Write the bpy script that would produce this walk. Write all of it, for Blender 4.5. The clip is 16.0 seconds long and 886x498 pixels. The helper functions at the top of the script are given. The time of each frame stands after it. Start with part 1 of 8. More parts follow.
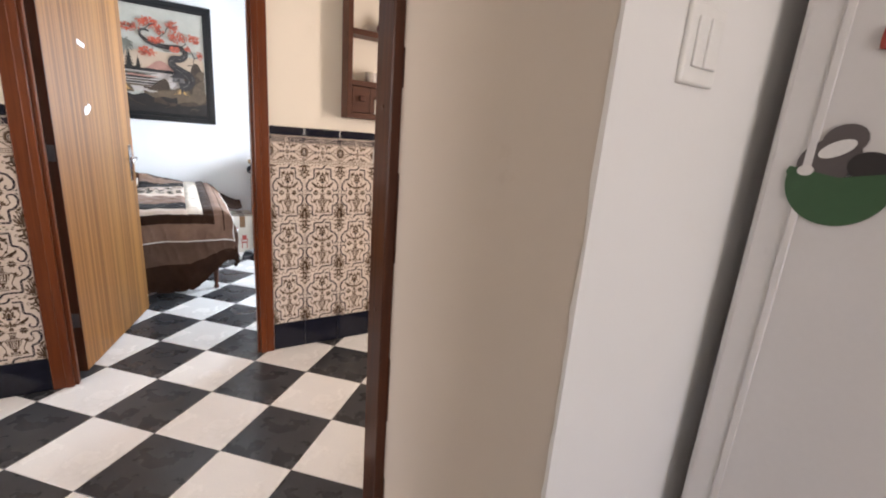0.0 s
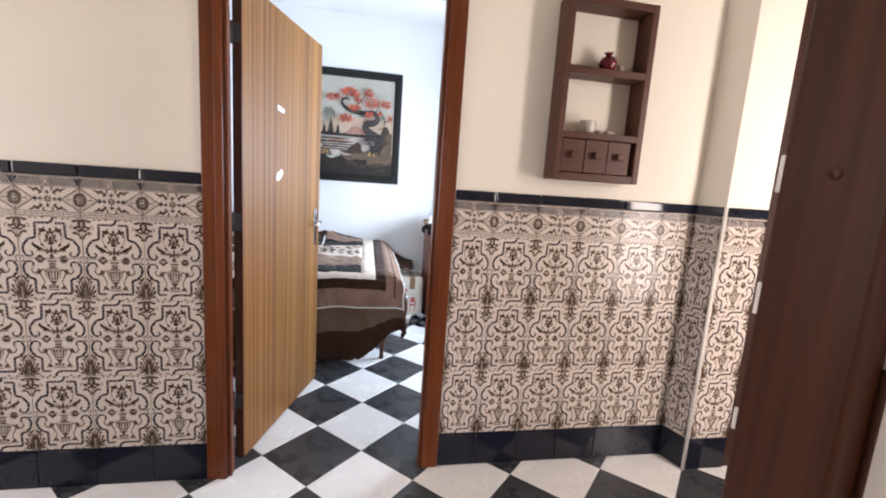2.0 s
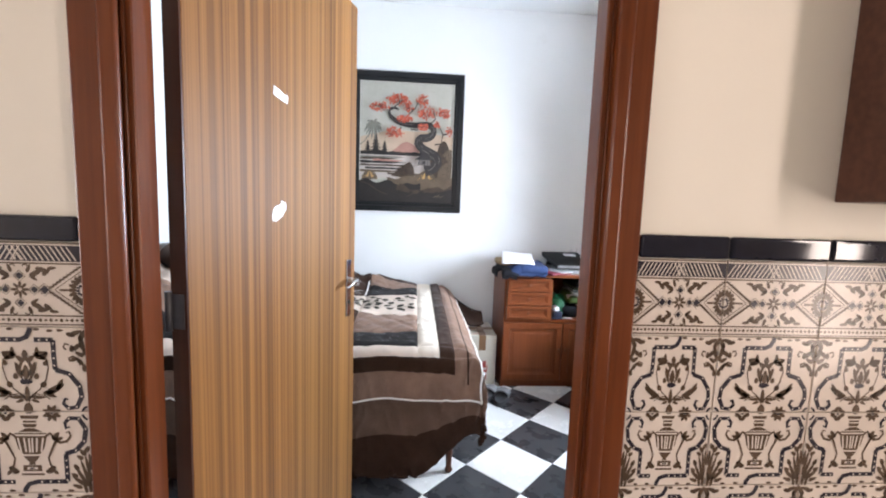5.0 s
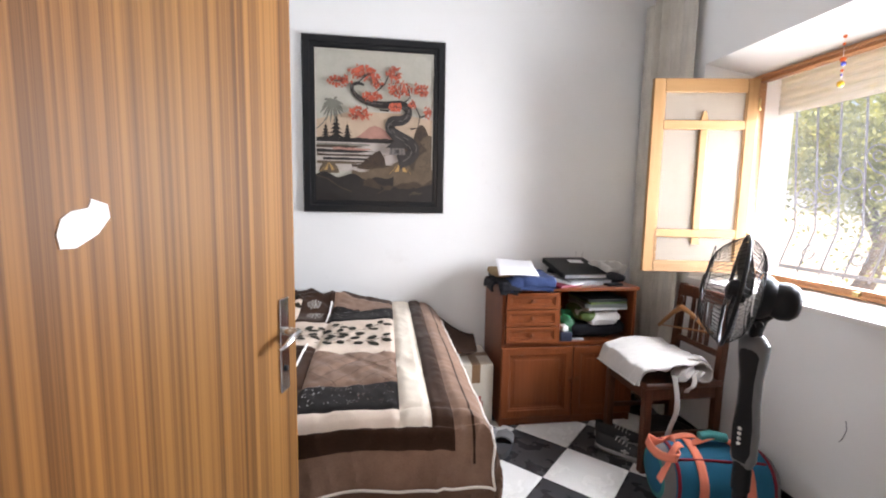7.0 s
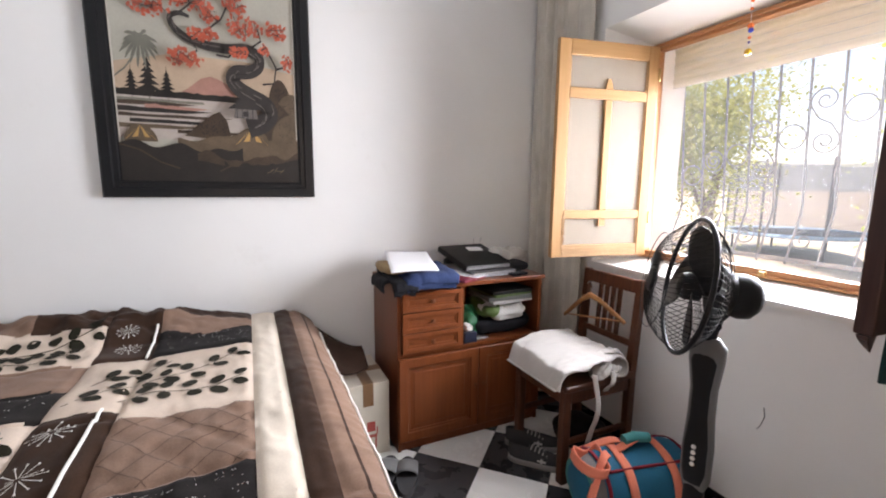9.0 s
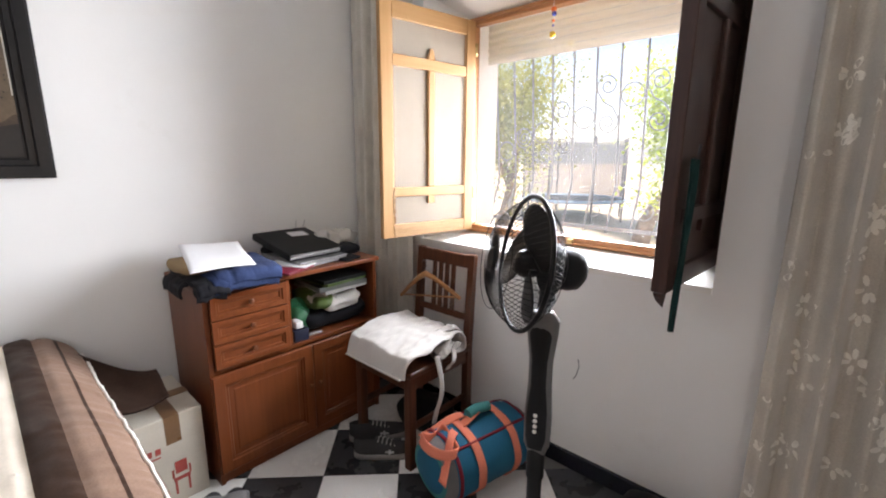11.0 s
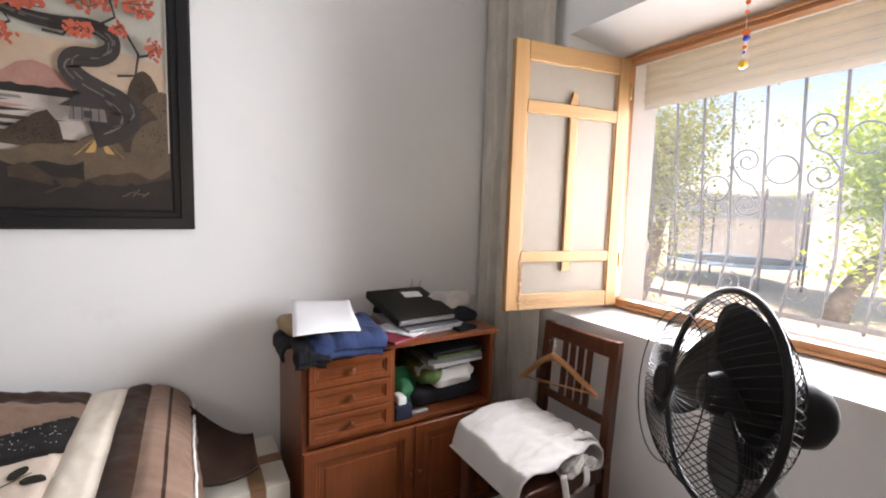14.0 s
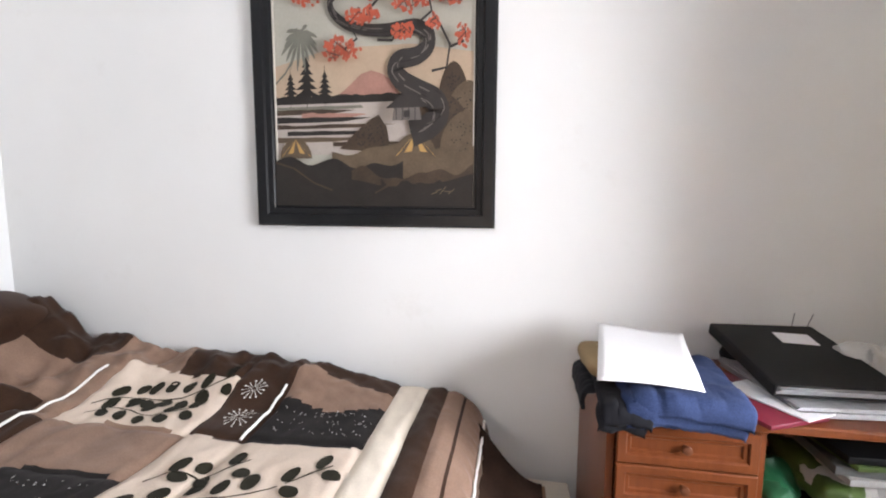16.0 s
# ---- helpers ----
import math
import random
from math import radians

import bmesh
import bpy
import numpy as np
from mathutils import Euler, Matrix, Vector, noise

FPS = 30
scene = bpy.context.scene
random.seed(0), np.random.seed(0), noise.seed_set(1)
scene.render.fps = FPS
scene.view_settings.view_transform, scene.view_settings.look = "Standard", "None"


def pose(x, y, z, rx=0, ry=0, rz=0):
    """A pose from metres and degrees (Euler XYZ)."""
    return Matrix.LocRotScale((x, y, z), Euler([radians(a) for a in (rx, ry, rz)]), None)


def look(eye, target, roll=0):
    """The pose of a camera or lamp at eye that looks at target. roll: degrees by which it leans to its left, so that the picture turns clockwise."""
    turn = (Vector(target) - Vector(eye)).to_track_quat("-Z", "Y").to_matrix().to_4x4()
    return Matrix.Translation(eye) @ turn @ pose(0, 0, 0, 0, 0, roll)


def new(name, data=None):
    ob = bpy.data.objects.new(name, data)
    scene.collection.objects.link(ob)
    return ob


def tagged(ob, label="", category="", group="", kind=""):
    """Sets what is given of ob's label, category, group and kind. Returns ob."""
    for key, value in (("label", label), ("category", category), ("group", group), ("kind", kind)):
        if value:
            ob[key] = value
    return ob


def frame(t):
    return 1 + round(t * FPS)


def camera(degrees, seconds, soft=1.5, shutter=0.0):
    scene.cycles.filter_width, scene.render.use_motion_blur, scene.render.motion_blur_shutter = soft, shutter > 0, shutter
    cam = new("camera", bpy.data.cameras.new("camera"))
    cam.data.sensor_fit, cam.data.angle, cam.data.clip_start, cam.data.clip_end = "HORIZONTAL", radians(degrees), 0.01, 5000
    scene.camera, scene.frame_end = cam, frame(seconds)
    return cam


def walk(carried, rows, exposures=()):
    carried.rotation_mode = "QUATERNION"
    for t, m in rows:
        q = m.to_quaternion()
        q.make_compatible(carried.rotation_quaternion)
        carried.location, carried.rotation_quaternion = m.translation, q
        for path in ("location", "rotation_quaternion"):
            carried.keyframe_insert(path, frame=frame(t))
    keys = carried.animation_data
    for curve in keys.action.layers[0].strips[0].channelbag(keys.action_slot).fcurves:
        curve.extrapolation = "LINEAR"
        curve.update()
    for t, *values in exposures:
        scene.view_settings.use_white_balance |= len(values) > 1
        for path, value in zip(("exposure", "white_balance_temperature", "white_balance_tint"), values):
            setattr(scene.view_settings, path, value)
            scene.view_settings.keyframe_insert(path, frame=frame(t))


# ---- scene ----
cam = camera(92.4, 16.0, soft=2.0)
PATH = [
    (0, (0.433, 0.321, 1.238), (1.469, 1.959, 0.745), 4.4),
    (0.5, (0.445, 0.476, 1.244), (1.247, 2.258, 0.817), 4.1),
    (1, (0.513, 0.622, 1.268), (1.107, 2.492, 0.898), 4.2),
    (1.5, (0.518, 0.768, 1.262), (0.982, 2.686, 0.94), 4.1),
    (2, (0.475, 0.964, 1.273), (0.84, 2.906, 0.964), 3.9),
    (2.5, (0.457, 1.111, 1.261), (0.724, 3.072, 0.971), 3.6),
    (3, (0.474, 1.275, 1.274), (0.688, 3.245, 0.997), 3.3),
    (3.5, (0.461, 1.429, 1.271), (0.636, 3.406, 1.026), 3.0),
    (4, (0.411, 1.603, 1.292), (0.567, 3.584, 1.064), 2.7),
    (4.5, (0.407, 1.764, 1.287), (0.543, 3.748, 1.08), 2.4),
    (5, (0.429, 1.941, 1.29), (0.566, 3.925, 1.079), 2.0),
    (7.3, (0.398, 2.65, 1.286), (0.71, 4.614, 1.07), 0.9),
    (7.5, (0.39, 2.709, 1.286), (0.73, 4.668, 1.063), 0.8),
    (8, (0.385, 2.823, 1.283), (0.834, 4.756, 1.043), 0.3),
    (8.5, (0.433, 2.946, 1.296), (1.058, 4.827, 1.026), 0.2),
    (9, (0.475, 3.033, 1.281), (1.298, 4.832, 0.988), 0.5),
    (9.5, (0.49, 3.125, 1.287), (1.53, 4.803, 0.963), 1.0),
    (10, (0.504, 3.181, 1.296), (1.742, 4.709, 0.933), 0.8),
    (10.2, (0.52, 3.186, 1.29), (1.824, 4.654, 0.909), 0.7),
    (12.3, (0.637, 3.201, 1.295), (2.152, 4.448, 0.906), 0.3),
    (12.5, (0.663, 3.218, 1.308), (2.155, 4.504, 0.958), 0.6),
    (13, (0.715, 3.273, 1.339), (2.126, 4.665, 1.066), 1.5),
    (13.5, (0.738, 3.312, 1.336), (1.989, 4.858, 1.118), 1.8),
    (14, (0.758, 3.412, 1.327), (1.783, 5.119, 1.136), 1.7),
    (14.5, (0.775, 3.519, 1.333), (1.522, 5.362, 1.124), 1.3),
    (15, (0.843, 3.614, 1.325), (1.273, 5.555, 1.104), 1.1),
    (15.5, (0.85, 3.694, 1.312), (0.921, 5.679, 1.08), 0.6),
    (16, (0.841, 3.82, 1.302), (0.515, 5.781, 1.091), 0.3),
]
EXPOSURES = [(0.0, 2.0, 6650, 19), (1.0, 2.02, 6350, 19), (2.0, 1.92, 6200, 19), (3.5, 1.9, 6080, 18), (5.0, 1.92, 6450, 19), (7.3, 1.62, 7350, 25), (8.5, 1.48, 7450, 26), (10.0, 1.40, 7400, 25), (12.5, 1.52, 7450, 22), (14.0, 1.26, 7550, 25), (15.0, 1.10, 7700, 28), (16.0, 1.66, 7400, 24)]
walk(cam, [(t, look(eye, target, roll)) for t, eye, target, roll in PATH], EXPOSURES)

# ---- world, sun, large lights ----
world = bpy.data.worlds.new("sky")
scene.world = world
world.use_nodes = True
wn = world.node_tree.nodes
sky = wn.new("ShaderNodeTexSky")
sky.sky_type = "NISHITA"
sky.sun_disc = False
sky.sun_elevation, sky.sun_rotation = radians(55), radians(205)
world.node_tree.links.new(sky.outputs[0], wn["Background"].inputs[0])
wn["Background"].inputs[1].default_value = 0.12

sun = new("sun", bpy.data.lights.new("sun", "SUN"))
sun.data.energy, sun.data.angle, sun.data.color = 3.8, radians(0.5), (1.0, 0.95, 0.86)
sun.matrix_world = look((0, 0, 0), (0.24, 0.52, -0.82))


def daylight(name, eye, target, w, h, power, color, spread=180):
    """An area lamp in an opening, standing in for the light of the sky outside it."""
    d = bpy.data.lights.new(name, "AREA")
    d.shape, d.size, d.size_y, d.energy, d.color = "RECTANGLE", w, h, power, color
    d.spread = radians(spread)
    ob = new(name, d)
    ob.matrix_world = look(eye, target)
    return ob


daylight("window_daylight", (2.43, 4.02, 1.36), (0.0, 3.75, 1.25), 1.05, 0.80, 33, (0.72, 0.88, 1.0), 150)
daylight("hall_daylight", (2.715, 1.27, 1.25), (2.2, 2.6, 1.1), 0.22, 1.6, 10.5, (1.0, 0.88, 0.75))
# fill lamp at the unseen west end, added to brighten the hall's left wall
daylight("hall_west_fill", (-2.68, 1.98, 1.35), (0.0, 1.7, 0.2), 0.7, 1.3, 9, (1.0, 0.95, 0.92))
daylight("kitchen_daylight", (0.0, -2.35, 1.55), (0.4, 1.0, 1.2), 1.3, 1.1, 9.5, (1.0, 0.93, 0.85))

# ---- materials ----
def lnk(nt, a, b):
    nt.links.new(a, b)


def base_mat(name, rough=0.5, metal=0.0, gloss=0.4):
    m = bpy.data.materials.new(name)
    m.use_nodes = True
    b = m.node_tree.nodes["Principled BSDF"]
    b.inputs["Roughness"].default_value = rough
    b.inputs["Metallic"].default_value = metal
    b.inputs["Specular IOR Level"].default_value = gloss
    return m, m.node_tree, b


def ramp2(nt, fac, c0, c1, lo=0.3, hi=0.7):
    r = nt.nodes.new("ShaderNodeValToRGB")
    r.color_ramp.elements[0].position, r.color_ramp.elements[1].position = lo, hi
    r.color_ramp.elements[0].color, r.color_ramp.elements[1].color = (*c0, 1), (*c1, 1)
    lnk(nt, fac, r.inputs[0])
    return r.outputs[0]


def noise_of(nt, scale, detail=4.0, stretch=(1, 1, 1), coord="Object", rough=0.55):
    tc = nt.nodes.new("ShaderNodeTexCoord")
    mp = nt.nodes.new("ShaderNodeMapping")
    mp.inputs["Scale"].default_value = stretch
    n = nt.nodes.new("ShaderNodeTexNoise")
    n.inputs["Scale"].default_value, n.inputs["Detail"].default_value = scale, detail
    n.inputs["Roughness"].default_value = rough
    lnk(nt, tc.outputs[coord], mp.inputs[0])
    lnk(nt, mp.outputs[0], n.inputs["Vector"])
    return n.outputs["Fac"]


def mixc(nt, fac, a, b, kind="MIX"):
    x = nt.nodes.new("ShaderNodeMix")
    x.data_type, x.blend_type = "RGBA", kind
    for sock, v in ((x.inputs[0], fac), (x.inputs[6], a), (x.inputs[7], b)):
        if hasattr(v, "is_linked"):
            lnk(nt, v, sock)
        elif isinstance(v, (int, float)):
            sock.default_value = v
        else:
            sock.default_value = (*v, 1)
    return x.outputs[2]


def bump(nt, b, height, strength=0.2, dist=0.002):
    n = nt.nodes.new("ShaderNodeBump")
    n.inputs["Strength"].default_value, n.inputs["Distance"].default_value = strength, dist
    lnk(nt, height, n.inputs["Height"])
    lnk(nt, n.outputs[0], b.inputs["Normal"])


def plain(name, c, rough=0.5, metal=0.0, vary=0.10, scale=6.0, fine=80.0, relief=0.12, dist=0.001, stain=None, rough_vary=0.08, spread=0.0, gloss=0.4):
    """A surface with broad and fine variation, light relief and uneven gloss; spread: how far single pieces differ."""
    m, nt, b = base_mat(name, rough, metal, gloss)
    n1, n2 = noise_of(nt, scale, 5), noise_of(nt, fine, 3)
    lo, hi = [max(0, v * (1 - vary)) for v in c], [min(1, v * (1 + vary)) for v in c]
    col = ramp2(nt, n1, lo, hi)
    col = mixc(nt, 0.35, col, ramp2(nt, n2, lo, hi))
    if stain:
        col = mixc(nt, ramp2(nt, noise_of(nt, scale * 0.45, 6, rough=0.7), (0, 0, 0), (1, 1, 1), 0.52, 0.75), col, stain)
    if spread:
        oi = nt.nodes.new("ShaderNodeObjectInfo")
        k = 1 - spread
        col = mixc(nt, 1.0, col, ramp2(nt, oi.outputs["Random"], (k, k, k), (1, 1, 1), 0, 1), "MULTIPLY")
    lnk(nt, col, b.inputs["Base Color"])
    rr = nt.nodes.new("ShaderNodeMapRange")
    rr.inputs[3].default_value, rr.inputs[4].default_value = max(0.02, rough - rough_vary), min(1, rough + rough_vary)
    lnk(nt, n1, rr.inputs[0])
    lnk(nt, rr.outputs[0], b.inputs["Roughness"])
    if relief:
        bump(nt, b, n2, relief, dist)
    return m


def wood(name, c0, c1, axis=2, scale=9.0, rough=0.35, stretch=14.0, relief=0.12, coat=0.0, streak=70.0):
    """Wood with grain along one axis of the object: broad figure, fine pores."""
    m, nt, b = base_mat(name, rough, 0, 0.25)
    st = [stretch] * 3
    st[axis] = 1.0
    g = noise_of(nt, scale / 6, 6, st, rough=0.65)
    st2 = [streak / 10] * 3
    st2[axis] = 0.25
    f = noise_of(nt, 10, 3, st2)
    col = mixc(nt, 0.4, ramp2(nt, g, c0, c1, 0.32, 0.68), ramp2(nt, f, c0, c1, 0.35, 0.65))
    lnk(nt, col, b.inputs["Base Color"])
    b.inputs["Coat Weight"].default_value = coat
    b.inputs["Coat Roughness"].default_value = 0.15
    bump(nt, b, f, relief, 0.0006)
    return m


def cloth(name, c, c2=None, rough=0.9, scale=260.0, vary=0.14, sheen=0.03):
    m, nt, b = base_mat(name, rough, 0, 0.08)
    n1, n2 = noise_of(nt, 7, 5), noise_of(nt, scale, 2)
    lo, hi = [v * (1 - vary) for v in c], [min(1, v * (1 + vary)) for v in (c2 or c)]
    col = mixc(nt, 0.4, ramp2(nt, n1, lo, hi), ramp2(nt, n2, lo, hi))
    lnk(nt, col, b.inputs["Base Color"])
    b.inputs["Sheen Weight"].default_value = sheen
    bump(nt, b, n2, 0.25, 0.0008)
    return m


def veneer(name):
    """Straight-grained oak veneer in narrow upright stripes."""
    m, nt, b = base_mat(name, 0.5, 0, 0.22)
    a = noise_of(nt, 1.0, 5, (44, 44, 0.09), rough=0.70)
    f = noise_of(nt, 1.0, 3, (190, 190, 0.6))
    w = noise_of(nt, 1.0, 4, (9, 9, 0.35))
    col = ramp2(nt, a, (0.070, 0.024, 0.0055), (0.33, 0.148, 0.040), 0.40, 0.585)
    col = mixc(nt, 0.28, col, ramp2(nt, f, (0.11, 0.042, 0.009), (0.33, 0.155, 0.046), 0.35, 0.65))
    col = mixc(nt, 0.20, col, ramp2(nt, w, (0.15, 0.058, 0.013), (0.32, 0.145, 0.042), 0.35, 0.65))
    lnk(nt, col, b.inputs["Base Color"])
    bump(nt, b, f, 0.06, 0.0004)
    return m


def plaster(name, c, stain, scale=1.6):
    """Painted plaster: trowel waves, fine grain and a few scuffs."""
    m, nt, b = base_mat(name, 0.72)
    n1, n2, n3 = noise_of(nt, scale, 4), noise_of(nt, 90, 3), noise_of(nt, 4.5, 6, rough=0.7)
    lo = [v * 0.95 for v in c]
    col = ramp2(nt, n1, lo, c, 0.3, 0.7)
    sc = ramp2(nt, n3, (0, 0, 0), (0.55, 0.55, 0.55), 0.62, 0.80)
    col = mixc(nt, sc, col, stain)
    lnk(nt, col, b.inputs["Base Color"])
    s = nt.nodes.new("ShaderNodeMath")
    s.operation = "MULTIPLY_ADD"
    s.inputs[1].default_value = 0.12
    lnk(nt, n2, s.inputs[0])
    lnk(nt, n1, s.inputs[2])
    bump(nt, b, s.outputs[0], 0.35, 0.006)
    return m


def glazed(name, c, rough=0.10, vary=0.06, spread=0.06):
    return plain(name, c, rough, 0, vary, 14, 60, 0.05, 0.0008, None, 0.04, spread, 0.32)


white_wall = plaster("white_wall_paint", (0.82, 0.815, 0.80), (0.70, 0.68, 0.65))
cream_wall = plaster("cream_wall_paint", (0.79, 0.74, 0.65), (0.72, 0.66, 0.55))
beige_wall = plaster("beige_jamb_paint", (0.60, 0.53, 0.45), (0.43, 0.345, 0.265), 2.5)
kitchen_wall = plaster("kitchen_white_paint", (0.80, 0.79, 0.77), (0.70, 0.67, 0.62))
ceiling_paint = plaster("ceiling_paint", (0.84, 0.84, 0.83), (0.74, 0.73, 0.70))
render_wall = plaster("outside_render", (0.82, 0.80, 0.76), (0.66, 0.62, 0.55), 3)
tile_dark = plain("dark_floor_tile", (0.046, 0.047, 0.051), 0.28, 0, 0.35, 9, 120, 0.10, 0.0006, (0.045, 0.045, 0.045), 0.10, 0.15)
tile_white = plain("white_floor_tile", (0.82, 0.81, 0.78), 0.26, 0, 0.05, 7, 120, 0.08, 0.0006, (0.64, 0.62, 0.58), 0.10, 0.06)
grout = plain("floor_grout", (0.20, 0.19, 0.18), 0.9)
tile_cream = glazed("cream_glazed_tile", (0.65, 0.57, 0.505), 0.24)
tile_black = glazed("black_glazed_tile", (0.010, 0.011, 0.020), 0.07, 0.3)
ink_brown = glazed("brown_tile_ornament", (0.095, 0.062, 0.040), 0.24, 0.30)
ink_navy = glazed("dark_tile_ornament", (0.030, 0.025, 0.034), 0.24, 0.3)
tile_grout = plain("white_tile_grout", (0.72, 0.69, 0.64), 0.85)
casing_wood = wood("red_brown_varnished_wood", (0.080, 0.0165, 0.004), (0.165, 0.042, 0.010), 2, 8, 0.30, 10, 0.1, 0.12)
jamb_wood = wood("worn_brown_jamb_wood", (0.020, 0.006, 0.003), (0.088, 0.026, 0.010), 2, 5, 0.35, 10, 0.5)
dark_edge_wood = wood("dark_door_edge_wood", (0.045, 0.016, 0.009), (0.075, 0.028, 0.014), 2, 8, 0.35)
door_veneer = veneer("oak_veneer")
shelf_wood = wood("dark_stained_shelf_wood", (0.060, 0.024, 0.015), (0.105, 0.044, 0.028), 0, 6, 0.42, 9)
front_door_wood = wood("dark_carved_door_wood", (0.018, 0.006, 0.003), (0.042, 0.014, 0.007), 2, 6, 0.42, 8, 0.15, 0.05)
cherry = wood("cherry_laminate", (0.135, 0.034, 0.011), (0.215, 0.060, 0.021), 2, 7, 0.30, 9, 0.04)
cherry_dark = wood("cherry_laminate_inside", (0.12, 0.038, 0.015), (0.17, 0.055, 0.024), 2, 7, 0.4, 9, 0.04)
chair_wood = wood("dark_chair_wood", (0.055, 0.018, 0.009), (0.12, 0.043, 0.022), 2, 8, 0.33, 9, 0.1, 0.2)
pine = wood("bare_pine_wood", (0.30, 0.155, 0.058), (0.42, 0.235, 0.105), 2, 7, 0.5, 10)
pine_x = wood("bare_pine_rail_wood", (0.30, 0.155, 0.058), (0.42, 0.235, 0.105), 0, 7, 0.5, 10)
pine_worn = wood("weathered_pine_wood", (0.24, 0.12, 0.05), (0.44, 0.27, 0.14), 0, 9, 0.6, 8, 0.4)
shutter_panel = plain("pale_shutter_panel", (0.42, 0.365, 0.305), 0.6, 0, 0.12, 5, 60, 0.1, 0.001, (0.33, 0.255, 0.19))
# brown of the second leaf, its backlit shade put into the colour
shaded_shutter = wood("shaded_brown_shutter", (0.036, 0.018, 0.016), (0.078, 0.038, 0.032), 2, 7, 0.42, 9, 0.1, 0.1)
frame_wood = wood("orange_window_wood", (0.36, 0.155, 0.065), (0.52, 0.26, 0.12), 1, 8, 0.4, 9)
hanger_wood = wood("hanger_wood", (0.30, 0.13, 0.05), (0.43, 0.21, 0.09), 0, 8, 0.35)
black_plastic = plain("black_plastic", (0.008, 0.008, 0.009), 0.42, 0, 0.2, 10, 90, 0.05, gloss=0.2)
grey_plastic = plain("grey_plastic", (0.13, 0.13, 0.13), 0.4, 0.2, 0.1)
chrome = plain("chrome", (0.62, 0.62, 0.62), 0.16, 1.0, 0.1)
brass = plain("brass", (0.55, 0.40, 0.18), 0.3, 1.0, 0.15)
# grey lightened to carry the window's glare; grey_iron is the darker iron
grille_iron = plain("glare_lit_grille_iron", (0.27, 0.27, 0.28), 0.6, 0.2, 0.25)
iron = plain("grey_iron", (0.11, 0.11, 0.12), 0.5, 0.6, 0.25)
white_plastic = plain("white_plastic", (0.78, 0.77, 0.74), 0.35, 0, 0.03)
fridge_white = plain("fridge_enamel", (0.66, 0.64, 0.63), 0.3, 0, 0.03)
paper = plain("white_paper", (0.82, 0.81, 0.82), 0.8, 0, 0.03)
frame_black = plain("black_picture_frame", (0.010, 0.010, 0.011), 0.32, 0, 0.3, 5, 60, 0.1, gloss=0.25)
cardboard = plain("pale_cardboard", (0.60, 0.54, 0.45), 0.85, 0, 0.08, 8, 120, 0.15)
brown_tape = plain("brown_tape", (0.22, 0.115, 0.055), 0.3, 0, 0.1)
red_ink = plain("red_print", (0.42, 0.075, 0.060), 0.7, 0, 0.15)


def shine_through(m, c, share):
    """Lets a thin sheet pass some light on to its other side."""
    nt = m.node_tree
    t, mx = nt.nodes.new("ShaderNodeBsdfTranslucent"), nt.nodes.new("ShaderNodeMixShader")
    t.inputs[0].default_value, mx.inputs[0].default_value = (*c, 1), share
    lnk(nt, nt.nodes["Principled BSDF"].outputs[0], mx.inputs[1])
    lnk(nt, t.outputs[0], mx.inputs[2])
    lnk(nt, mx.outputs[0], nt.nodes["Material Output"].inputs[0])


shine_through(shutter_panel, (0.88, 0.80, 0.69), 0.55)


def hazed_glass(name):
    """Clear glass with a thin, uneven pale film that paints window glare, and a faint gloss."""
    m = bpy.data.materials.new(name)
    m.use_nodes = True
    nt = m.node_tree
    clear, veil, gloss = nt.nodes.new("ShaderNodeBsdfTransparent"), nt.nodes.new("ShaderNodeBsdfTranslucent"), nt.nodes.new("ShaderNodeBsdfGlossy")
    veil.inputs[0].default_value = (0.80, 0.82, 0.84, 1)
    gloss.inputs["Roughness"].default_value = 0.04
    a, b = nt.nodes.new("ShaderNodeMixShader"), nt.nodes.new("ShaderNodeMixShader")
    lnk(nt, ramp2(nt, noise_of(nt, 5, 5), (0.0028, 0.0028, 0.0028), (0.0060, 0.0060, 0.0060)), a.inputs[0])
    lnk(nt, clear.outputs[0], a.inputs[1])
    lnk(nt, veil.outputs[0], a.inputs[2])
    b.inputs[0].default_value = 0.03
    lnk(nt, a.outputs[0], b.inputs[1])
    lnk(nt, gloss.outputs[0], b.inputs[2])
    lnk(nt, b.outputs[0], nt.nodes["Material Output"].inputs[0])
    return m


pane_glass = hazed_glass("hazed_window_glass")

# ---- building helpers ----
def obj_mesh(name, bm, mats, smooth=False):
    me = bpy.data.meshes.new(name)
    bm.normal_update()
    bm.to_mesh(me)
    bm.free()
    for m in (mats if isinstance(mats, (list, tuple)) else [mats]):
        me.materials.append(m)
    if smooth:
        me.shade_smooth()
        me.set_sharp_from_angle(angle=radians(38))
    return new(name, me)


def part(name, bm, material, parent, label="", smooth=False):
    """One mesh under a thing or under a part, in that parent's own frame."""
    ob = obj_mesh(name, bm, material, smooth)
    ob.parent = parent
    return tagged(ob, label)


def thing(name, at, label, category, group="", kind=""):
    """An Empty at the base of a thing, which its parts hang from. at: a place or a pose."""
    ob = new(name)
    ob.empty_display_size = 0.05
    ob.matrix_world = at if isinstance(at, Matrix) else Matrix.Translation(at)
    return tagged(ob, label, category, group, kind)


def solo(name, bm, material, at, label, category, group="", kind="", smooth=False):
    """A thing of one piece."""
    ob = obj_mesh(name, bm, material, smooth)
    ob.matrix_world = at if isinstance(at, Matrix) else Matrix.Translation(at)
    return tagged(ob, label, category, group, kind)


def setting(name, bm, material, label="", smooth=False, category=""):
    return tagged(obj_mesh(name, bm, material, smooth), label, category, "", "structure")


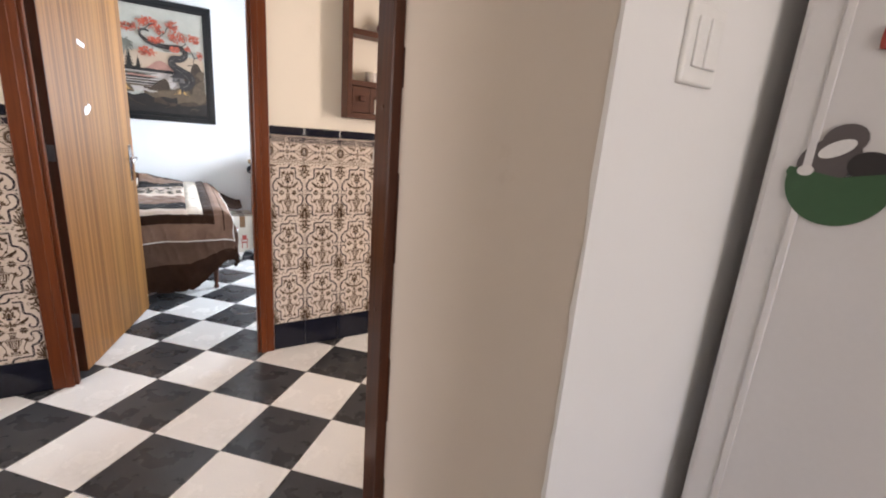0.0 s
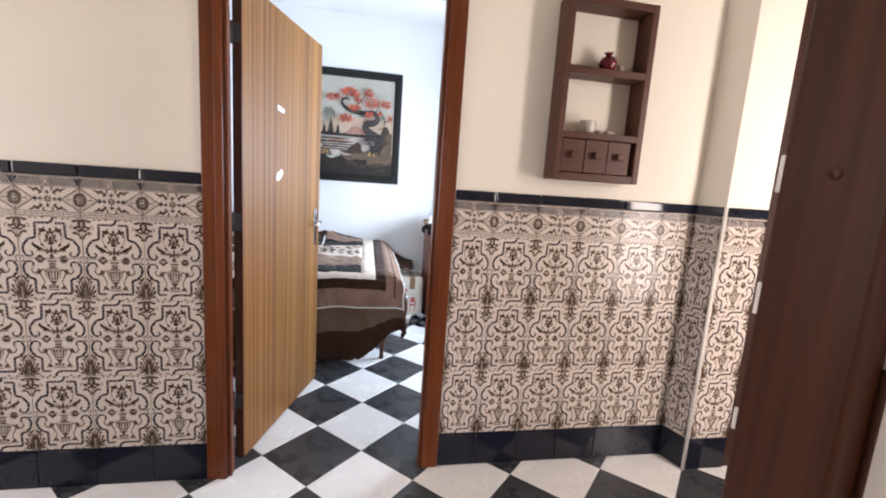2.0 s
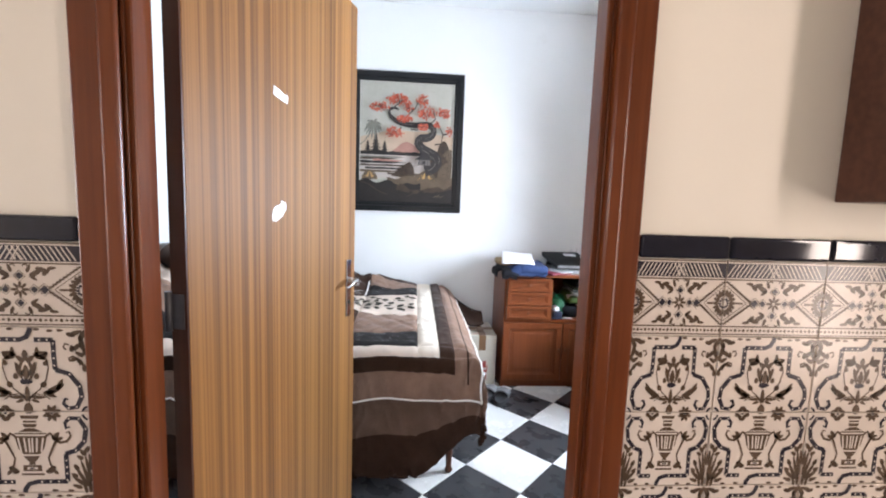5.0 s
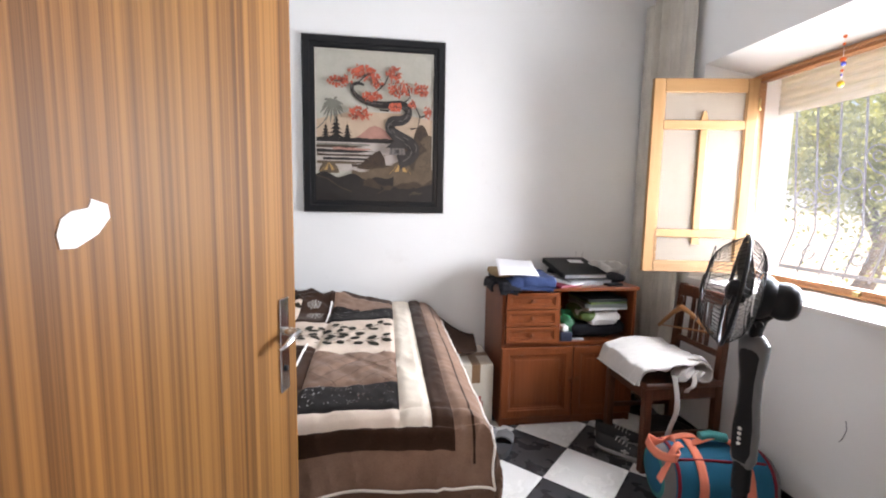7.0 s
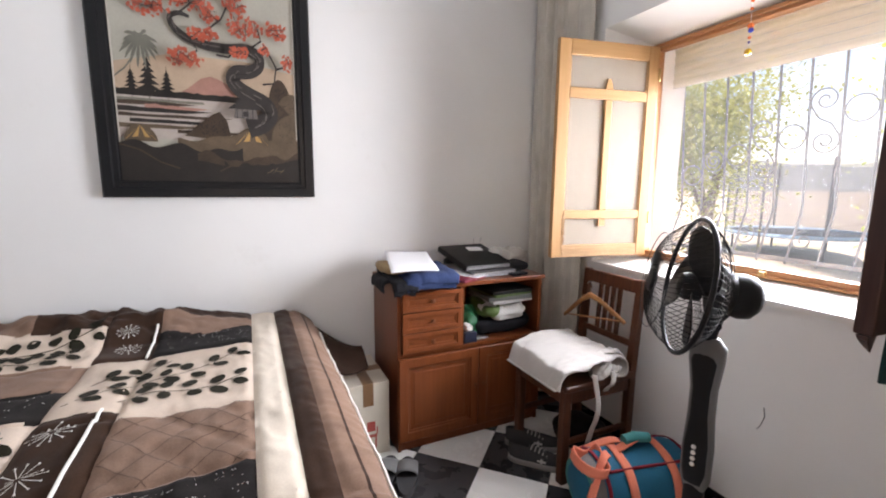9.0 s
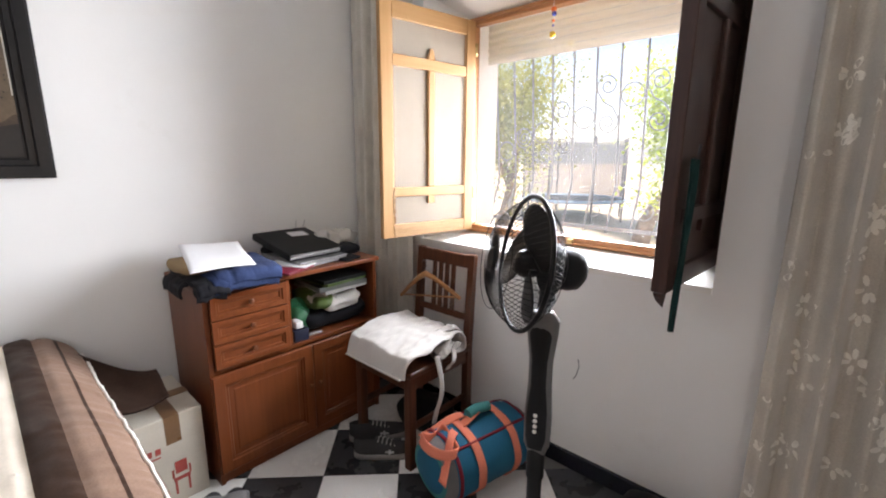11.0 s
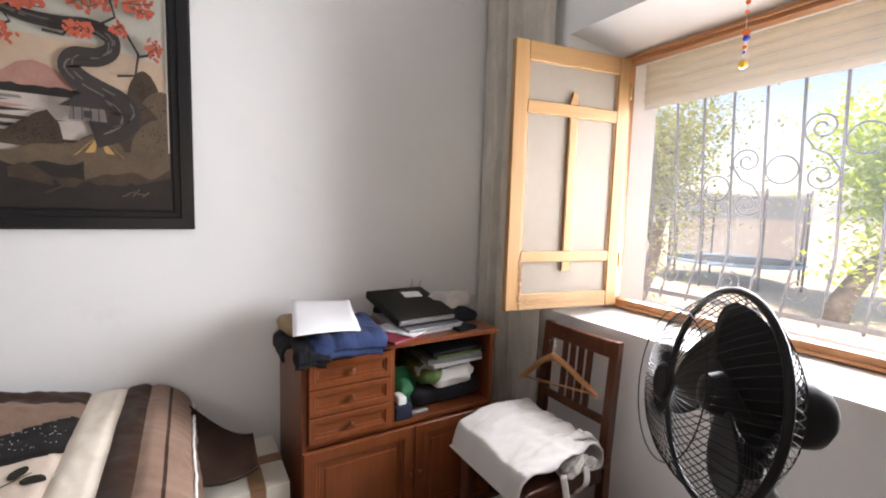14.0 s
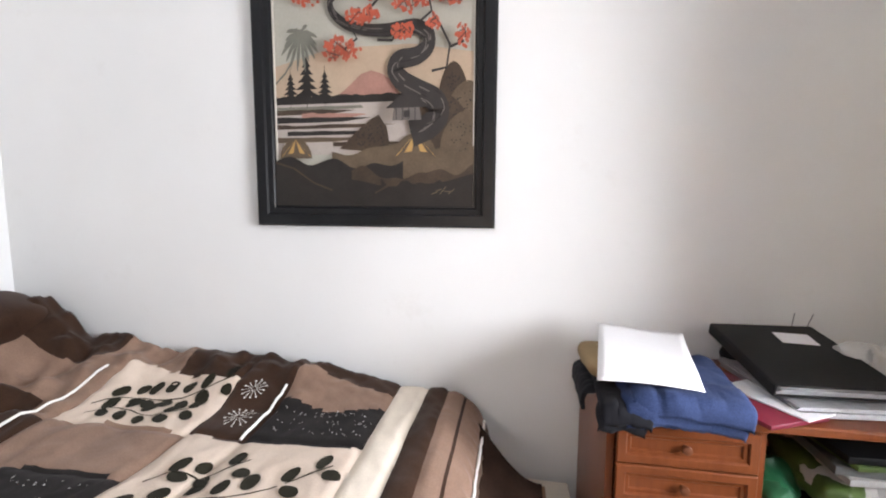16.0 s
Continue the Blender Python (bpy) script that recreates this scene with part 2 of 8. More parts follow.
def box(bm, x0, x1, y0, y1, z0, z1, bevel=0.0, seg=1, mi=0, m=None):
    """A block between two corners, its edges rounded."""
    mat = Matrix.Translation(((x0 + x1) / 2, (y0 + y1) / 2, (z0 + z1) / 2)) @ Matrix.Diagonal((x1 - x0, y1 - y0, z1 - z0, 1))
    vs = bmesh.ops.create_cube(bm, size=1, matrix=mat)["verts"]
    fs = list({f for v in vs for f in v.link_faces})
    if bevel:
        es = list({e for v in vs for e in v.link_edges})
        r = bmesh.ops.bevel(bm, geom=es, offset=bevel, segments=seg, affect="EDGES", profile=0.5)
        vs = list({v for f in r["faces"] for v in f.verts} | {v for v in vs if v.is_valid})
        fs = list({f for v in vs for f in v.link_faces})
    for f in fs:
        f.material_index = mi
    if m is not None:
        bmesh.ops.transform(bm, matrix=m, verts=vs)
    return vs


def block(x0, x1, y0, y1, z0, z1, bevel=0.003, seg=2):
    bm = bmesh.new()
    box(bm, x0, x1, y0, y1, z0, z1, bevel, seg)
    return bm


def tube(bm, pts, r, n=8, mi=0, closed=False, caps=True):
    """A round bar along a line of points; r: one radius, or one for each point."""
    pts = [Vector(p) for p in pts]
    k = len(pts)
    rs = r if isinstance(r, (list, tuple)) else [r] * k
    rings, up = [], None
    for i, p in enumerate(pts):
        a = pts[(i - 1) % k] if closed or i else p
        b = pts[(i + 1) % k] if closed or i < k - 1 else p
        d = (b - a).normalized()
        if up is None:
            up = d.orthogonal().normalized()
        up = (up - d * up.dot(d))
        up = up.normalized() if up.length > 1e-6 else d.orthogonal().normalized()
        side = d.cross(up)
        rings.append([bm.verts.new(p + rs[i] * (up * math.cos(2 * math.pi * j / n) + side * math.sin(2 * math.pi * j / n))) for j in range(n)])
    for i in range(k if closed else k - 1):
        a, b = rings[i], rings[(i + 1) % k]
        for j in range(n):
            f = bm.faces.new((a[j], a[(j + 1) % n], b[(j + 1) % n], b[j]))
            f.material_index, f.smooth = mi, True
    if caps and not closed:
        bm.faces.new(rings[0][::-1]).material_index = mi
        bm.faces.new(rings[-1]).material_index = mi


def lathe(bm, profile, n=24, mi=0, m=None):
    """A turned body from (radius, height) pairs about z."""
    rings, vs = [], []
    for r, z in profile:
        ring = [bm.verts.new((max(r, 1e-4) * math.cos(2 * math.pi * j / n), max(r, 1e-4) * math.sin(2 * math.pi * j / n), z)) for j in range(n)]
        rings.append(ring)
        vs += ring
    for a, b in zip(rings, rings[1:]):
        for j in range(n):
            f = bm.faces.new((a[j], a[(j + 1) % n], b[(j + 1) % n], b[j]))
            f.material_index, f.smooth = mi, True
    bm.faces.new(rings[0][::-1]).material_index = mi
    bm.faces.new(rings[-1]).material_index = mi
    if m is not None:
        bmesh.ops.transform(bm, matrix=m, verts=vs)
    return vs


def sheet(bm, fn, nu, nv, mi=0, closed_u=False):
    """A grid of faces over fn(u, v), u and v from 0 to 1; mi: an index, or a function of u and v."""
    g = [[bm.verts.new(fn(i / nu, j / nv)) for j in range(nv + 1)] for i in range(nu + (0 if closed_u else 1))]
    k = len(g)
    for i in range(nu):
        for j in range(nv):
            f = bm.faces.new((g[i][j], g[(i + 1) % k][j], g[(i + 1) % k][j + 1], g[i][j + 1]))
            f.smooth = True
            f.material_index = mi((i + 0.5) / nu, (j + 0.5) / nv) if callable(mi) else mi
    return g


def thick(ob, t, offset=-1.0):
    s = ob.modifiers.new("thickness", "SOLIDIFY")
    s.thickness, s.offset = t, offset
    return ob


def ribbon(bm, pts, w, mi=0, put=lambda x, y: (x, y, 0.0), closed=False):
    """A flat stroke along 2D points, w wide (or one width a point), laid by put(x, y)."""
    k = len(pts)
    ws = w if isinstance(w, (list, tuple)) else [w] * k
    left, right = [], []
    for i, (x, y) in enumerate(pts):
        a = pts[(i - 1) % k] if closed or i else pts[i]
        b = pts[(i + 1) % k] if closed or i < k - 1 else pts[i]
        dx, dy = b[0] - a[0], b[1] - a[1]
        l = math.hypot(dx, dy) or 1
        nx, ny = -dy / l * ws[i] / 2, dx / l * ws[i] / 2
        left.append(bm.verts.new(put(x + nx, y + ny)))
        right.append(bm.verts.new(put(x - nx, y - ny)))
    for i in range(k if closed else k - 1):
        j = (i + 1) % k
        bm.faces.new((right[i], right[j], left[j], left[i])).material_index = mi


def blob(bm, pts, mi=0, put=lambda x, y: (x, y, 0.0)):
    """A flat filled outline of 2D points, counter-clockwise."""
    bm.faces.new([bm.verts.new(put(x, y)) for x, y in pts]).material_index = mi


def oval(cx, cy, rx, ry, turn=0.0, n=10, tip=0.0):
    out = []
    for i in range(n):
        a = 2 * math.pi * i / n
        x, y = rx * math.cos(a), ry * math.sin(a) * (1 - tip * math.cos(a))
        out.append((cx + x * math.cos(turn) - y * math.sin(turn), cy + x * math.sin(turn) + y * math.cos(turn)))
    return out


def arc(cx, cy, r, a0, a1, n=8, r1=None):
    r1 = r if r1 is None else r1
    return [(cx + (r + (r1 - r) * i / n) * math.cos(radians(a0 + (a1 - a0) * i / n)), cy + (r + (r1 - r) * i / n) * math.sin(radians(a0 + (a1 - a0) * i / n))) for i in range(n + 1)]

# ---- structure: the walls, floors and ceilings ----
# Plan: kitchen y < 0.70, thick wall to 1.28, hall to 2.69, partition to 2.76, bedroom to 5.255.
ROOM_W, ROOM_E, ROOM_N, ROOM_S, ROOM_H = -1.22, 2.13, 5.255, 2.762, 2.75
HALL_S, HALL_N, HALL_H = 1.281, 2.69, 2.70
DOOR_L, DOOR_R, DOOR_H = -0.045, 0.762, 1.985

bm = bmesh.new()
box(bm, -2.7, DOOR_L - 0.02, HALL_N, ROOM_S, 0, 2.8)
box(bm, DOOR_R + 0.02, 2.6, HALL_N, ROOM_S, 0, 2.8)
box(bm, DOOR_L - 0.02, DOOR_R + 0.02, HALL_N, ROOM_S, DOOR_H + 0.02, 2.8)
for f in bm.faces:
    f.material_index = 1 if f.calc_center_median().y > 2.73 else 0
setting("wall_between", bm, [cream_wall, white_wall], "cream and white plastered partition wall")

bm = bmesh.new()
box(bm, ROOM_W - 0.2, 2.6, ROOM_N, ROOM_N + 0.2, 0, 2.8)
setting("wall_north", bm, white_wall, "white plastered bedroom wall with faint scuffs")
bm = bmesh.new()
box(bm, ROOM_W - 0.2, ROOM_W, ROOM_S, ROOM_N, 0, 2.8)
setting("wall_west", bm, white_wall, "white plastered bedroom wall at the bed's head")

# the window wall, with a splayed inner reveal and a straight outer one
WY0, WY1, WZ0, WZ1 = 3.425, 4.738, 0.895, 2.06
FY0, FY1, FZ0, FZ1 = 3.47, 4.60, 0.93, 1.965
FX, OX = 2.31, 2.56
bm = bmesh.new()
box(bm, ROOM_E, OX, ROOM_S - 0.1, WY0, 0, 2.8)
box(bm, FX, OX, WY0, FY0, 0, 2.8)
box(bm, ROOM_E, OX, WY1, ROOM_N + 0.2, 0, 2.8)
box(bm, ROOM_E, FX, WY0, FY0, 0, WZ0 - 0.024)
box(bm, ROOM_E, FX, WY0, FY0, WZ1, 2.8)
box(bm, ROOM_E, OX, FY0, WY1, 0, WZ0 - 0.024)
box(bm, ROOM_E, OX, FY0, WY1, WZ1, 2.8)
setting("wall_window", bm, white_wall, "thick white plastered window wall with dirt low down")
bm = bmesh.new()


def wedge(bm, quad_in, quad_out):
    a = [bm.verts.new(p) for p in quad_in]
    b = [bm.verts.new(p) for p in quad_out]
    bm.faces.new(a[::-1])
    bm.faces.new(b)
    for i in range(4):
        bm.faces.new((a[i], a[(i + 1) % 4], b[(i + 1) % 4], b[i]))


wedge(bm, [(ROOM_E, WY1, WZ0 - 0.02), (OX, WY1, WZ0 - 0.02), (OX, FY1, WZ0 - 0.02), (FX, FY1, WZ0 - 0.02)],
      [(ROOM_E, WY1, WZ1), (OX, WY1, WZ1), (OX, FY1, WZ1), (FX, FY1, WZ1)])
bm.faces.new([bm.verts.new(p) for p in ((ROOM_E, WY0, WZ1), (FX, WY0, FZ1), (FX, FY0, FZ1), (ROOM_E, FY0, WZ1))])
wedge(bm, [(ROOM_E, FY0, WZ1), (FX, FY0, FZ1), (OX, FY0, FZ1), (OX, FY0, WZ1)],
      [(ROOM_E, FY1 + 0.13, WZ1), (FX, FY1, FZ1), (OX, FY1, FZ1), (OX, FY1, WZ1)])
box(bm, FX, OX + 0.04, FY0, FY1, WZ0 - 0.02, FZ0 - 0.004)
bmesh.ops.recalc_face_normals(bm, faces=bm.faces)
setting("trim_reveal", bm, render_wall, "whitewashed window reveal")
bm = bmesh.new()
wedge(bm, [(ROOM_E - 0.012, WY0, WZ0 - 0.022), (FX, WY0, WZ0 - 0.022), (FX, WY1, WZ0 - 0.022), (ROOM_E - 0.012, WY1, WZ0 - 0.022)],
      [(ROOM_E - 0.012, WY0, WZ0), (FX, WY0, FZ0 - 0.004), (FX, WY1, FZ0 - 0.004), (ROOM_E - 0.012, WY1, WZ0)])
bmesh.ops.recalc_face_normals(bm, faces=bm.faces)
setting("trim_sill", bm, render_wall, "whitewashed sloping window sill")

# hall: the thick wall to the kitchen, the pillar and the entrance wall, the far ends
KIT_N, JAMB_N, JAMB_F = 0.696, 0.90, 0.832
bm = bmesh.new()
wedge(bm, [(JAMB_N, KIT_N, 0), (2.45, KIT_N, 0), (2.45, HALL_S, 0), (JAMB_F + 0.012, HALL_S, 0)],
      [(JAMB_N, KIT_N, 2.12), (2.45, KIT_N, 2.12), (2.45, HALL_S, 2.12), (JAMB_F + 0.012, HALL_S, 2.12)])
bmesh.ops.recalc_face_normals(bm, faces=bm.faces)
box(bm, 2.98, 3.6, KIT_N, HALL_S, 0, 2.8)
box(bm, -2.7, -0.06, KIT_N, HALL_S, 0, 2.8)
box(bm, -0.06, 2.45, KIT_N, HALL_S, 2.12, 2.8)
box(bm, 2.45, 2.98, KIT_N, HALL_S, 2.05, 2.8)
for f in bm.faces:
    c = f.calc_center_median()
    f.material_index = 1 if c.y > HALL_S - 0.02 else (2 if c.y < KIT_N + 0.02 else 0)
setting("wall_south", bm, [beige_wall, cream_wall, kitchen_wall], "very thick wall with beige painted jambs")

PIL_C, PIL_X, PIL_Y = 1.972, 2.010, 2.565
bm = bmesh.new()
wedge(bm, [(PIL_C, HALL_N, 0), (PIL_X, PIL_Y, 0), (2.225, PIL_Y, 0), (2.225, HALL_N, 0)],
      [(PIL_C, HALL_N, 2.8), (PIL_X, PIL_Y, 2.8), (2.225, PIL_Y, 2.8), (2.225, HALL_N, 2.8)])
bmesh.ops.recalc_face_normals(bm, faces=bm.faces)
box(bm, 2.225, 3.09, PIL_Y + 0.085, HALL_N, 0, 2.12)
box(bm, 2.225, 3.6, PIL_Y, HALL_N, 2.12, 2.8)
box(bm, 3.09, 3.6, PIL_Y, HALL_N, 0, 2.12)
setting("wall_pillar", bm, cream_wall, "cream plastered corner pier beside the entrance door")
bm = bmesh.new()
box(bm, 3.6, 3.8, KIT_N, HALL_N, 0, 2.8)
# west end, out of view, with an opening added for the fill lamp
box(bm, -2.9, -2.7, KIT_N, 1.58, 0, 2.8)
box(bm, -2.9, -2.7, 2.38, ROOM_S, 0, 2.8)
box(bm, -2.9, -2.7, 1.58, 2.38, 0, 0.6)
box(bm, -2.9, -2.7, 1.58, 2.38, 2.1, 2.8)
setting("wall_hall_ends", bm, cream_wall, "cream plastered end walls of the hall")
bm = bmesh.new()
box(bm, -2.2, -2.0, -2.6, KIT_N, 0, 2.8)
box(bm, 3.0, 3.2, -2.6, KIT_N, 0, 2.8)
box(bm, -2.2, 3.2, -2.8, -2.6, 0, 0.95)
box(bm, -2.2, 3.2, -2.8, -2.6, 2.15, 2.8)
box(bm, -2.2, -0.7, -2.8, -2.6, 0.95, 2.15)
box(bm, 0.7, 3.2, -2.8, -2.6, 0.95, 2.15)
setting("wall_kitchen", bm, kitchen_wall, "plain white kitchen walls")

bm = bmesh.new()
box(bm, -2.9, 3.8, -2.8, ROOM_N + 0.2, 2.75, 2.9)
setting("ceiling", bm, ceiling_paint, "plain white ceiling")
bm = bmesh.new()
box(bm, -2.9, 3.8, -2.8, ROOM_N + 0.2, -0.12, -0.003)
floor = setting("floor", bm, grout, "black and white checkered tile floor laid diagonally")

# ---- door casing, jamb lining ----
def profile_post(bm, x0, x1, y0, y1, z0, z1, flip):
    """An upright casing board with a stepped inner moulding."""
    box(bm, x0, x1, y0 + 0.006, y1, z0, z1, 0.003, 2)
    a, b = (x1 - 0.03, x1) if not flip else (x0, x0 + 0.03)
    box(bm, a, b, y0, y0 + 0.02, z0, z1, 0.006, 3)


frame_ob = thing("door_frame", ((DOOR_L + DOOR_R) / 2, HALL_N, 0), "red-brown varnished wooden door frame", "door frame", kind="structure")
fo = -(DOOR_L + DOOR_R) / 2
for side, x0, x1, flip in (("l", DOOR_L - 0.078, DOOR_L - 0.002, False), ("r", DOOR_R + 0.002, DOOR_R + 0.072, True)):
    for y0, y1 in ((-0.020, -0.002), ):
        bm = bmesh.new()
        profile_post(bm, x0 + fo, x1 + fo, y0, y1, 0.0, DOOR_H + 0.07, flip)
        part("casing", bm, casing_wood, frame_ob)
    bm = bmesh.new()
    xa, xb = (DOOR_L - 0.019, DOOR_L) if side == "l" else (DOOR_R, DOOR_R + 0.019)
    box(bm, xa + fo, xb + fo, 0.0, 0.076, 0, DOOR_H, 0.002)
    xs, xe = (xb, xb + 0.012) if side == "l" else (xa - 0.012, xa)
    box(bm, xs + fo, xe + fo, 0.0, 0.036, 0, DOOR_H, 0.002)
    part("jamb_lining", bm, casing_wood, frame_ob)
bm = bmesh.new()
box(bm, DOOR_L - 0.002 + fo, DOOR_R + 0.002 + fo, -0.014, -0.002, DOOR_H + 0.002, DOOR_H + 0.07, 0.003, 2)
part("casing", bm, casing_wood, frame_ob)
bm = bmesh.new()
box(bm, DOOR_L + fo, DOOR_R + fo, 0.0, 0.076, DOOR_H + 0.001, DOOR_H + 0.019, 0.002)
part("jamb_lining", bm, casing_wood, frame_ob)

# the old wooden frame on the kitchen opening's hall side
bm = bmesh.new()
box(bm, -0.030, 0.0, 0, 0.086, 0, 2.1, 0.004, 2)
post = thing("wall_opening_frame", (0.857, 1.196, 0), "worn brown wooden frame of the kitchen opening", "door frame", kind="structure")
part("post", bm, jamb_wood, post)
bm = bmesh.new()
for z in (0.32, 0.82, 1.30, 1.62):
    lathe(bm, [(0.0, 0.0), (0.0055, 0.0), (0.005, 0.0012), (0.0, 0.0012)], 7, 0, Matrix.Translation((-0.0302, 0.04, z)) @ Euler((0, radians(-90), 0)).to_matrix().to_4x4())
part("peg", bm, dark_edge_wood, post, "dark filled nail holes")
for z0, z1 in ((1.060, 1.082), (1.174, 1.204), (1.284, 1.316), (0.70, 0.73), (1.52, 1.55)):
    part("paint_fleck", block(-0.0312, -0.0265, 0.0835, 0.0872, z0, z1, 0.0012, 2), cream_wall, post, "fleck of old pale paint")


def on_jamb(y, off=0.0):
    """The x of the slanting jamb face at that depth, off it by so much."""
    q = (y - KIT_N) / (HALL_S - KIT_N)
    return JAMB_N + (JAMB_F + 0.012 - JAMB_N) * q - off


bm = bmesh.new()
zs = [0.02 * k for k in range(106)]
edge = [KIT_N + 0.004 + 0.006 * abs(noise.noise(Vector((z * 9, 1.5, 0)))) + 0.010 * max(0, noise.noise(Vector((z * 21, 7.7, 0)))) ** 2 for z in zs]
inner = [bm.verts.new((on_jamb(KIT_N, 0.0012), KIT_N - 0.0012, z)) for z in zs]
outer = [bm.verts.new((on_jamb(e, 0.0012), e, z)) for e, z in zip(edge, zs)]
for k in range(105):
    bm.faces.new((inner[k], inner[k + 1], outer[k + 1], outer[k]))
setting("trim_paint_edge", bm, kitchen_wall, "ragged edge of white paint on the jamb corner")
bm = bmesh.new()
for z0, z1 in ((0.10, 0.34), (0.52, 0.70), (0.95, 1.16), (1.34, 1.42), (1.60, 1.84)):
    box(bm, on_jamb(1.193, 0.0016), on_jamb(1.193, -0.004), 1.1900, 1.1955, z0, z1, 0.0006)
setting("trim_jamb_gap", bm, dark_edge_wood, "dark crack between plaster and wooden frame")

# ---- bedroom door, standing open into the bedroom ----
leaf_dir = math.degrees(math.atan2(3.577 - 2.797, 0.188 + 0.030))
door = thing("door_1", pose(-0.030, 2.797, 0.0, 0, 0, leaf_dir), "open oak-veneered flush door with torn paper stickers", "door", kind="structure")
bm = bmesh.new()
box(bm, 0.004, 0.806, -0.018, 0.018, 0.012, 1.978, 0.0015, 1)
part("panel", bm, door_veneer, door)
bm = bmesh.new()
box(bm, -0.002, 0.004, -0.0185, 0.0185, 0.012, 1.978, 0.001)
part("edge_band", bm, dark_edge_wood, door, "dark brown edge of the door")
for sgn in (-1, 1):
    bm = bmesh.new()
    box(bm, 0.728, 0.766, sgn * 0.0205 - 0.0025, sgn * 0.0205 + 0.0025, 0.864, 1.074, 0.002, 2)
    plate = part("handle_plate", bm, chrome, door, "chrome handle plate")
    bm = bmesh.new()
    y = sgn * 0.023
    lathe(bm, [(0.010, 0), (0.010, 0.012), (0.008, 0.016), (0.008, 0.030)], 12, 0, Matrix.Translation((0.748, y, 1.0)) @ Euler((radians(90 if sgn < 0 else -90), 0, 0)).to_matrix().to_4x4())
    yy = sgn * 0.056
    tube(bm, [(0.748, sgn * 0.046, 1.0), (0.744, yy - sgn * 0.002, 1.0), (0.734, yy, 1.0), (0.708, yy + sgn * 0.003, 0.997), (0.680, yy + sgn * 0.002, 0.989), (0.668, yy - sgn * 0.004, 0.984)],
         [0.0075, 0.0082, 0.0085, 0.0075, 0.006, 0.004], 10)
    part("lever", bm, chrome, plate, "curved chrome lever", True)
    bm = bmesh.new()
    lathe(bm, [(0.007, 0), (0.007, 0.003), (0.004, 0.004)], 10, 0, Matrix.Translation((0.748, sgn * 0.023, 0.915)) @ Euler((radians(90 if sgn < 0 else -90), 0, 0)).to_matrix().to_4x4())
    part("keyhole", bm, black_plastic, plate)
bm = bmesh.new()
box(bm, 0.806, 0.8075, -0.010, 0.010, 0.90, 1.06, 0.0005)
part("lock_strip", bm, chrome, door, "steel lock face on the edge")
for z in (0.24, 1.02, 1.74):
    bm = bmesh.new()
    tube(bm, [(-0.006, 0.020, z), (-0.006, 0.020, z + 0.08)], 0.007, 10)
    box(bm, -0.004, -0.0025, -0.014, 0.018, z + 0.005, z + 0.075)
    part("hinge", bm, iron, door, "dull steel hinge")


def scrap(name, pts, parent, label):
    """A torn paper scrap, slightly lifted off the door's face."""
    bm = bmesh.new()
    top = [bm.verts.new((x, -0.0186 - 0.0012 * abs(math.sin(37 * x + 21 * z)), z)) for x, z in pts]
    bot = [bm.verts.new((x, -0.0181, z)) for x, z in pts]
    bm.faces.new(top)
    bm.faces.new(bot[::-1])
    for i in range(len(pts)):
        j = (i + 1) % len(pts)
        bm.faces.new((top[i], bot[i], bot[j], top[j]))
    bmesh.ops.recalc_face_normals(bm, faces=bm.faces)
    part(name, bm, paper, parent, label)


scrap("sticker", [(0.290, 1.550), (0.302, 1.547), (0.330, 1.542), (0.352, 1.540), (0.355, 1.556), (0.348, 1.562), (0.341, 1.560), (0.314, 1.568), (0.292, 1.572)], door, "torn white sticker")
scrap("sticker", [(0.280, 1.245), (0.283, 1.230), (0.300, 1.229), (0.328, 1.243), (0.344, 1.262), (0.342, 1.278), (0.322, 1.284), (0.318, 1.274), (0.298, 1.270), (0.286, 1.262)], door, "torn white sticker")

# ---- bedroom: cabinet ----
def knob(bm, x, y, z, r=0.011):
    lathe(bm, [(r * 0.5, 0), (r * 0.45, 0.008), (r, 0.014), (r * 0.95, 0.020), (r * 0.4, 0.023)], 12, 0, Matrix.Translation((x, y, z)) @ Euler((radians(90), 0, 0)).to_matrix().to_4x4())


def framed_front(bm, x0, x1, z0, z1, y, rail, depth=0.016):
    """A panelled front in one piece: a proud frame with eased edges, a moulded step and a sunk field."""
    loops = []
    for inset, d in ((0, 0.0), (0, 0.85), (0.0025, 1.0), (rail - 0.0025, 1.0), (rail, 0.85), (rail + 0.0015, 0.62), (rail + 0.009, 0.60), (rail + 0.012, 0.34), (rail + 0.030, 0.30), (rail + 0.034, 0.42)):
        loops.append([bm.verts.new((x, y - d * depth, z)) for x, z in ((x0 + inset, z0 + inset), (x1 - inset, z0 + inset), (x1 - inset, z1 - inset), (x0 + inset, z1 - inset))])
        if inset > 0.02 and z1 - z0 < 0.11 and inset > rail + 0.010:
            break
    for a, b in zip(loops, loops[1:]):
        for k in range(4):
            bm.faces.new((a[k], a[(k + 1) % 4], b[(k + 1) % 4], b[k]))
    bm.faces.new(loops[-1])
    bmesh.ops.recalc_face_normals(bm, faces=bm.faces)


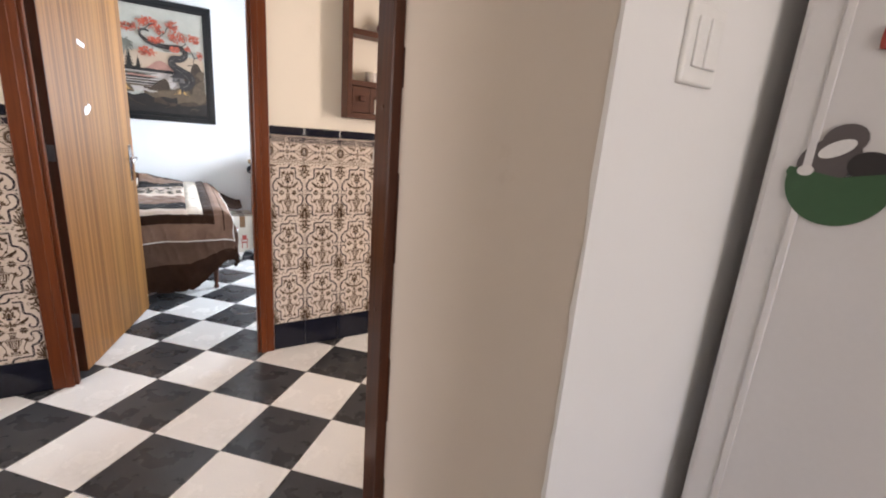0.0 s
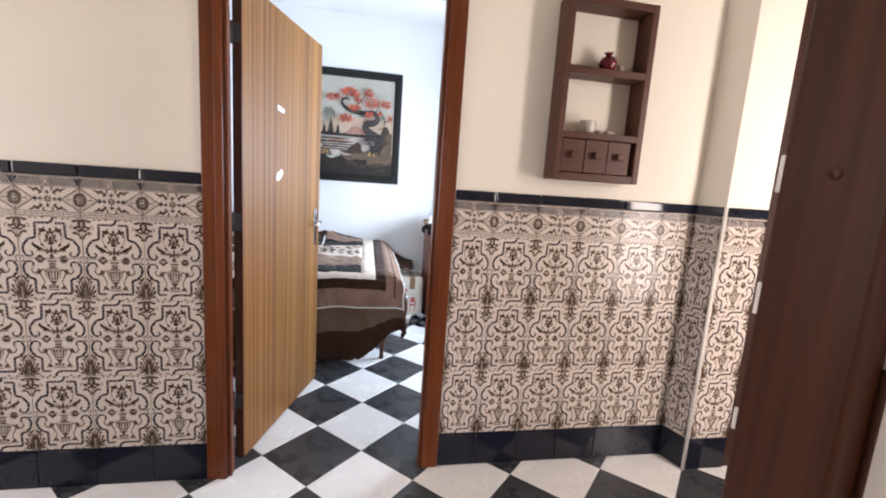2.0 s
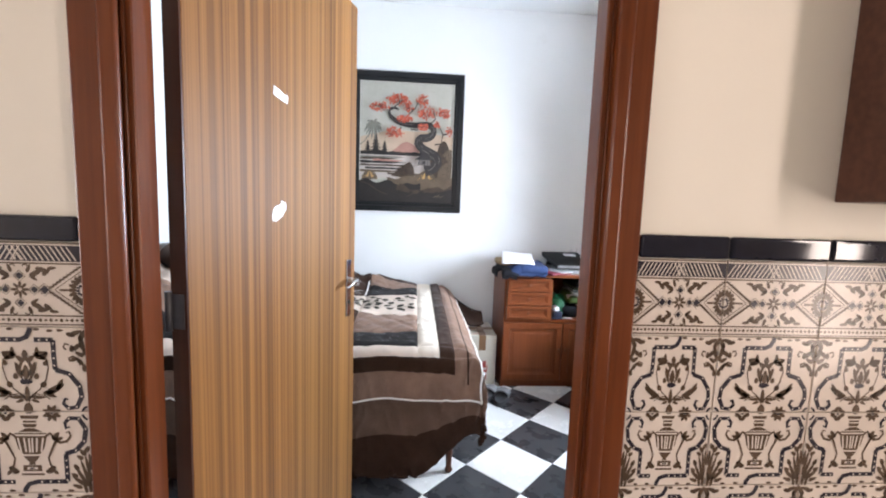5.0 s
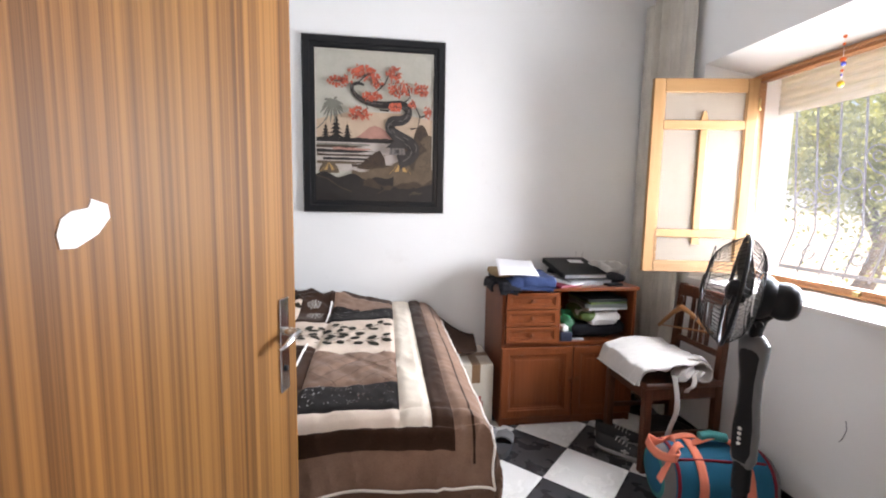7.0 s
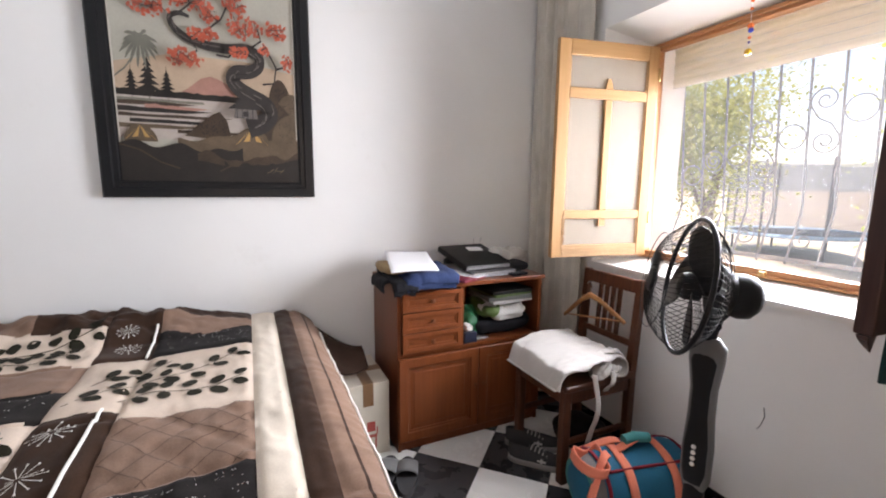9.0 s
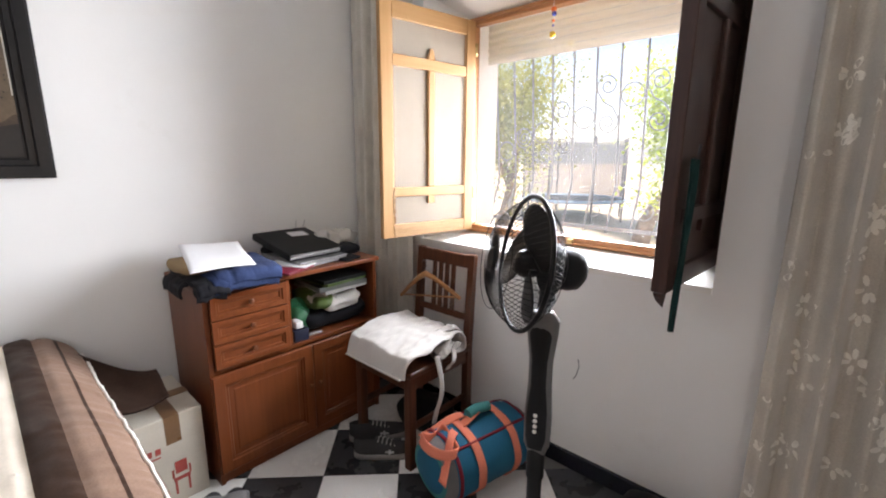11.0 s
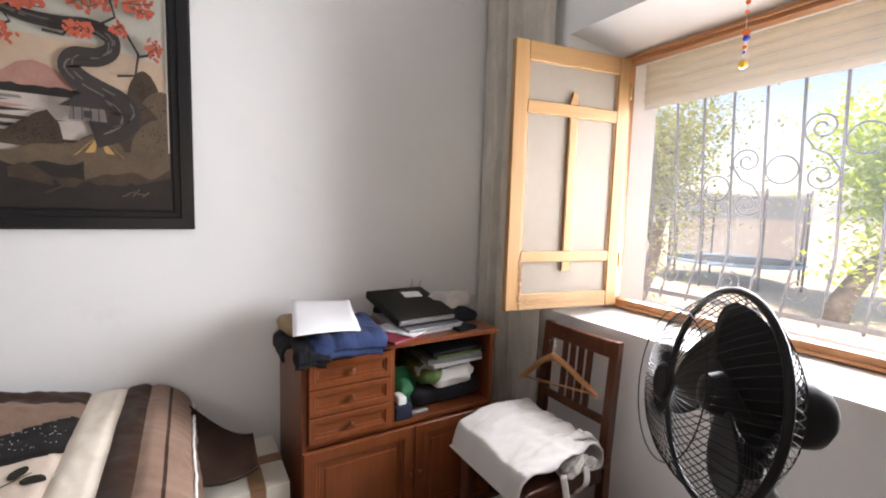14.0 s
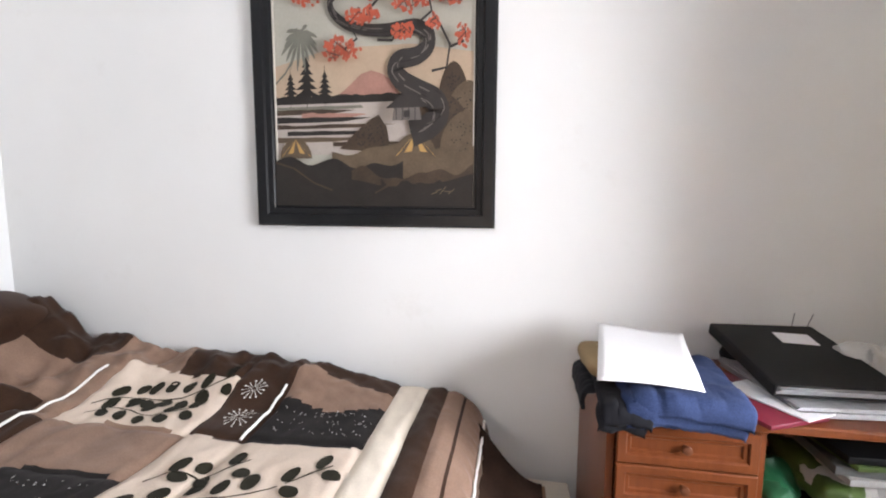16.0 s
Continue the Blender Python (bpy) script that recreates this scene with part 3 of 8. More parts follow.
CW, CD, CH = 0.812, 0.40, 0.822
cab = thing("cabinet", (1.072, 4.838, 0), "cherry-laminate cabinet with three drawers, two doors and an open stuffed shelf", "cabinet")
for nm, b6 in (("side_panel", (0, 0.018, 0, CD, 0, CH - 0.022)), ("side_panel", (CW - 0.018, CW, 0, CD, 0, CH - 0.022)), ("back_panel", (0.018, CW - 0.018, CD - 0.008, CD, 0.05, CH - 0.022)), ("bottom_board", (0.018, CW - 0.018, 0.012, CD - 0.008, 0.05, 0.068)),
               ("middle_board", (0.018, CW - 0.018, 0.004, CD - 0.008, 0.478, 0.496)), ("divider", (0.328, 0.346, 0.002, CD - 0.008, 0.496, CH - 0.022)), ("plinth", (0.018, CW - 0.018, 0.01, 0.026, 0.0, 0.05))):
    part(nm, block(*b6, 0.001, 1), cherry, cab)
part("top_board", block(-0.008, CW + 0.008, -0.020, CD, CH - 0.022, CH, 0.005, 3), cherry, cab)
for i in range(3):
    z0 = 0.500 + i * 0.0985
    bm = bmesh.new()
    framed_front(bm, 0.021, 0.326, z0, z0 + 0.094, 0.0, 0.022)
    d = part("drawer", bm, cherry, cab, "panelled drawer front")
    bm = bmesh.new()
    knob(bm, 0.172, -0.006, z0 + 0.047)
    part("knob", bm, cherry_dark, d, "small dark round knob", True)
for x0, x1, kx in ((0.003, 0.428, 0.408), (0.432, 0.809, 0.452)):
    bm = bmesh.new()
    framed_front(bm, x0, x1, 0.055, 0.474, 0.0, 0.045)
    d = part("door", bm, cherry, cab, "panelled cabinet door")
    bm = bmesh.new()
    knob(bm, kx, -0.016, 0.285, 0.010)
    part("knob", bm, cherry_dark, d, "small dark round knob", True)

# ---- bedroom: window frame, shutters, roller blind, grille ----
win = thing("window_1", (FX, FY0, FZ0), "wooden window frame with painted inner shutters", "window", kind="structure")
WW, WH = FY1 - FY0, FZ1 - FZ0
for nm, b4 in (("sill_rail", (0, 0.045, 0, WW, 0, 0.038)), ("head_rail", (0, 0.045, 0, WW, WH - 0.035, WH)), ("stile", (0, 0.045, 0, 0.032, 0.038, WH - 0.035)), ("stile", (0, 0.045, WW - 0.032, WW, 0.038, WH - 0.035))):
    part(nm, block(*b4, 0.004, 2), frame_wood, win)
for nm, b4 in (("stop_bead", (-0.012, 0.0, 0.0, WW, WH - 0.020, WH - 0.004)), ("stop_bead", (-0.010, 0.0, 0.0, WW, 0.004, 0.016))):
    part(nm, block(*b4, 0.003, 2), frame_wood, win)
bm = bmesh.new()
box(bm, -0.018, 0.0, 0.52, 0.545, 0.010, 0.030, 0.003, 2)
part("latch", bm, brass, win, "small worn latch plate")
# the film's pale haze stands in for glare over the view
pane = part("pane", block(0.020, 0.024, 0.030, WW - 0.030, 0.036, WH - 0.033, 0), pane_glass, win, "clear pane with a pale glare haze in its film")
pane.visible_shadow = False


def shutter_leaf(ob, w, h, rail_mat, stile_mat, panel_mat, worn, pt=0.004, t=0.014):
    """A panelled inner shutter: two stiles, rails, a middle post, sunk panels. Local x from the hinge, -y the room face."""
    for x0, x1 in ((0, 0.058), (w - 0.058, w)):
        part("stile", block(x0, x1, -t, t, 0, h, 0.004, 2), stile_mat, ob)
    for z0, z1, mt in ((0, 0.062, worn), (0.185, 0.228, rail_mat), (0.742, 0.790, rail_mat), (h - 0.070, h, rail_mat)):
        part("rail", block(0.058, w - 0.058, -t, t, z0, z1, 0.004, 2), mt, ob)
    part("middle_post", block(w / 2 - 0.020, w / 2 + 0.020, -t - 0.003, t, 0.228, 0.742, 0.005, 2), stile_mat, ob)
    for z0, z1 in ((0.790, 0.835), (0.150, 0.185)):
        bm = bmesh.new()
        wedge(bm, [(w / 2 - 0.020, -t - 0.002, z0), (w / 2 + 0.020, -t - 0.002, z0), (w / 2 + 0.020, t, z0), (w / 2 - 0.020, t, z0)],
              [(w / 2 - (0.006 if z0 > 0.5 else 0.018), -t - 0.002, z1), (w / 2 + (0.006 if z0 > 0.5 else 0.018), -t - 0.002, z1), (w / 2 + 0.006, t, z1), (w / 2 - 0.006, t, z1)])
        bmesh.ops.recalc_face_normals(bm, faces=bm.faces)
        part("finial", bm, stile_mat, ob)
    for z0, z1 in ((0.062, 0.185), (0.228, 0.742), (0.790, h - 0.070)):
        part("panel", block(0.058, w - 0.058, -pt, pt, z0, z1, 0), panel_mat, ob)
        for x in (0.058, w - 0.066):
            part("bead", block(x, x + 0.008, -0.009, -0.004, z0, z1, 0.002), pine_worn if worn is pine_worn else rail_mat, ob)


sh1 = thing("window_shutter", pose(2.300, 4.560, 0.945, 0, 0, math.degrees(math.atan2(4.655 - 4.560, 1.779 - 2.300))), "open pale pine window shutter with peeling paint", "shutter", "window shutters")
sh1w, sh1h = 0.528, 0.998
sh1.matrix_world = pose(1.779, 4.655, 0.945, 0, 0, math.degrees(math.atan2(4.560 - 4.655, 2.300 - 1.779)))
shutter_leaf(sh1, sh1w, sh1h, pine_x, pine, shutter_panel, pine_worn)
bm = bmesh.new()
for i in range(26):
    z = 0.02 + 0.20 * random.random()
    box(bm, 0.052 + random.uniform(-0.004, 0.006), 0.062 + random.uniform(0, 0.004), -0.0165, -0.013, z, z + random.uniform(0.006, 0.02), 0.001)
for i in range(22):
    x = 0.07 + 0.40 * random.random()
    z = random.uniform(0.010, 0.055)
    box(bm, x, x + random.uniform(0.01, 0.04), -0.0158, -0.0135, z, z + random.uniform(0.002, 0.006), 0.0008)
tagged(part("peeling_paint", bm, pine_worn, sh1, "brown flaking old varnish along the edge"), kind="stuff")
for z in (0.16, 0.84):
    bm = bmesh.new()
    tube(bm, [(sh1w + 0.004, -0.012, z), (sh1w + 0.004, -0.012, z + 0.06)], 0.006, 8)
    part("hinge", bm, brass, sh1)
sh2 = thing("window_shutter", pose(1.785, 3.500, 0.940, 0, 0, -4.0), "open brown window shutter coloured dark as backlit, with a ragged lower corner", "shutter", "window shutters")
shutter_leaf(sh2, 0.53, 1.0, shaded_shutter, shaded_shutter, shaded_shutter, shaded_shutter, 0.008, 0.020)
bm = bmesh.new()
wedge(bm, [(0.0, -0.012, -0.002), (0.035, -0.012, -0.002), (0.035, 0.012, -0.002), (0.0, 0.012, -0.002)], [(0.0, -0.010, -0.012), (0.022, -0.010, -0.045), (0.024, 0.010, -0.030), (0.0, 0.010, -0.010)])
bmesh.ops.recalc_face_normals(bm, faces=bm.faces)
part("splinter", bm, shaded_shutter, sh2)
bm = bmesh.new()
box(bm, 0.50, 0.512, -0.022, -0.014, 0.03, 0.075, 0.002)
part("hinge", bm, brass, sh2, "small worn hinge")
bm = bmesh.new()
tube(bm, [(0.10, -0.016, 0.36), (0.10, -0.030, 0.365), (0.10, -0.034, 0.40)], 0.004, 8)
part("hook", bm, iron, sh2)
green_cloth = cloth("dark_green_cloth", (0.012, 0.042, 0.040))
bm = bmesh.new()
sheet(bm, lambda u, v: (0.080 - 0.030 * v + 0.075 * (u - 0.5) * (1.0 - 0.75 * v ** 1.5) + 0.005 * math.sin(5 * v), -0.030 - 0.006 * math.sin(11 * u + 3 * v), 0.36 - 0.475 * v), 6, 18)
thick(solo("cloth_strip", bm, green_cloth, sh2.matrix_world.copy(), "dark green cloth strip hanging on the dark shutter", "cloth", smooth=True), 0.004)

# the roller blind outside the frame, half lowered, its slats one by one
blind_mat = plain("pale_blind_slat", (0.86, 0.82, 0.74), 0.5, 0, 0.05)
shine_through(blind_mat, (0.96, 0.91, 0.82), 0.85)
blind = thing("roller_blind", (2.46, FY0, 1.775), "half-lowered cream slatted roller blind", "blind")
for i in range(8):
    bm = bmesh.new()
    z = i * 0.036
    sheet(bm, lambda u, v: (0.011 * math.sin(math.pi * v) ** 0.7, 0.005 + u * (WW - 0.01), z + 0.0353 * v), 1, 7)
    thick(part("slat", bm, blind_mat, blind), 0.004)
# grille: upright bars bellied out at the foot, with scrolls
grille = thing("window_grille", (2.64, 3.40, 0.90), "grey wrought-iron window grille with scrolls", "window grille")


def belly(z):
    """How far the grille stands out at that height: leaning out to a bend near the foot, then back in."""
    return 0.085 * (1.15 - z) / 0.87 if z > 0.28 else 0.085 * max(0.0, (z - 0.06) / 0.22)


for i in range(12):
    y = 0.1165 * i
    bm = bmesh.new()
    tube(bm, [(belly(z), y, z) for z in (1.15, 0.70, 0.33, 0.295, 0.27, 0.245, 0.16, 0.05)], 0.0052, 6)
    part("bar", bm, grille_iron, grille)
for z, x in ((1.12, 0.0), (0.07, 0.004)):
    bm = bmesh.new()
    box(bm, x - 0.004, x + 0.004, -0.05, 1.36, z - 0.010, z + 0.010, 0.001)
    part("cross_bar", bm, grille_iron, grille)


def wrought(name, flat, closed=False):
    """A thin bent iron piece lying in the grille's surface, from (y, z) points."""
    bm = bmesh.new()
    tube(bm, [(belly(z), y, z) for y, z in flat], 0.0034, 6, closed=closed)
    part(name, bm, grille_iron, grille)


def coil(cy, cz, r, a0, turns, sgn, n=26):
    return [(cy + r * (1 - 0.8 * i / n) * math.cos(radians(a0) + sgn * 2 * math.pi * turns * i / n), cz + r * (1 - 0.8 * i / n) * math.sin(radians(a0) + sgn * 2 * math.pi * turns * i / n)) for i in range(n + 1)]


for gap, kind_, z in ((10, "ring", 0.45), (9, "coil", 0.52), (8, "ring", 0.545), (7, "ess", 0.565), (6, "ring", 0.61), (5, "ess", 0.665), (4, "ring", 0.70), (3, "ess", 0.665), (2, "ring", 0.61), (1, "ess", 0.565), (0, "ring", 0.52)):
    y = 0.1165 * (gap + 0.5)
    if kind_ == "ess":
        up, down = coil(y + 0.002, z + 0.085, 0.052, 0, 1.5, 1), coil(y - 0.002, z - 0.085, 0.052, 180, 1.5, 1)
        wrought("scroll", up[::-1] + [(y + 0.050, z + 0.060), (y + 0.022, z + 0.012), (y - 0.022, z - 0.012), (y - 0.050, z - 0.060)] + down)
    else:
        wrought("ring", [(y + 0.052 * math.cos(k * 0.2618), z + 0.052 * math.sin(k * 0.2618)) for k in range(24)], True)
        if kind_ == "coil":
            wrought("scroll", coil(y, z, 0.040, 60, 1.8, -1))
for k, cy in enumerate((0.17, 0.42, 0.66, 0.90, 1.14)):
    wrought("scroll", coil(cy, 0.155, 0.045, 90, 1.4, 1 if k % 2 else -1))

for y in (-0.04, 1.35):
    for z, x in ((1.12, 0.004), (0.07, 0.008)):
        part("wall_anchor", block(-0.10, x, y - 0.008, y + 0.008, z - 0.008, z + 0.008, 0.001), grille_iron, grille)

# a bead pendant on a thread at the window head
pend = thing("bead_pendant", (2.25, 4.118, 1.79), "string of coloured beads hanging at the window head", "pendant")
bead_o, bead_b, bead_y = plain("orange_bead", (0.75, 0.16, 0.04), 0.2), plain("blue_bead", (0.04, 0.05, 0.35), 0.2), plain("yellow_bead", (0.80, 0.48, 0.05), 0.2)
bm = bmesh.new()
tube(bm, [(0, 0, 0.0), (0.001, 0, 0.10), (0.0, 0.002, 0.20), (0, 0.001, 0.245)], 0.0012, 5)
part("thread", bm, white_plastic, pend)
for z, r, mt in ((0.010, 0.013, bead_y), (0.045, 0.005, bead_b), (0.062, 0.006, bead_o), (0.088, 0.010, bead_b), (0.104, 0.011, bead_o), (0.165, 0.006, bead_o), (0.195, 0.007, bead_o)):
    bm = bmesh.new()
    bmesh.ops.create_uvsphere(bm, u_segments=12, v_segments=8, radius=r, matrix=Matrix.Translation((random.uniform(-0.002, 0.002), random.uniform(-0.003, 0.003), z)))
    part("bead", bm, mt, pend, smooth=True)

# ---- curtains ----
curtain_mat = cloth("greige_curtain_damask", (0.47, 0.425, 0.365), (0.56, 0.515, 0.445), 0.5, 200, 0.12, 0.5)
motif_mat = cloth("pale_curtain_motif", (0.80, 0.765, 0.69), None, 0.38, 200, 0.08, 0.4)


def drape(y0, y1, x, z0, z1, folds, amp, flare, seed):
    """A hanging curtain with uneven folds; gives its surface as a function of u (along y) and v (down)."""
    rnd = random.Random(seed)
    ph = [rnd.uniform(0, 6.28) for _ in range(4)]

    def fn(u, v):
        w = u + 0.02 * math.sin(3 * v + ph[0])
        a = amp * (0.55 + 0.45 * math.sin(2.3 * w * 3.1 + ph[1]))
        dx = a * math.sin(2 * math.pi * folds * w + ph[2] + 0.5 * v) + 0.35 * a * math.sin(2 * math.pi * folds * 2.3 * w + ph[3])
        return Vector((x - 0.02 - abs(amp) - dx - flare * 0.25 * v * v, y0 + (y1 - y0) * u + flare * v * v * (u - 0.3), z1 + (z0 - z1) * v))
    return fn


for nm, args, lab in (("curtain", (4.765, 5.235, 2.125, 0.03, 2.55, 5, 0.024, 0.0, 3), "greige damask curtain hanging in the room corner"), ("curtain", (3.255, 2.80, 2.115, 0.02, 2.55, 4, 0.052, -0.03, 8), "greige damask curtain with embossed flowers beside the window")):
    fn = drape(*args)
    ob = thing(nm, (args[2], args[0], 0.0), lab, "curtain", "window curtains")
    off = Vector((args[2], args[0], 0))
    bm = bmesh.new()
    sheet(bm, lambda u, v: fn(u, v) - off, 90, 40)
    thick(part("fabric", bm, curtain_mat, ob, "", True), 0.003, 0)
    if args[0] > 4:
        continue
    bm = bmesh.new()
    rnd = random.Random(11)
    for k in range(110):
        cu, cv = rnd.uniform(0.06, 0.94), rnd.uniform(0.05, 0.97)
        for p in range(rnd.choice((3, 4, 5, 6))):
            a = p * 1.15 + rnd.random()
            ring = []
            for q in range(7):
                t = 2 * math.pi * q / 7
                lx, lz = 0.024 * math.cos(a) + 0.016 * math.cos(t) * math.cos(a) - 0.009 * math.sin(t) * math.sin(a), 0.024 * math.sin(a) + 0.016 * math.cos(t) * math.sin(a) + 0.009 * math.sin(t) * math.cos(a)
                w = abs(args[1] - args[0]) * 1.4
                ring.append(bm.verts.new(fn(min(1, max(0, cu + lx / w)), min(1, max(0, cv + lz / 2.5))) - off + Vector((-0.003, 0, 0))))
            bm.faces.new(ring)
    tagged(part("flower_motif", bm, motif_mat, ob, "pale woven flowers"), kind="stuff")
bm = bmesh.new()
box(bm, 2.114, 2.130, 2.80, 5.24, 0, 0.075, 0.003)
setting("baseboard", bm, tile_black, "black glazed baseboard")
bm = bmesh.new()
box(bm, ROOM_W + 0.002, 2.112, 5.241, 5.255, 0, 0.075, 0.003)
setting("baseboard_north", bm, tile_black, "black glazed baseboard")
bm = bmesh.new()
tube(bm, [(2.128, 3.853, 0.50), (2.126, 3.846, 0.47), (2.127, 3.856, 0.43), (2.128, 3.868, 0.41)], 0.0014, 6)
setting("trim_wall_crack", bm, iron, "dark crack in the plaster")

# ---- floor tiles: 31 cm squares laid diagonally ----
HD, FX0, FY0F = 0.2208, 0.277, 2.602


def floor_tile_mesh(name, mat):
    bm = bmesh.new()
    r = HD - 0.0014
    c = 0.0016
    top = [bm.verts.new((x * (r - c), y * (r - c), 0.0)) for x, y in ((0, -1), (1, 0), (0, 1), (-1, 0))]
    mid = [bm.verts.new((x * r, y * r, -0.0012)) for x, y in ((0, -1), (1, 0), (0, 1), (-1, 0))]
    low = [bm.verts.new((x * r, y * r, -0.006)) for x, y in ((0, -1), (1, 0), (0, 1), (-1, 0))]
    bm.faces.new(top)
    for a, b in ((top, mid), (mid, low)):
        for i in range(4):
            bm.faces.new((a[i], b[i], b[(i + 1) % 4], a[(i + 1) % 4]))
    me = bpy.data.meshes.new(name)
    bm.to_mesh(me)
    bm.free()
    me.materials.append(mat)
    return me


tile_meshes = (floor_tile_mesh("dark_tile", tile_dark), floor_tile_mesh("white_tile", tile_white))
for i in range(-16, 18):
    for j in range(-12, 16):
        if (i + j) % 2 == 0:
            continue
        x, y = FX0 + i * HD, FY0F + j * HD
        in_hall = -2.0 < x < 3.3 and 1.0 < y < 2.85
        in_room = -1.35 < x < 2.25 and 2.75 < y < 5.35
        in_door = -0.4 < x < 1.3 and 0.3 < y < 1.3
        if not (in_hall or in_room or in_door):
            continue
        t = new("tile", tile_meshes[0 if i % 2 == 0 else 1])
        t.location = (x, y, random.uniform(-0.0003, 0.0003))
        t.rotation_euler = (random.uniform(-0.001, 0.001), random.uniform(-0.001, 0.001), 0)
        t.parent = floor

# ---- hall: glazed tile dado ----
def put_face(y=-0.0066):
    return lambda x, z: (x, y, z)


def tile_body(bm, w, h, t=0.006):
    box(bm, -w / 2 + 0.0013, w / 2 - 0.0013, -t, 0.0, 0.0010, h - 0.0010, 0.0010, 1, 0)


def tile_at(px, pz):
    """Design units of the ornament (0 to 560 across, 0 to 785 up) to metres on the tile pair."""
    return ((px - 280) * 0.000352, pz * 0.000382)


def petal(bm, x, z, l, w, deg, mi, put, tip=0.3):
    X, Z = tile_at(x, z)
    blob(bm, oval(X, Z, l * 0.00036, w * 0.00036, radians(deg), 9, tip), mi, put)


def stroke(bm, pts, w, mi, put):
    ribbon(bm, [tile_at(*p) for p in pts], [q * 0.00036 for q in w] if isinstance(w, list) else w * 0.00036, mi, put)


def ornament_tile():
    """A pair of 20 x 15 cm tiles: a beaded cartouche round a vase of flowers, half palmettes in the corners."""
    bm = bmesh.new()
    P, Q, N = put_face(-0.00635), put_face(-0.0066), put_face(-0.0068)
    upper = [(135, 590), (198, 572), (243, 515), (250, 465), (226, 416), (186, 410), (163, 432), (172, 456), (186, 452)]
    lower = [(186, 322), (168, 312), (165, 340), (184, 361), (230, 360), (260, 310), (250, 250), (208, 206), (158, 190)]
    for m in (-1, 1):
        X = lambda pts: [(280 + m * q[0], q[1]) for q in pts]
        stroke(bm, X([(132, 728), (132, 660), (135, 590)]), 23, 2, Q)
        stroke(bm, X(upper), [23, 24, 24, 24, 23, 21, 18, 14, 10], 2, Q)
        stroke(bm, X(lower), [10, 14, 18, 21, 23, 24, 24, 24, 23], 2, Q)
        stroke(bm, X([(160, 190), (162, 55)]), 23, 2, Q)
        for q in ([(132, 610 + 34 * k) for k in range(4)] + [(200, 571), (243, 514), (250, 466), (224, 417), (186, 411), (184, 360), (230, 359), (260, 310), (250, 252), (208, 207)] + [(161, 62 + 32 * k) for k in range(4)]):
            x, z = tile_at(280 + m * q[0], q[1])
            blob(bm, oval(x, z, 0.0018, 0.0018, 0, 6), 0, N)
        # flower spray
        for x, z, l, w, d in ((72, 664, 34, 13, 10), (70, 648, 30, 12, -20), (88, 655, 24, 11, 50), (56, 676, 22, 10, 90), (92, 622, 15, 11, 70), (32, 590, 42, 13, 70), (24, 640, 24, 12, 40), (48, 560, 16, 12, 80), (78, 522, 17, 14, 60), (128, 500, 52, 17, 32), (150, 520, 34, 11, 60), (100, 486, 30, 11, 15), (112, 470, 24, 9, -15), (50, 462, 34, 9, 0), (36, 444, 20, 8, -20)):
            petal(bm, 280 + m * x, z, l, w, d if m > 0 else 180 - d, 1, Q)
        stroke(bm, X([(98, 640), (104, 600), (90, 545), (60, 500), (20, 470), (4, 440)]), 6, 1, Q)
        stroke(bm, X([(8, 460), (40, 478), (80, 470), (104, 452)]), 6, 1, Q)
        for k in range(8):
            a = k * 45 + 22
            petal(bm, 280 + m * (106 + 27 * math.cos(radians(a))), 386 + 25 * math.sin(radians(a)), 19, 11, a, 1, Q)
        petal(bm, 280 + m * 106, 386, 7, 7, 0, 2, N, 0)
        # vase handles and feet
        stroke(bm, X([(62, 268), (92, 290), (110, 262), (136, 244), (168, 250), (188, 276), (180, 298), (166, 292)]), [12, 13, 14, 15, 14, 12, 10, 8], 1, Q)
        stroke(bm, X([(116, 250), (98, 214), (78, 170), (86, 136), (104, 118)]), [14, 11, 9, 10, 12], 1, Q)
        for x, z, l, w, d in ((118, 276, 26, 12, 50), (132, 262, 22, 11, 20), (92, 116, 22, 15, 40), (76, 104, 16, 11, -30), (110, 100, 14, 9, -50)):
            petal(bm, 280 + m * x, z, l, w, d if m > 0 else 180 - d, 1, Q)
        # lower half palmette in the corner
        for x, z, l, w, d in ((274, 150, 46, 9, 96), (262, 120, 74, 9, 100), (248, 96, 78, 9, 106), (230, 78, 62, 10, 118), (214, 58, 42, 11, 138), (206, 30, 26, 11, 160), (268, 34, 40, 9, 90), (244, 26, 34, 9, 100), (262, 212, 20, 12, 60), (240, 196, 22, 12, 130), (226, 172, 18, 11, 150), (206, 124, 20, 12, 120), (196, 86, 18, 10, 150)):
            petal(bm, 280 + m * x, z, l, w, d if m > 0 else 180 - d, 1, Q)
        # upper half palmette
        for x, z, l, w, d in ((268, 752, 34, 13, 60), (240, 762, 30, 12, 20), (214, 752, 22, 11, -20), (262, 716, 40, 12, 100), (240, 698, 28, 12, 40), (216, 690, 18, 11, 90), (274, 676, 20, 11, 90), (250, 664, 24, 11, 150), (226, 640, 22, 10, 20), (254, 626, 22, 11, -50), (270, 600, 20, 11, 90)):
            petal(bm, 280 + m * x, z, l, w, d if m > 0 else 180 - d, 1, Q)
        stroke(bm, X([(190, 682), (178, 696), (186, 712), (204, 706)]), 9, 1, Q)
        stroke(bm, X([(206, 628), (200, 646), (222, 654), (244, 640), (252, 612)]), 9, 1, Q)
        stroke(bm, [(280 + m * (280 + 32 * math.cos(radians(a))), 386 + 32 * math.sin(radians(a))) for a in range(104, 169, 16)], 11, 2, Q)
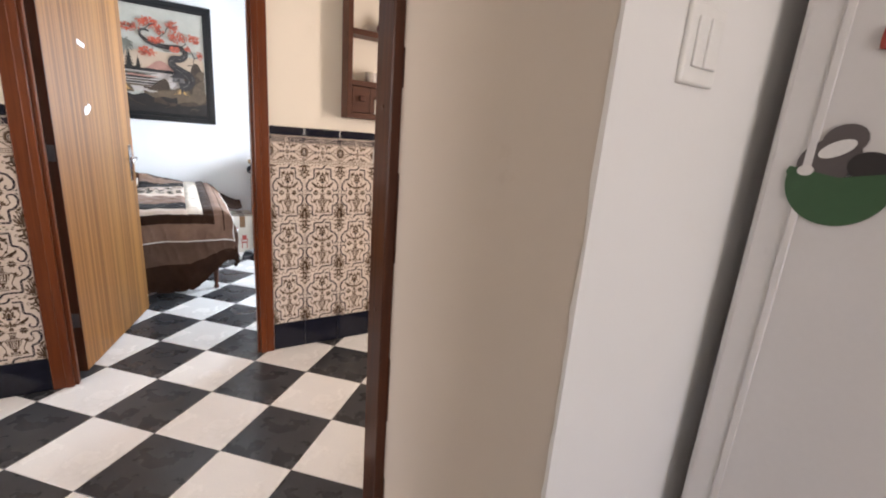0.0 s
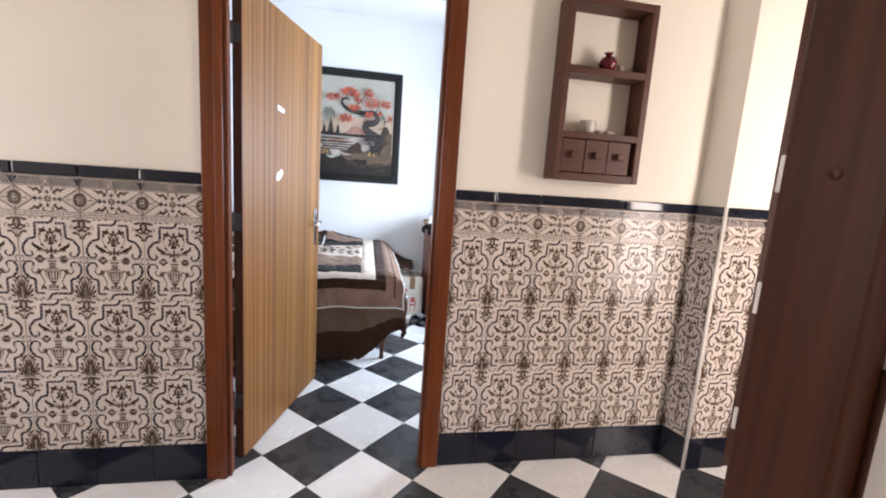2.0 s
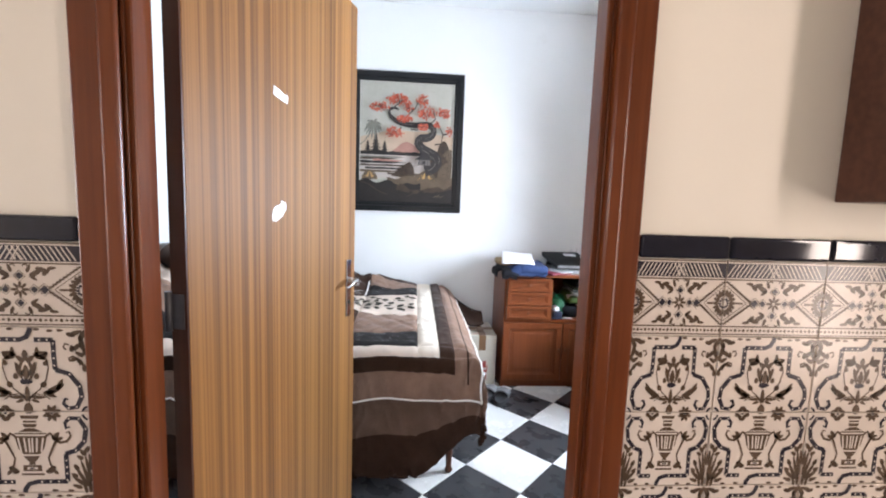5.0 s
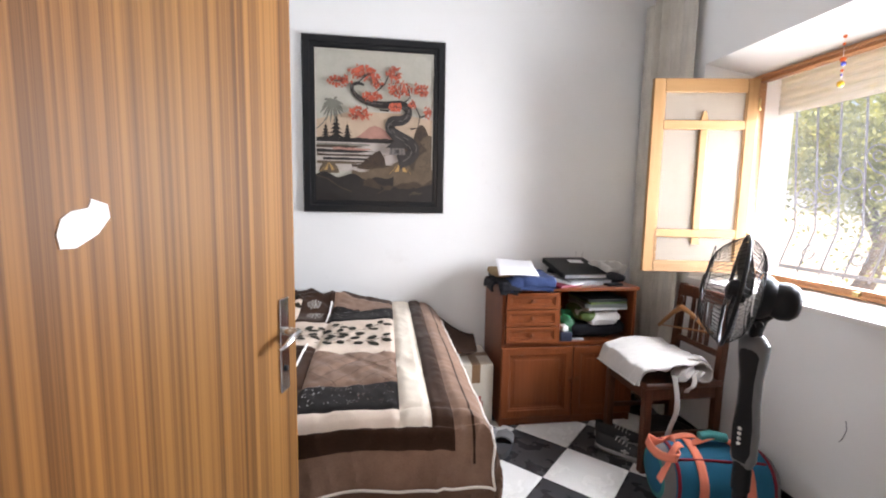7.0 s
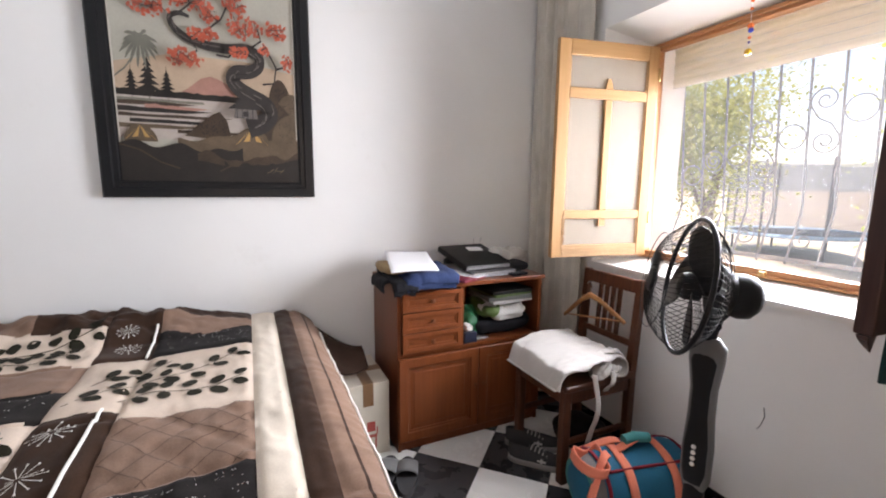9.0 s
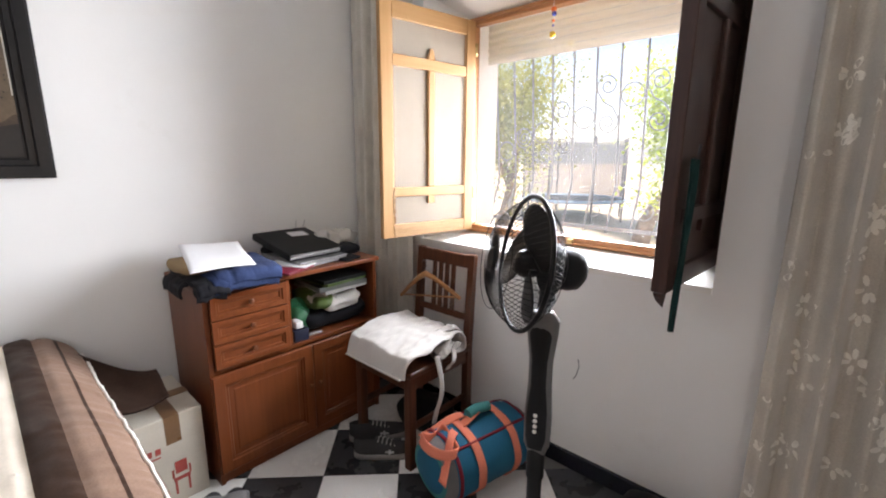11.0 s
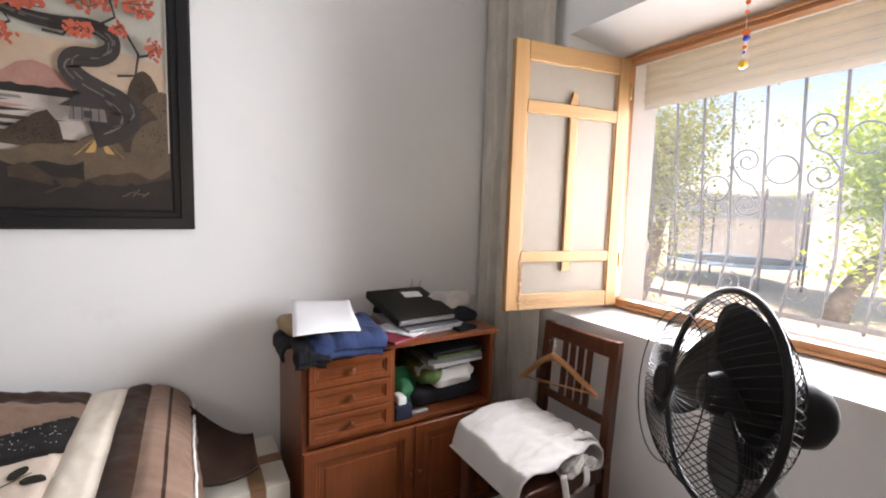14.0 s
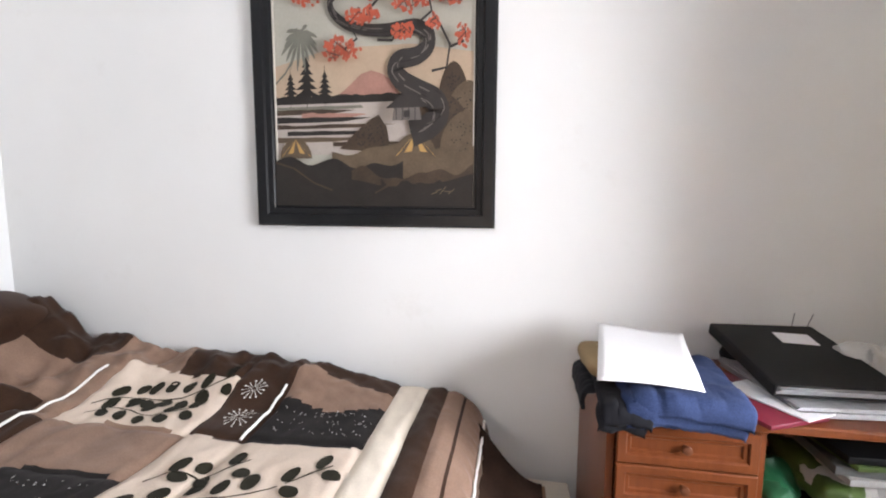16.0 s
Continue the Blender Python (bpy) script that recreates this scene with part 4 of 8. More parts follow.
        stroke(bm, [(280 + m * (280 + 32 * math.cos(radians(a))), 386 + 32 * math.sin(radians(a))) for a in range(192, 257, 16)], 11, 2, Q)
        for x, z in ((120, 770), (166, 772), (60, 776), (100, 12), (176, 10)):
            petal(bm, 280 + m * x, z, 16, 7, 0, 1, Q)
    # cartouche's crossing ends
    stroke(bm, [(148, 728), (262, 728), (292, 740), (308, 768), (310, 783)], 23, 2, Q)
    stroke(bm, [(326, 728), (412, 728)], 23, 2, Q)
    stroke(bm, [(118, 55), (196, 55)], 23, 2, Q)
    stroke(bm, [(442, 55), (300, 55), (258, 44), (240, 18), (238, 2)], 23, 2, Q)
    for x in (170, 205, 240, 350, 385):
        petal(bm, x, 728, 5, 5, 0, 0, N, 0)
    for x in (150, 180, 320, 360, 400):
        petal(bm, x, 55, 5, 5, 0, 0, N, 0)
    # lotus bud
    petal(bm, 280, 595, 66, 34, 90, 1, P)
    petal(bm, 280, 586, 48, 22, 90, 0, Q)
    petal(bm, 280, 580, 38, 15, 90, 1, N)
    petal(bm, 280, 664, 20, 14, 90, 1, Q)
    petal(bm, 280, 535, 30, 14, 0, 2, N)
    petal(bm, 280, 480, 40, 12, 90, 1, Q)
    petal(bm, 280, 410, 30, 22, 90, 1, Q)
    # vase
    for pts in ([(236, 374), (324, 374), (318, 358), (242, 358)], [(250, 350), (310, 350), (310, 340), (250, 340)], [(246, 334), (314, 334), (306, 318), (254, 318)], [(262, 314), (298, 314), (362, 284), (198, 284)], [(204, 276), (356, 276), (340, 214), (318, 188), (242, 188), (220, 214)], [(240, 180), (320, 180), (296, 152), (264, 152)], [(236, 136), (324, 136), (324, 106), (236, 106)], [(268, 152), (292, 152), (296, 138), (264, 138)], [(226, 96), (334, 96), (334, 86), (226, 86)]):
        blob(bm, [tile_at(*p) for p in pts], 1, P)
    for x in (222, 250, 310, 338):
        stroke(bm, [(x, 268), (280 + (x - 280) * 0.80, 200)], 8, 0, N)
    stroke(bm, [(272, 266), (274, 198)], 8, 0, N)
    stroke(bm, [(288, 266), (286, 198)], 8, 0, N)
    stroke(bm, [(214, 294), (346, 294)], 5, 0, N)
    stroke(bm, [(256, 121), (304, 121)], 12, 0, N)
    stroke(bm, [(268, 121), (292, 121)], 7, 2, put_face(-0.0070))
    return bm


def half_tile(top):
    """The lower or upper tile of the pair, its design cut at the joint."""
    bm = ornament_tile()
    geom = list(bm.verts) + list(bm.edges) + list(bm.faces)
    bmesh.ops.bisect_plane(bm, geom=geom, dist=1e-6, plane_co=(0, 0, 0.1512 if top else 0.1488), plane_no=(0, 0, 1), clear_inner=top, clear_outer=not top)
    if top:
        bmesh.ops.translate(bm, vec=(0, 0, -0.150), verts=bm.verts)
    tile_body(bm, 0.2, 0.150)
    return bm


def border_tile():
    """A 20 x 14.5 cm border: star and diamonds between hatched bands, bead line below, slanted dark stripes above."""
    bm = bmesh.new()
    tile_body(bm, 0.2, 0.145)
    Q, N = put_face(-0.0066), put_face(-0.0068)
    for k in range(24):
        blob(bm, oval(-0.096 + k * 0.00835, 0.012, 0.0030, 0.0034 if k % 2 else 0.0022, 0, 6), 1, Q)
    for z, w in ((0.0045, 0.0022), (0.0195, 0.0026), (0.1085, 0.0026), (0.1425, 0.0022)):
        ribbon(bm, [(-0.0985, z), (0.0985, z)], w, 1, Q)
    cz = 0.064
    for s in (-1, 1):
        for up in (-1, 1):
            for k in range(9):
                q = k / 8
                x, z = s * (0.050 + 0.045 * q), cz + up * (0.005 + 0.034 * q)
                ribbon(bm, [(x - s * 0.0040, z - up * 0.0030 + 0.002 * up), (x + s * 0.0040, z + up * 0.0010)], 0.0036, 1, Q)
            for o in (0.0, 0.0105):
                ribbon(bm, [(s * (0.045 + o), cz + up * 0.0008), (s * 0.0985, cz + up * (0.0415 - o * 0.8))], 0.0013, 1, Q)
            for x, z, l, w, a in ((0.026, 0.028, 0.012, 0.0046, 0.5), (0.036, 0.034, 0.011, 0.0042, -0.2), (0.043, 0.030, 0.009, 0.0036, 0.7), (0.015, 0.036, 0.008, 0.003, 1.2), (0.022, 0.020, 0.008, 0.003, -0.6), (0.052, 0.037, 0.008, 0.003, 0.1)):
                blob(bm, oval(s * x, cz + up * z, l, w, a * up if s > 0 else math.pi - a * up, 8, 0.3), 1, Q)
            ribbon(bm, [(s * x, cz + up * z) for x, z in arc(0.010, 0.038, 0.0045, -80, 160, 7)], 0.0022, 1, Q)
        for x, r in ((0.0225, 0.0062), (0.0385, 0.0078)):
            blob(bm, [(s * x - r, cz), (s * x, cz - r), (s * x + r, cz), (s * x, cz + r)], 2, Q)
            r += 0.0032
            ribbon(bm, [(s * x - r, cz), (s * x, cz - r), (s * x + r, cz), (s * x, cz + r), (s * x - r, cz)], 0.0012, 1, Q)
        for a in range(100, 270, 20):
            x, z = s * (0.099 + 0.0165 * math.cos(radians(a))), cz + 0.0195 * math.sin(radians(a))
            blob(bm, oval(x, z, 0.0072, 0.0036, math.atan2(z - cz, x - s * 0.099), 7), 1, Q)
        for a in range(115, 260, 36):
            x, z = s * (0.099 + 0.0075 * math.cos(radians(a))), cz + 0.008 * math.sin(radians(a))
            blob(bm, oval(x, z, 0.0032, 0.0024, 0, 6), 2, Q)
        ribbon(bm, [(s * 0.062, cz), (s * 0.076, cz)], 0.004, 1, Q)
    for up in (-1, 1):
        r = 0.0062
        blob(bm, [(-r, cz + up * 0.023), (0, cz + up * 0.023 - r), (r, cz + up * 0.023), (0, cz + up * 0.023 + r)], 2, Q)
        r = 0.0095
        ribbon(bm, [(-r, cz + up * 0.023), (0, cz + up * 0.023 - r), (r, cz + up * 0.023), (0, cz + up * 0.023 + r), (-r, cz + up * 0.023)], 0.0012, 1, Q)
    for p in range(8):
        a = p * math.pi / 4
        blob(bm, oval(0.0085 * math.cos(a), cz + 0.0085 * math.sin(a), 0.0062, 0.0026, a, 7), 1, Q)
    # stripe strip
    blob(bm, [(-0.099, 0.112), (0.099, 0.112), (0.099, 0.139), (-0.099, 0.139)], 2, put_face(-0.0064))
    for k in range(24):
        x = -0.098 + k * 0.0086
        lean = 0.015 if x < -0.008 else -0.015
        if abs(x + lean) < 0.098 and abs(x) < 0.0985:
            ribbon(bm, [(x, 0.1135), (x + lean, 0.1375)], 0.0021, 0, Q)
    ribbon(bm, [(-0.008, 0.114), (0.0, 0.126), (0.008, 0.114)], 0.002, 0, N)
    return bm


def shared(name, bm, mats):
    me = bpy.data.meshes.new(name)
    bmesh.ops.recalc_face_normals(bm, faces=[f for f in bm.faces if len(f.verts) == 4 and f.calc_area() > 0.0004])
    for f in bm.faces:
        f.normal_update()
        if f.material_index and f.normal.y > 0:
            f.normal_flip()
    bm.to_mesh(me)
    bm.free()
    for m in mats:
        me.materials.append(m)
    return me


lower_me = shared("ornament_tile", half_tile(False), [tile_cream, ink_brown, ink_navy])
upper_me = shared("ornament_tile", half_tile(True), [tile_cream, ink_brown, ink_navy])
border_me = shared("border_tile", border_tile(), [tile_cream, ink_brown, ink_navy])
bm = bmesh.new()
tile_body(bm, 0.2, 0.157, 0.008)
base_me = shared("base_tile", bm, [tile_black])
bm = bmesh.new()
box(bm, -0.0992, 0.0992, -0.013, 0, 0.0005, 0.0425, 0.006, 3)
cap_me = shared("cap_tile", bm, [tile_black])


def dado(wall, columns, turn):
    """Columns of tiles on a wall: (x, y, width) of each one's middle at the wall's face."""
    for x, y, w in columns:
        for nm, me, zs in (("base_tile", base_me, (0.001,)), ("tile", lower_me, (0.160, 0.460, 0.760)), ("tile", upper_me, (0.310, 0.610, 0.910)), ("border_tile", border_me, (1.060,)), ("cap_tile", cap_me, (1.206,))):
            for z in zs:
                ob = new(nm, me)
                ob.matrix_world = pose(x, y, z + random.uniform(-0.0004, 0.0004), random.uniform(-0.15, 0.15), 0, turn) @ Matrix.Diagonal((w / 0.2, 1, 1, 1))
                ob.parent = wall


partition = bpy.data.objects["wall_between"]
pier = bpy.data.objects["wall_pillar"]
dado(partition, [(-0.224 - 0.2 * k, HALL_N - 0.001, 0.2) for k in range(9)], 0)
joints = [0.836, 1.008, 1.2055, 1.403, 1.6005, 1.798, 1.966]
dado(partition, [((a + b) / 2, HALL_N - 0.001, b - a) for a, b in zip(joints, joints[1:])], 0)
RUN = math.hypot(PIL_X - PIL_C, HALL_N - PIL_Y)
dado(pier, [((PIL_C + PIL_X) / 2 - 0.001, (HALL_N + PIL_Y) / 2, RUN - 0.004)], math.degrees(math.atan2(PIL_Y - HALL_N, PIL_X - PIL_C)))
dado(pier, [(PIL_X + 0.108, PIL_Y - 0.001, 0.206)], 0)
bm = bmesh.new()
tube(bm, [(PIL_X - 0.004, PIL_Y - 0.004, 0.0), (PIL_X - 0.004, PIL_Y - 0.004, 1.25)], 0.008, 10)
setting("trim_corner", bm, tile_grout, "white corner bead on the tiled pier")

# ---- hall: entrance door in the pier wall, glazed door opposite ----
fd = thing("door_2", (2.227, PIL_Y + 0.022, 0), "closed dark carved wooden entrance door with gilt hinges", "door", kind="structure")
for b6 in ((0, 0.05, -0.022, 0.06, 0, 2.12), (0.81, 0.86, -0.022, 0.06, 0, 2.12), (0.05, 0.81, -0.022, 0.06, 2.06, 2.12)):
    part("casing", block(*b6, 0.005, 2), front_door_wood, fd)
bm = bmesh.new()
box(bm, 0.052, 0.808, 0.0, 0.045, 0.01, 2.055, 0.003)
leaf2 = part("leaf", bm, front_door_wood, fd)
for x0, x1 in ((0.12, 0.40), (0.46, 0.74)):
    for z0, z1 in ((0.16, 0.62), (0.72, 1.10), (1.22, 1.92)):
        bm = bmesh.new()
        box(bm, x0, x1, -0.010, 0.0, z0, z1, 0.008, 3)
        box(bm, x0 + 0.04, x1 - 0.04, -0.020, -0.010, z0 + 0.04, z1 - 0.04, 0.009, 3)
        part("raised_panel", bm, front_door_wood, leaf2)
for z in (0.30, 0.95, 1.45, 1.85):
    bm = bmesh.new()
    tube(bm, [(0.050, -0.026, z), (0.050, -0.026, z + 0.11)], 0.007, 8)
    part("hinge", bm, brass, fd, "gilt hinge")
gd = thing("door_3", (2.45, HALL_S - 0.06, 0), "glazed hall door letting in daylight", "door", kind="structure")
for b6 in ((0, 0.05, 0, 0.05, 0, 2.05), (0.48, 0.53, 0, 0.05, 0, 2.05), (0.05, 0.48, 0, 0.05, 1.98, 2.05), (0.05, 0.48, 0, 0.05, 0, 0.42)):
    part("rail", block(*b6, 0.004, 2), casing_wood, gd)

# ---- hall: wall shelf with three small drawers ----
SX0, SX1, SZ0, SZ1, SD = 1.208, 1.584, 1.318, 2.015, 0.100
SW, SH = SX1 - SX0, SZ1 - SZ0
shelf = thing("wall_shelf", (SX0, HALL_N - SD, SZ0), "dark-stained wooden wall shelf with two compartments and three small drawers", "shelf")
for nm, b6 in (("side", (0, 0.026, 0, SD - 0.001, 0, SH)), ("side", (SW - 0.026, SW, 0, SD - 0.001, 0, SH)), ("board", (0.026, SW - 0.026, 0.001, SD - 0.001, 0, 0.030)), ("board", (0.026, SW - 0.026, 0.001, SD - 0.001, 0.166, 0.192)), ("board", (0.026, SW - 0.026, 0.001, SD - 0.001, 0.412, 0.440)), ("board", (0.026, SW - 0.026, 0.001, SD - 0.001, SH - 0.028, SH))):
    part(nm, block(*b6, 0.002, 2), shelf_wood, shelf)
for i in range(3):
    x0 = 0.029 + i * 0.1005
    d = part("drawer", block(x0, x0 + 0.098, 0.006, SD - 0.004, 0.033, 0.163, 0.002, 2), shelf_wood, shelf)
    part("pull", block(x0 + 0.036, x0 + 0.066, -0.014, 0.006, 0.090, 0.116, 0.003, 2), shelf_wood, d, "square wooden pull")
pot_mat = plain("dark_red_glaze", (0.11, 0.008, 0.014), 0.12, 0, 0.3, 20)
bm = bmesh.new()
lathe(bm, [(0.012, 0), (0.024, 0.004), (0.034, 0.020), (0.035, 0.034), (0.028, 0.050), (0.014, 0.058), (0.011, 0.064), (0.016, 0.070), (0.012, 0.071), (0.006, 0.066)], 22)
for k in range(5):
    box(bm, -0.002, 0.002, 0.009, 0.017, 0.066, 0.076, 0.001, 1, 0, Matrix.Rotation(k * 1.2566, 4, "Z"))
solo("pomegranate_ornament", bm, pot_mat, (SX0 + 0.205, HALL_N - 0.055, SZ0 + 0.440), "dark red glazed pomegranate-shaped pot on the wall shelf", "ornament", smooth=True)
glass_m, nt_, b_ = base_mat("clear_glass", 0.04)
b_.inputs["Transmission Weight"].default_value = 1.0
b_.inputs["IOR"].default_value = 1.45
frosted, nt_, b_ = base_mat("milky_glass", 0.25)
b_.inputs["Transmission Weight"].default_value = 0.6
b_.inputs["Base Color"].default_value = (0.85, 0.82, 0.78, 1)
bm = bmesh.new()
lathe(bm, [(0.022, 0), (0.030, 0.004), (0.033, 0.030), (0.034, 0.052), (0.031, 0.052), (0.028, 0.010), (0.002, 0.008)], 22)
solo("glass_cup", bm, frosted, (SX0 + 0.150, HALL_N - 0.050, SZ0 + 0.192), "small milky glass cup on the wall shelf", "cup", smooth=True)
stone_mat = plain("pale_pebble", (0.42, 0.36, 0.30), 0.7, 0, 0.2, 30)
for dx, r in ((0.200, 0.016), (0.222, 0.013), (0.242, 0.018), (0.262, 0.012), (0.045, 0.014)):
    bm = bmesh.new()
    bmesh.ops.create_icosphere(bm, subdivisions=2, radius=r)
    for v in bm.verts:
        v.co *= 1 + 0.25 * noise.noise(v.co * 60 + Vector((dx * 90, 0, 0)))
        v.co.z = max(v.co.z * 0.7, -r * 0.55)
    solo("pebble", bm, stone_mat, (SX0 + dx, HALL_N - 0.05 + random.uniform(-0.01, 0.01), SZ0 + 0.192 + r * 0.55), "small pale rough pebble on the wall shelf", "pebble", "shelf pebbles", smooth=True)
bm = bmesh.new()
lathe(bm, [(0.016, 0), (0.018, 0.010), (0.012, 0.022), (0.016, 0.028), (0.009, 0.032)], 14)
solo("small_jar", bm, stone_mat, (SX0 + 0.262, HALL_N - 0.055, SZ0 + 0.440), "small grey stone jar on the wall shelf", "jar", smooth=True)

# ---- kitchen: switch and fridge with a magnet ----
sw = thing("light_switch", (1.068, KIT_N, 1.392), "white plastic double wall switch", "switch")
part("plate", block(-0.042, 0.042, -0.010, 0, -0.052, 0.052, 0.004, 3), white_plastic, sw)
part("rocker", block(-0.002, 0.028, -0.016, -0.010, -0.030, 0.034, 0.002, 2), white_plastic, sw)
part("rocker", block(-0.028, -0.003, -0.014, -0.010, -0.030, 0.034, 0.002, 2), white_plastic, sw)
fr = thing("fridge", (1.255, 0.655, 0), "tall white fridge standing beside the wall", "fridge")
part("body", block(0, 0.60, -0.56, 0, 0.02, 1.85, 0.012, 3), fridge_white, fr)
part("trim_strip", block(-0.004, 0.0, -0.064, -0.052, 0.03, 1.84, 0.002, 2), fridge_white, fr)
part("door", block(0, 0.60, -0.62, -0.566, 0.05, 1.84, 0.012, 3), fridge_white, fr)
for dx in (0.04, 0.52):
    for dy in (-0.50, -0.06):
        part("foot", block(dx, dx + 0.04, dy, dy + 0.04, 0, 0.022, 0.004), black_plastic, fr)
mag_green, mag_fur, mag_white, mag_dark = plain("green_magnet", (0.045, 0.105, 0.05), 0.4), plain("grey_magnet", (0.10, 0.085, 0.085), 0.5), plain("white_magnet", (0.72, 0.70, 0.68), 0.5), plain("dark_magnet", (0.03, 0.026, 0.026), 0.5)
mag = thing("fridge_magnet", pose(1.2545, 0.556, 1.165, 0, 0, -90) @ Matrix.Scale(0.88, 4), "flat cup-shaped fridge magnet in green with grey and white shapes", "magnet")


def flat_piece(name, pts, d0, d1, mt):
    bm = bmesh.new()
    a = [bm.verts.new((x, -d1, z)) for x, z in pts]
    b = [bm.verts.new((x, -d0, z)) for x, z in pts]
    bm.faces.new(a)
    bm.faces.new(b[::-1])
    for i in range(len(pts)):
        j = (i + 1) % len(pts)
        bm.faces.new((a[j], a[i], b[i], b[j]))
    bmesh.ops.recalc_face_normals(bm, faces=bm.faces)
    part(name, bm, mt, mag)


flat_piece("cup", [(0.072 * math.cos(radians(a)), 0.066 + 0.074 * math.sin(radians(a))) for a in range(180, 361, 9)] + [(0.070, 0.080), (0.0, 0.070), (-0.070, 0.080)], 0, 0.004, mag_green)
flat_piece("rim", [(0.074 * math.cos(radians(a)), 0.076 + 0.016 * math.sin(radians(a))) for a in range(180, 361, 12)] + [(0.070, 0.086), (0.0, 0.072), (-0.070, 0.086)], 0.004, 0.0052, mag_green)
flat_piece("grey_shape", oval(-0.020, 0.098, 0.044, 0.036, 0.5, 22), 0, 0.003, mag_fur)
flat_piece("grey_shape", oval(-0.006, 0.132, 0.030, 0.026, 0.4, 18), 0, 0.0034, mag_fur)
flat_piece("white_shape", oval(-0.012, 0.118, 0.026, 0.012, 0.5, 16), 0.0034, 0.0042, mag_white)
flat_piece("white_shape", oval(-0.046, 0.080, 0.012, 0.009, 0.1, 14), 0.0052, 0.0062, mag_white)
flat_piece("dark_shape", oval(0.036, 0.092, 0.030, 0.024, -0.2, 18), 0.003, 0.0038, mag_dark)
bm = bmesh.new()
sheet(bm, lambda u, v: (-0.004 * math.sin(math.pi * v) , (u - 0.5) * 0.036, 0.028 * (v - 0.5) + 0.012 * u), 6, 6)
thick(solo("fridge_magnet", bm, red_ink, (1.253, 0.535, 1.405), "small dark red oval fridge magnet", "magnet", smooth=True), 0.003)

# ---- bedroom: bed and duvet ----
dv_cream = cloth("cream_duvet_cotton", (0.62, 0.50, 0.41))
dv_white = cloth("ivory_duvet_band", (0.70, 0.61, 0.51))
dv_brown = cloth("dark_brown_duvet_satin", (0.026, 0.0115, 0.0065), (0.046, 0.022, 0.013), 0.65, 260, 0.2, 0.06)
dv_tan = cloth("taupe_duvet_satin", (0.195, 0.115, 0.081), (0.27, 0.170, 0.124), 0.55, 260, 0.12, 0.06)
dv_black = cloth("black_brown_duvet_cloth", (0.012, 0.010, 0.010), (0.024, 0.020, 0.019), 0.8)
dv_taupe = cloth("deep_taupe_duvet_satin", (0.10, 0.060, 0.042), (0.15, 0.092, 0.066), 0.55, 260, 0.12, 0.06)
dv_cord = cloth("white_duvet_piping", (0.78, 0.75, 0.70))
dv_leaf = cloth("dark_leaf_applique", (0.022, 0.019, 0.012))
sequin = plain("silver_sequin", (0.8, 0.8, 0.8), 0.2, 0.9)
dv_flap = cloth("near_black_duvet_lining", (0.018, 0.009, 0.006), (0.030, 0.016, 0.011), 0.85, 260, 0.2, 0.0)
DUVET = [dv_cream, dv_white, dv_brown, dv_tan, dv_black, dv_taupe, dv_cord, dv_flap]

BED_BACK, S0, S1, T1 = 5.225, -1.16, 1.06, 2.04


def fall(a, edge, r, out=0.06):
    """Along a line over an edge: how far out and how far down it has come."""
    if a <= edge:
        return a, 0.0
    b = (a - edge) / r
    if b < math.pi / 2:
        return edge + r * math.sin(b), r * (1 - math.cos(b))
    rest = a - edge - r * math.pi / 2
    return edge + r + out * rest, r + rest


def seam(d):
    return math.exp(-(d / 0.011) ** 2)


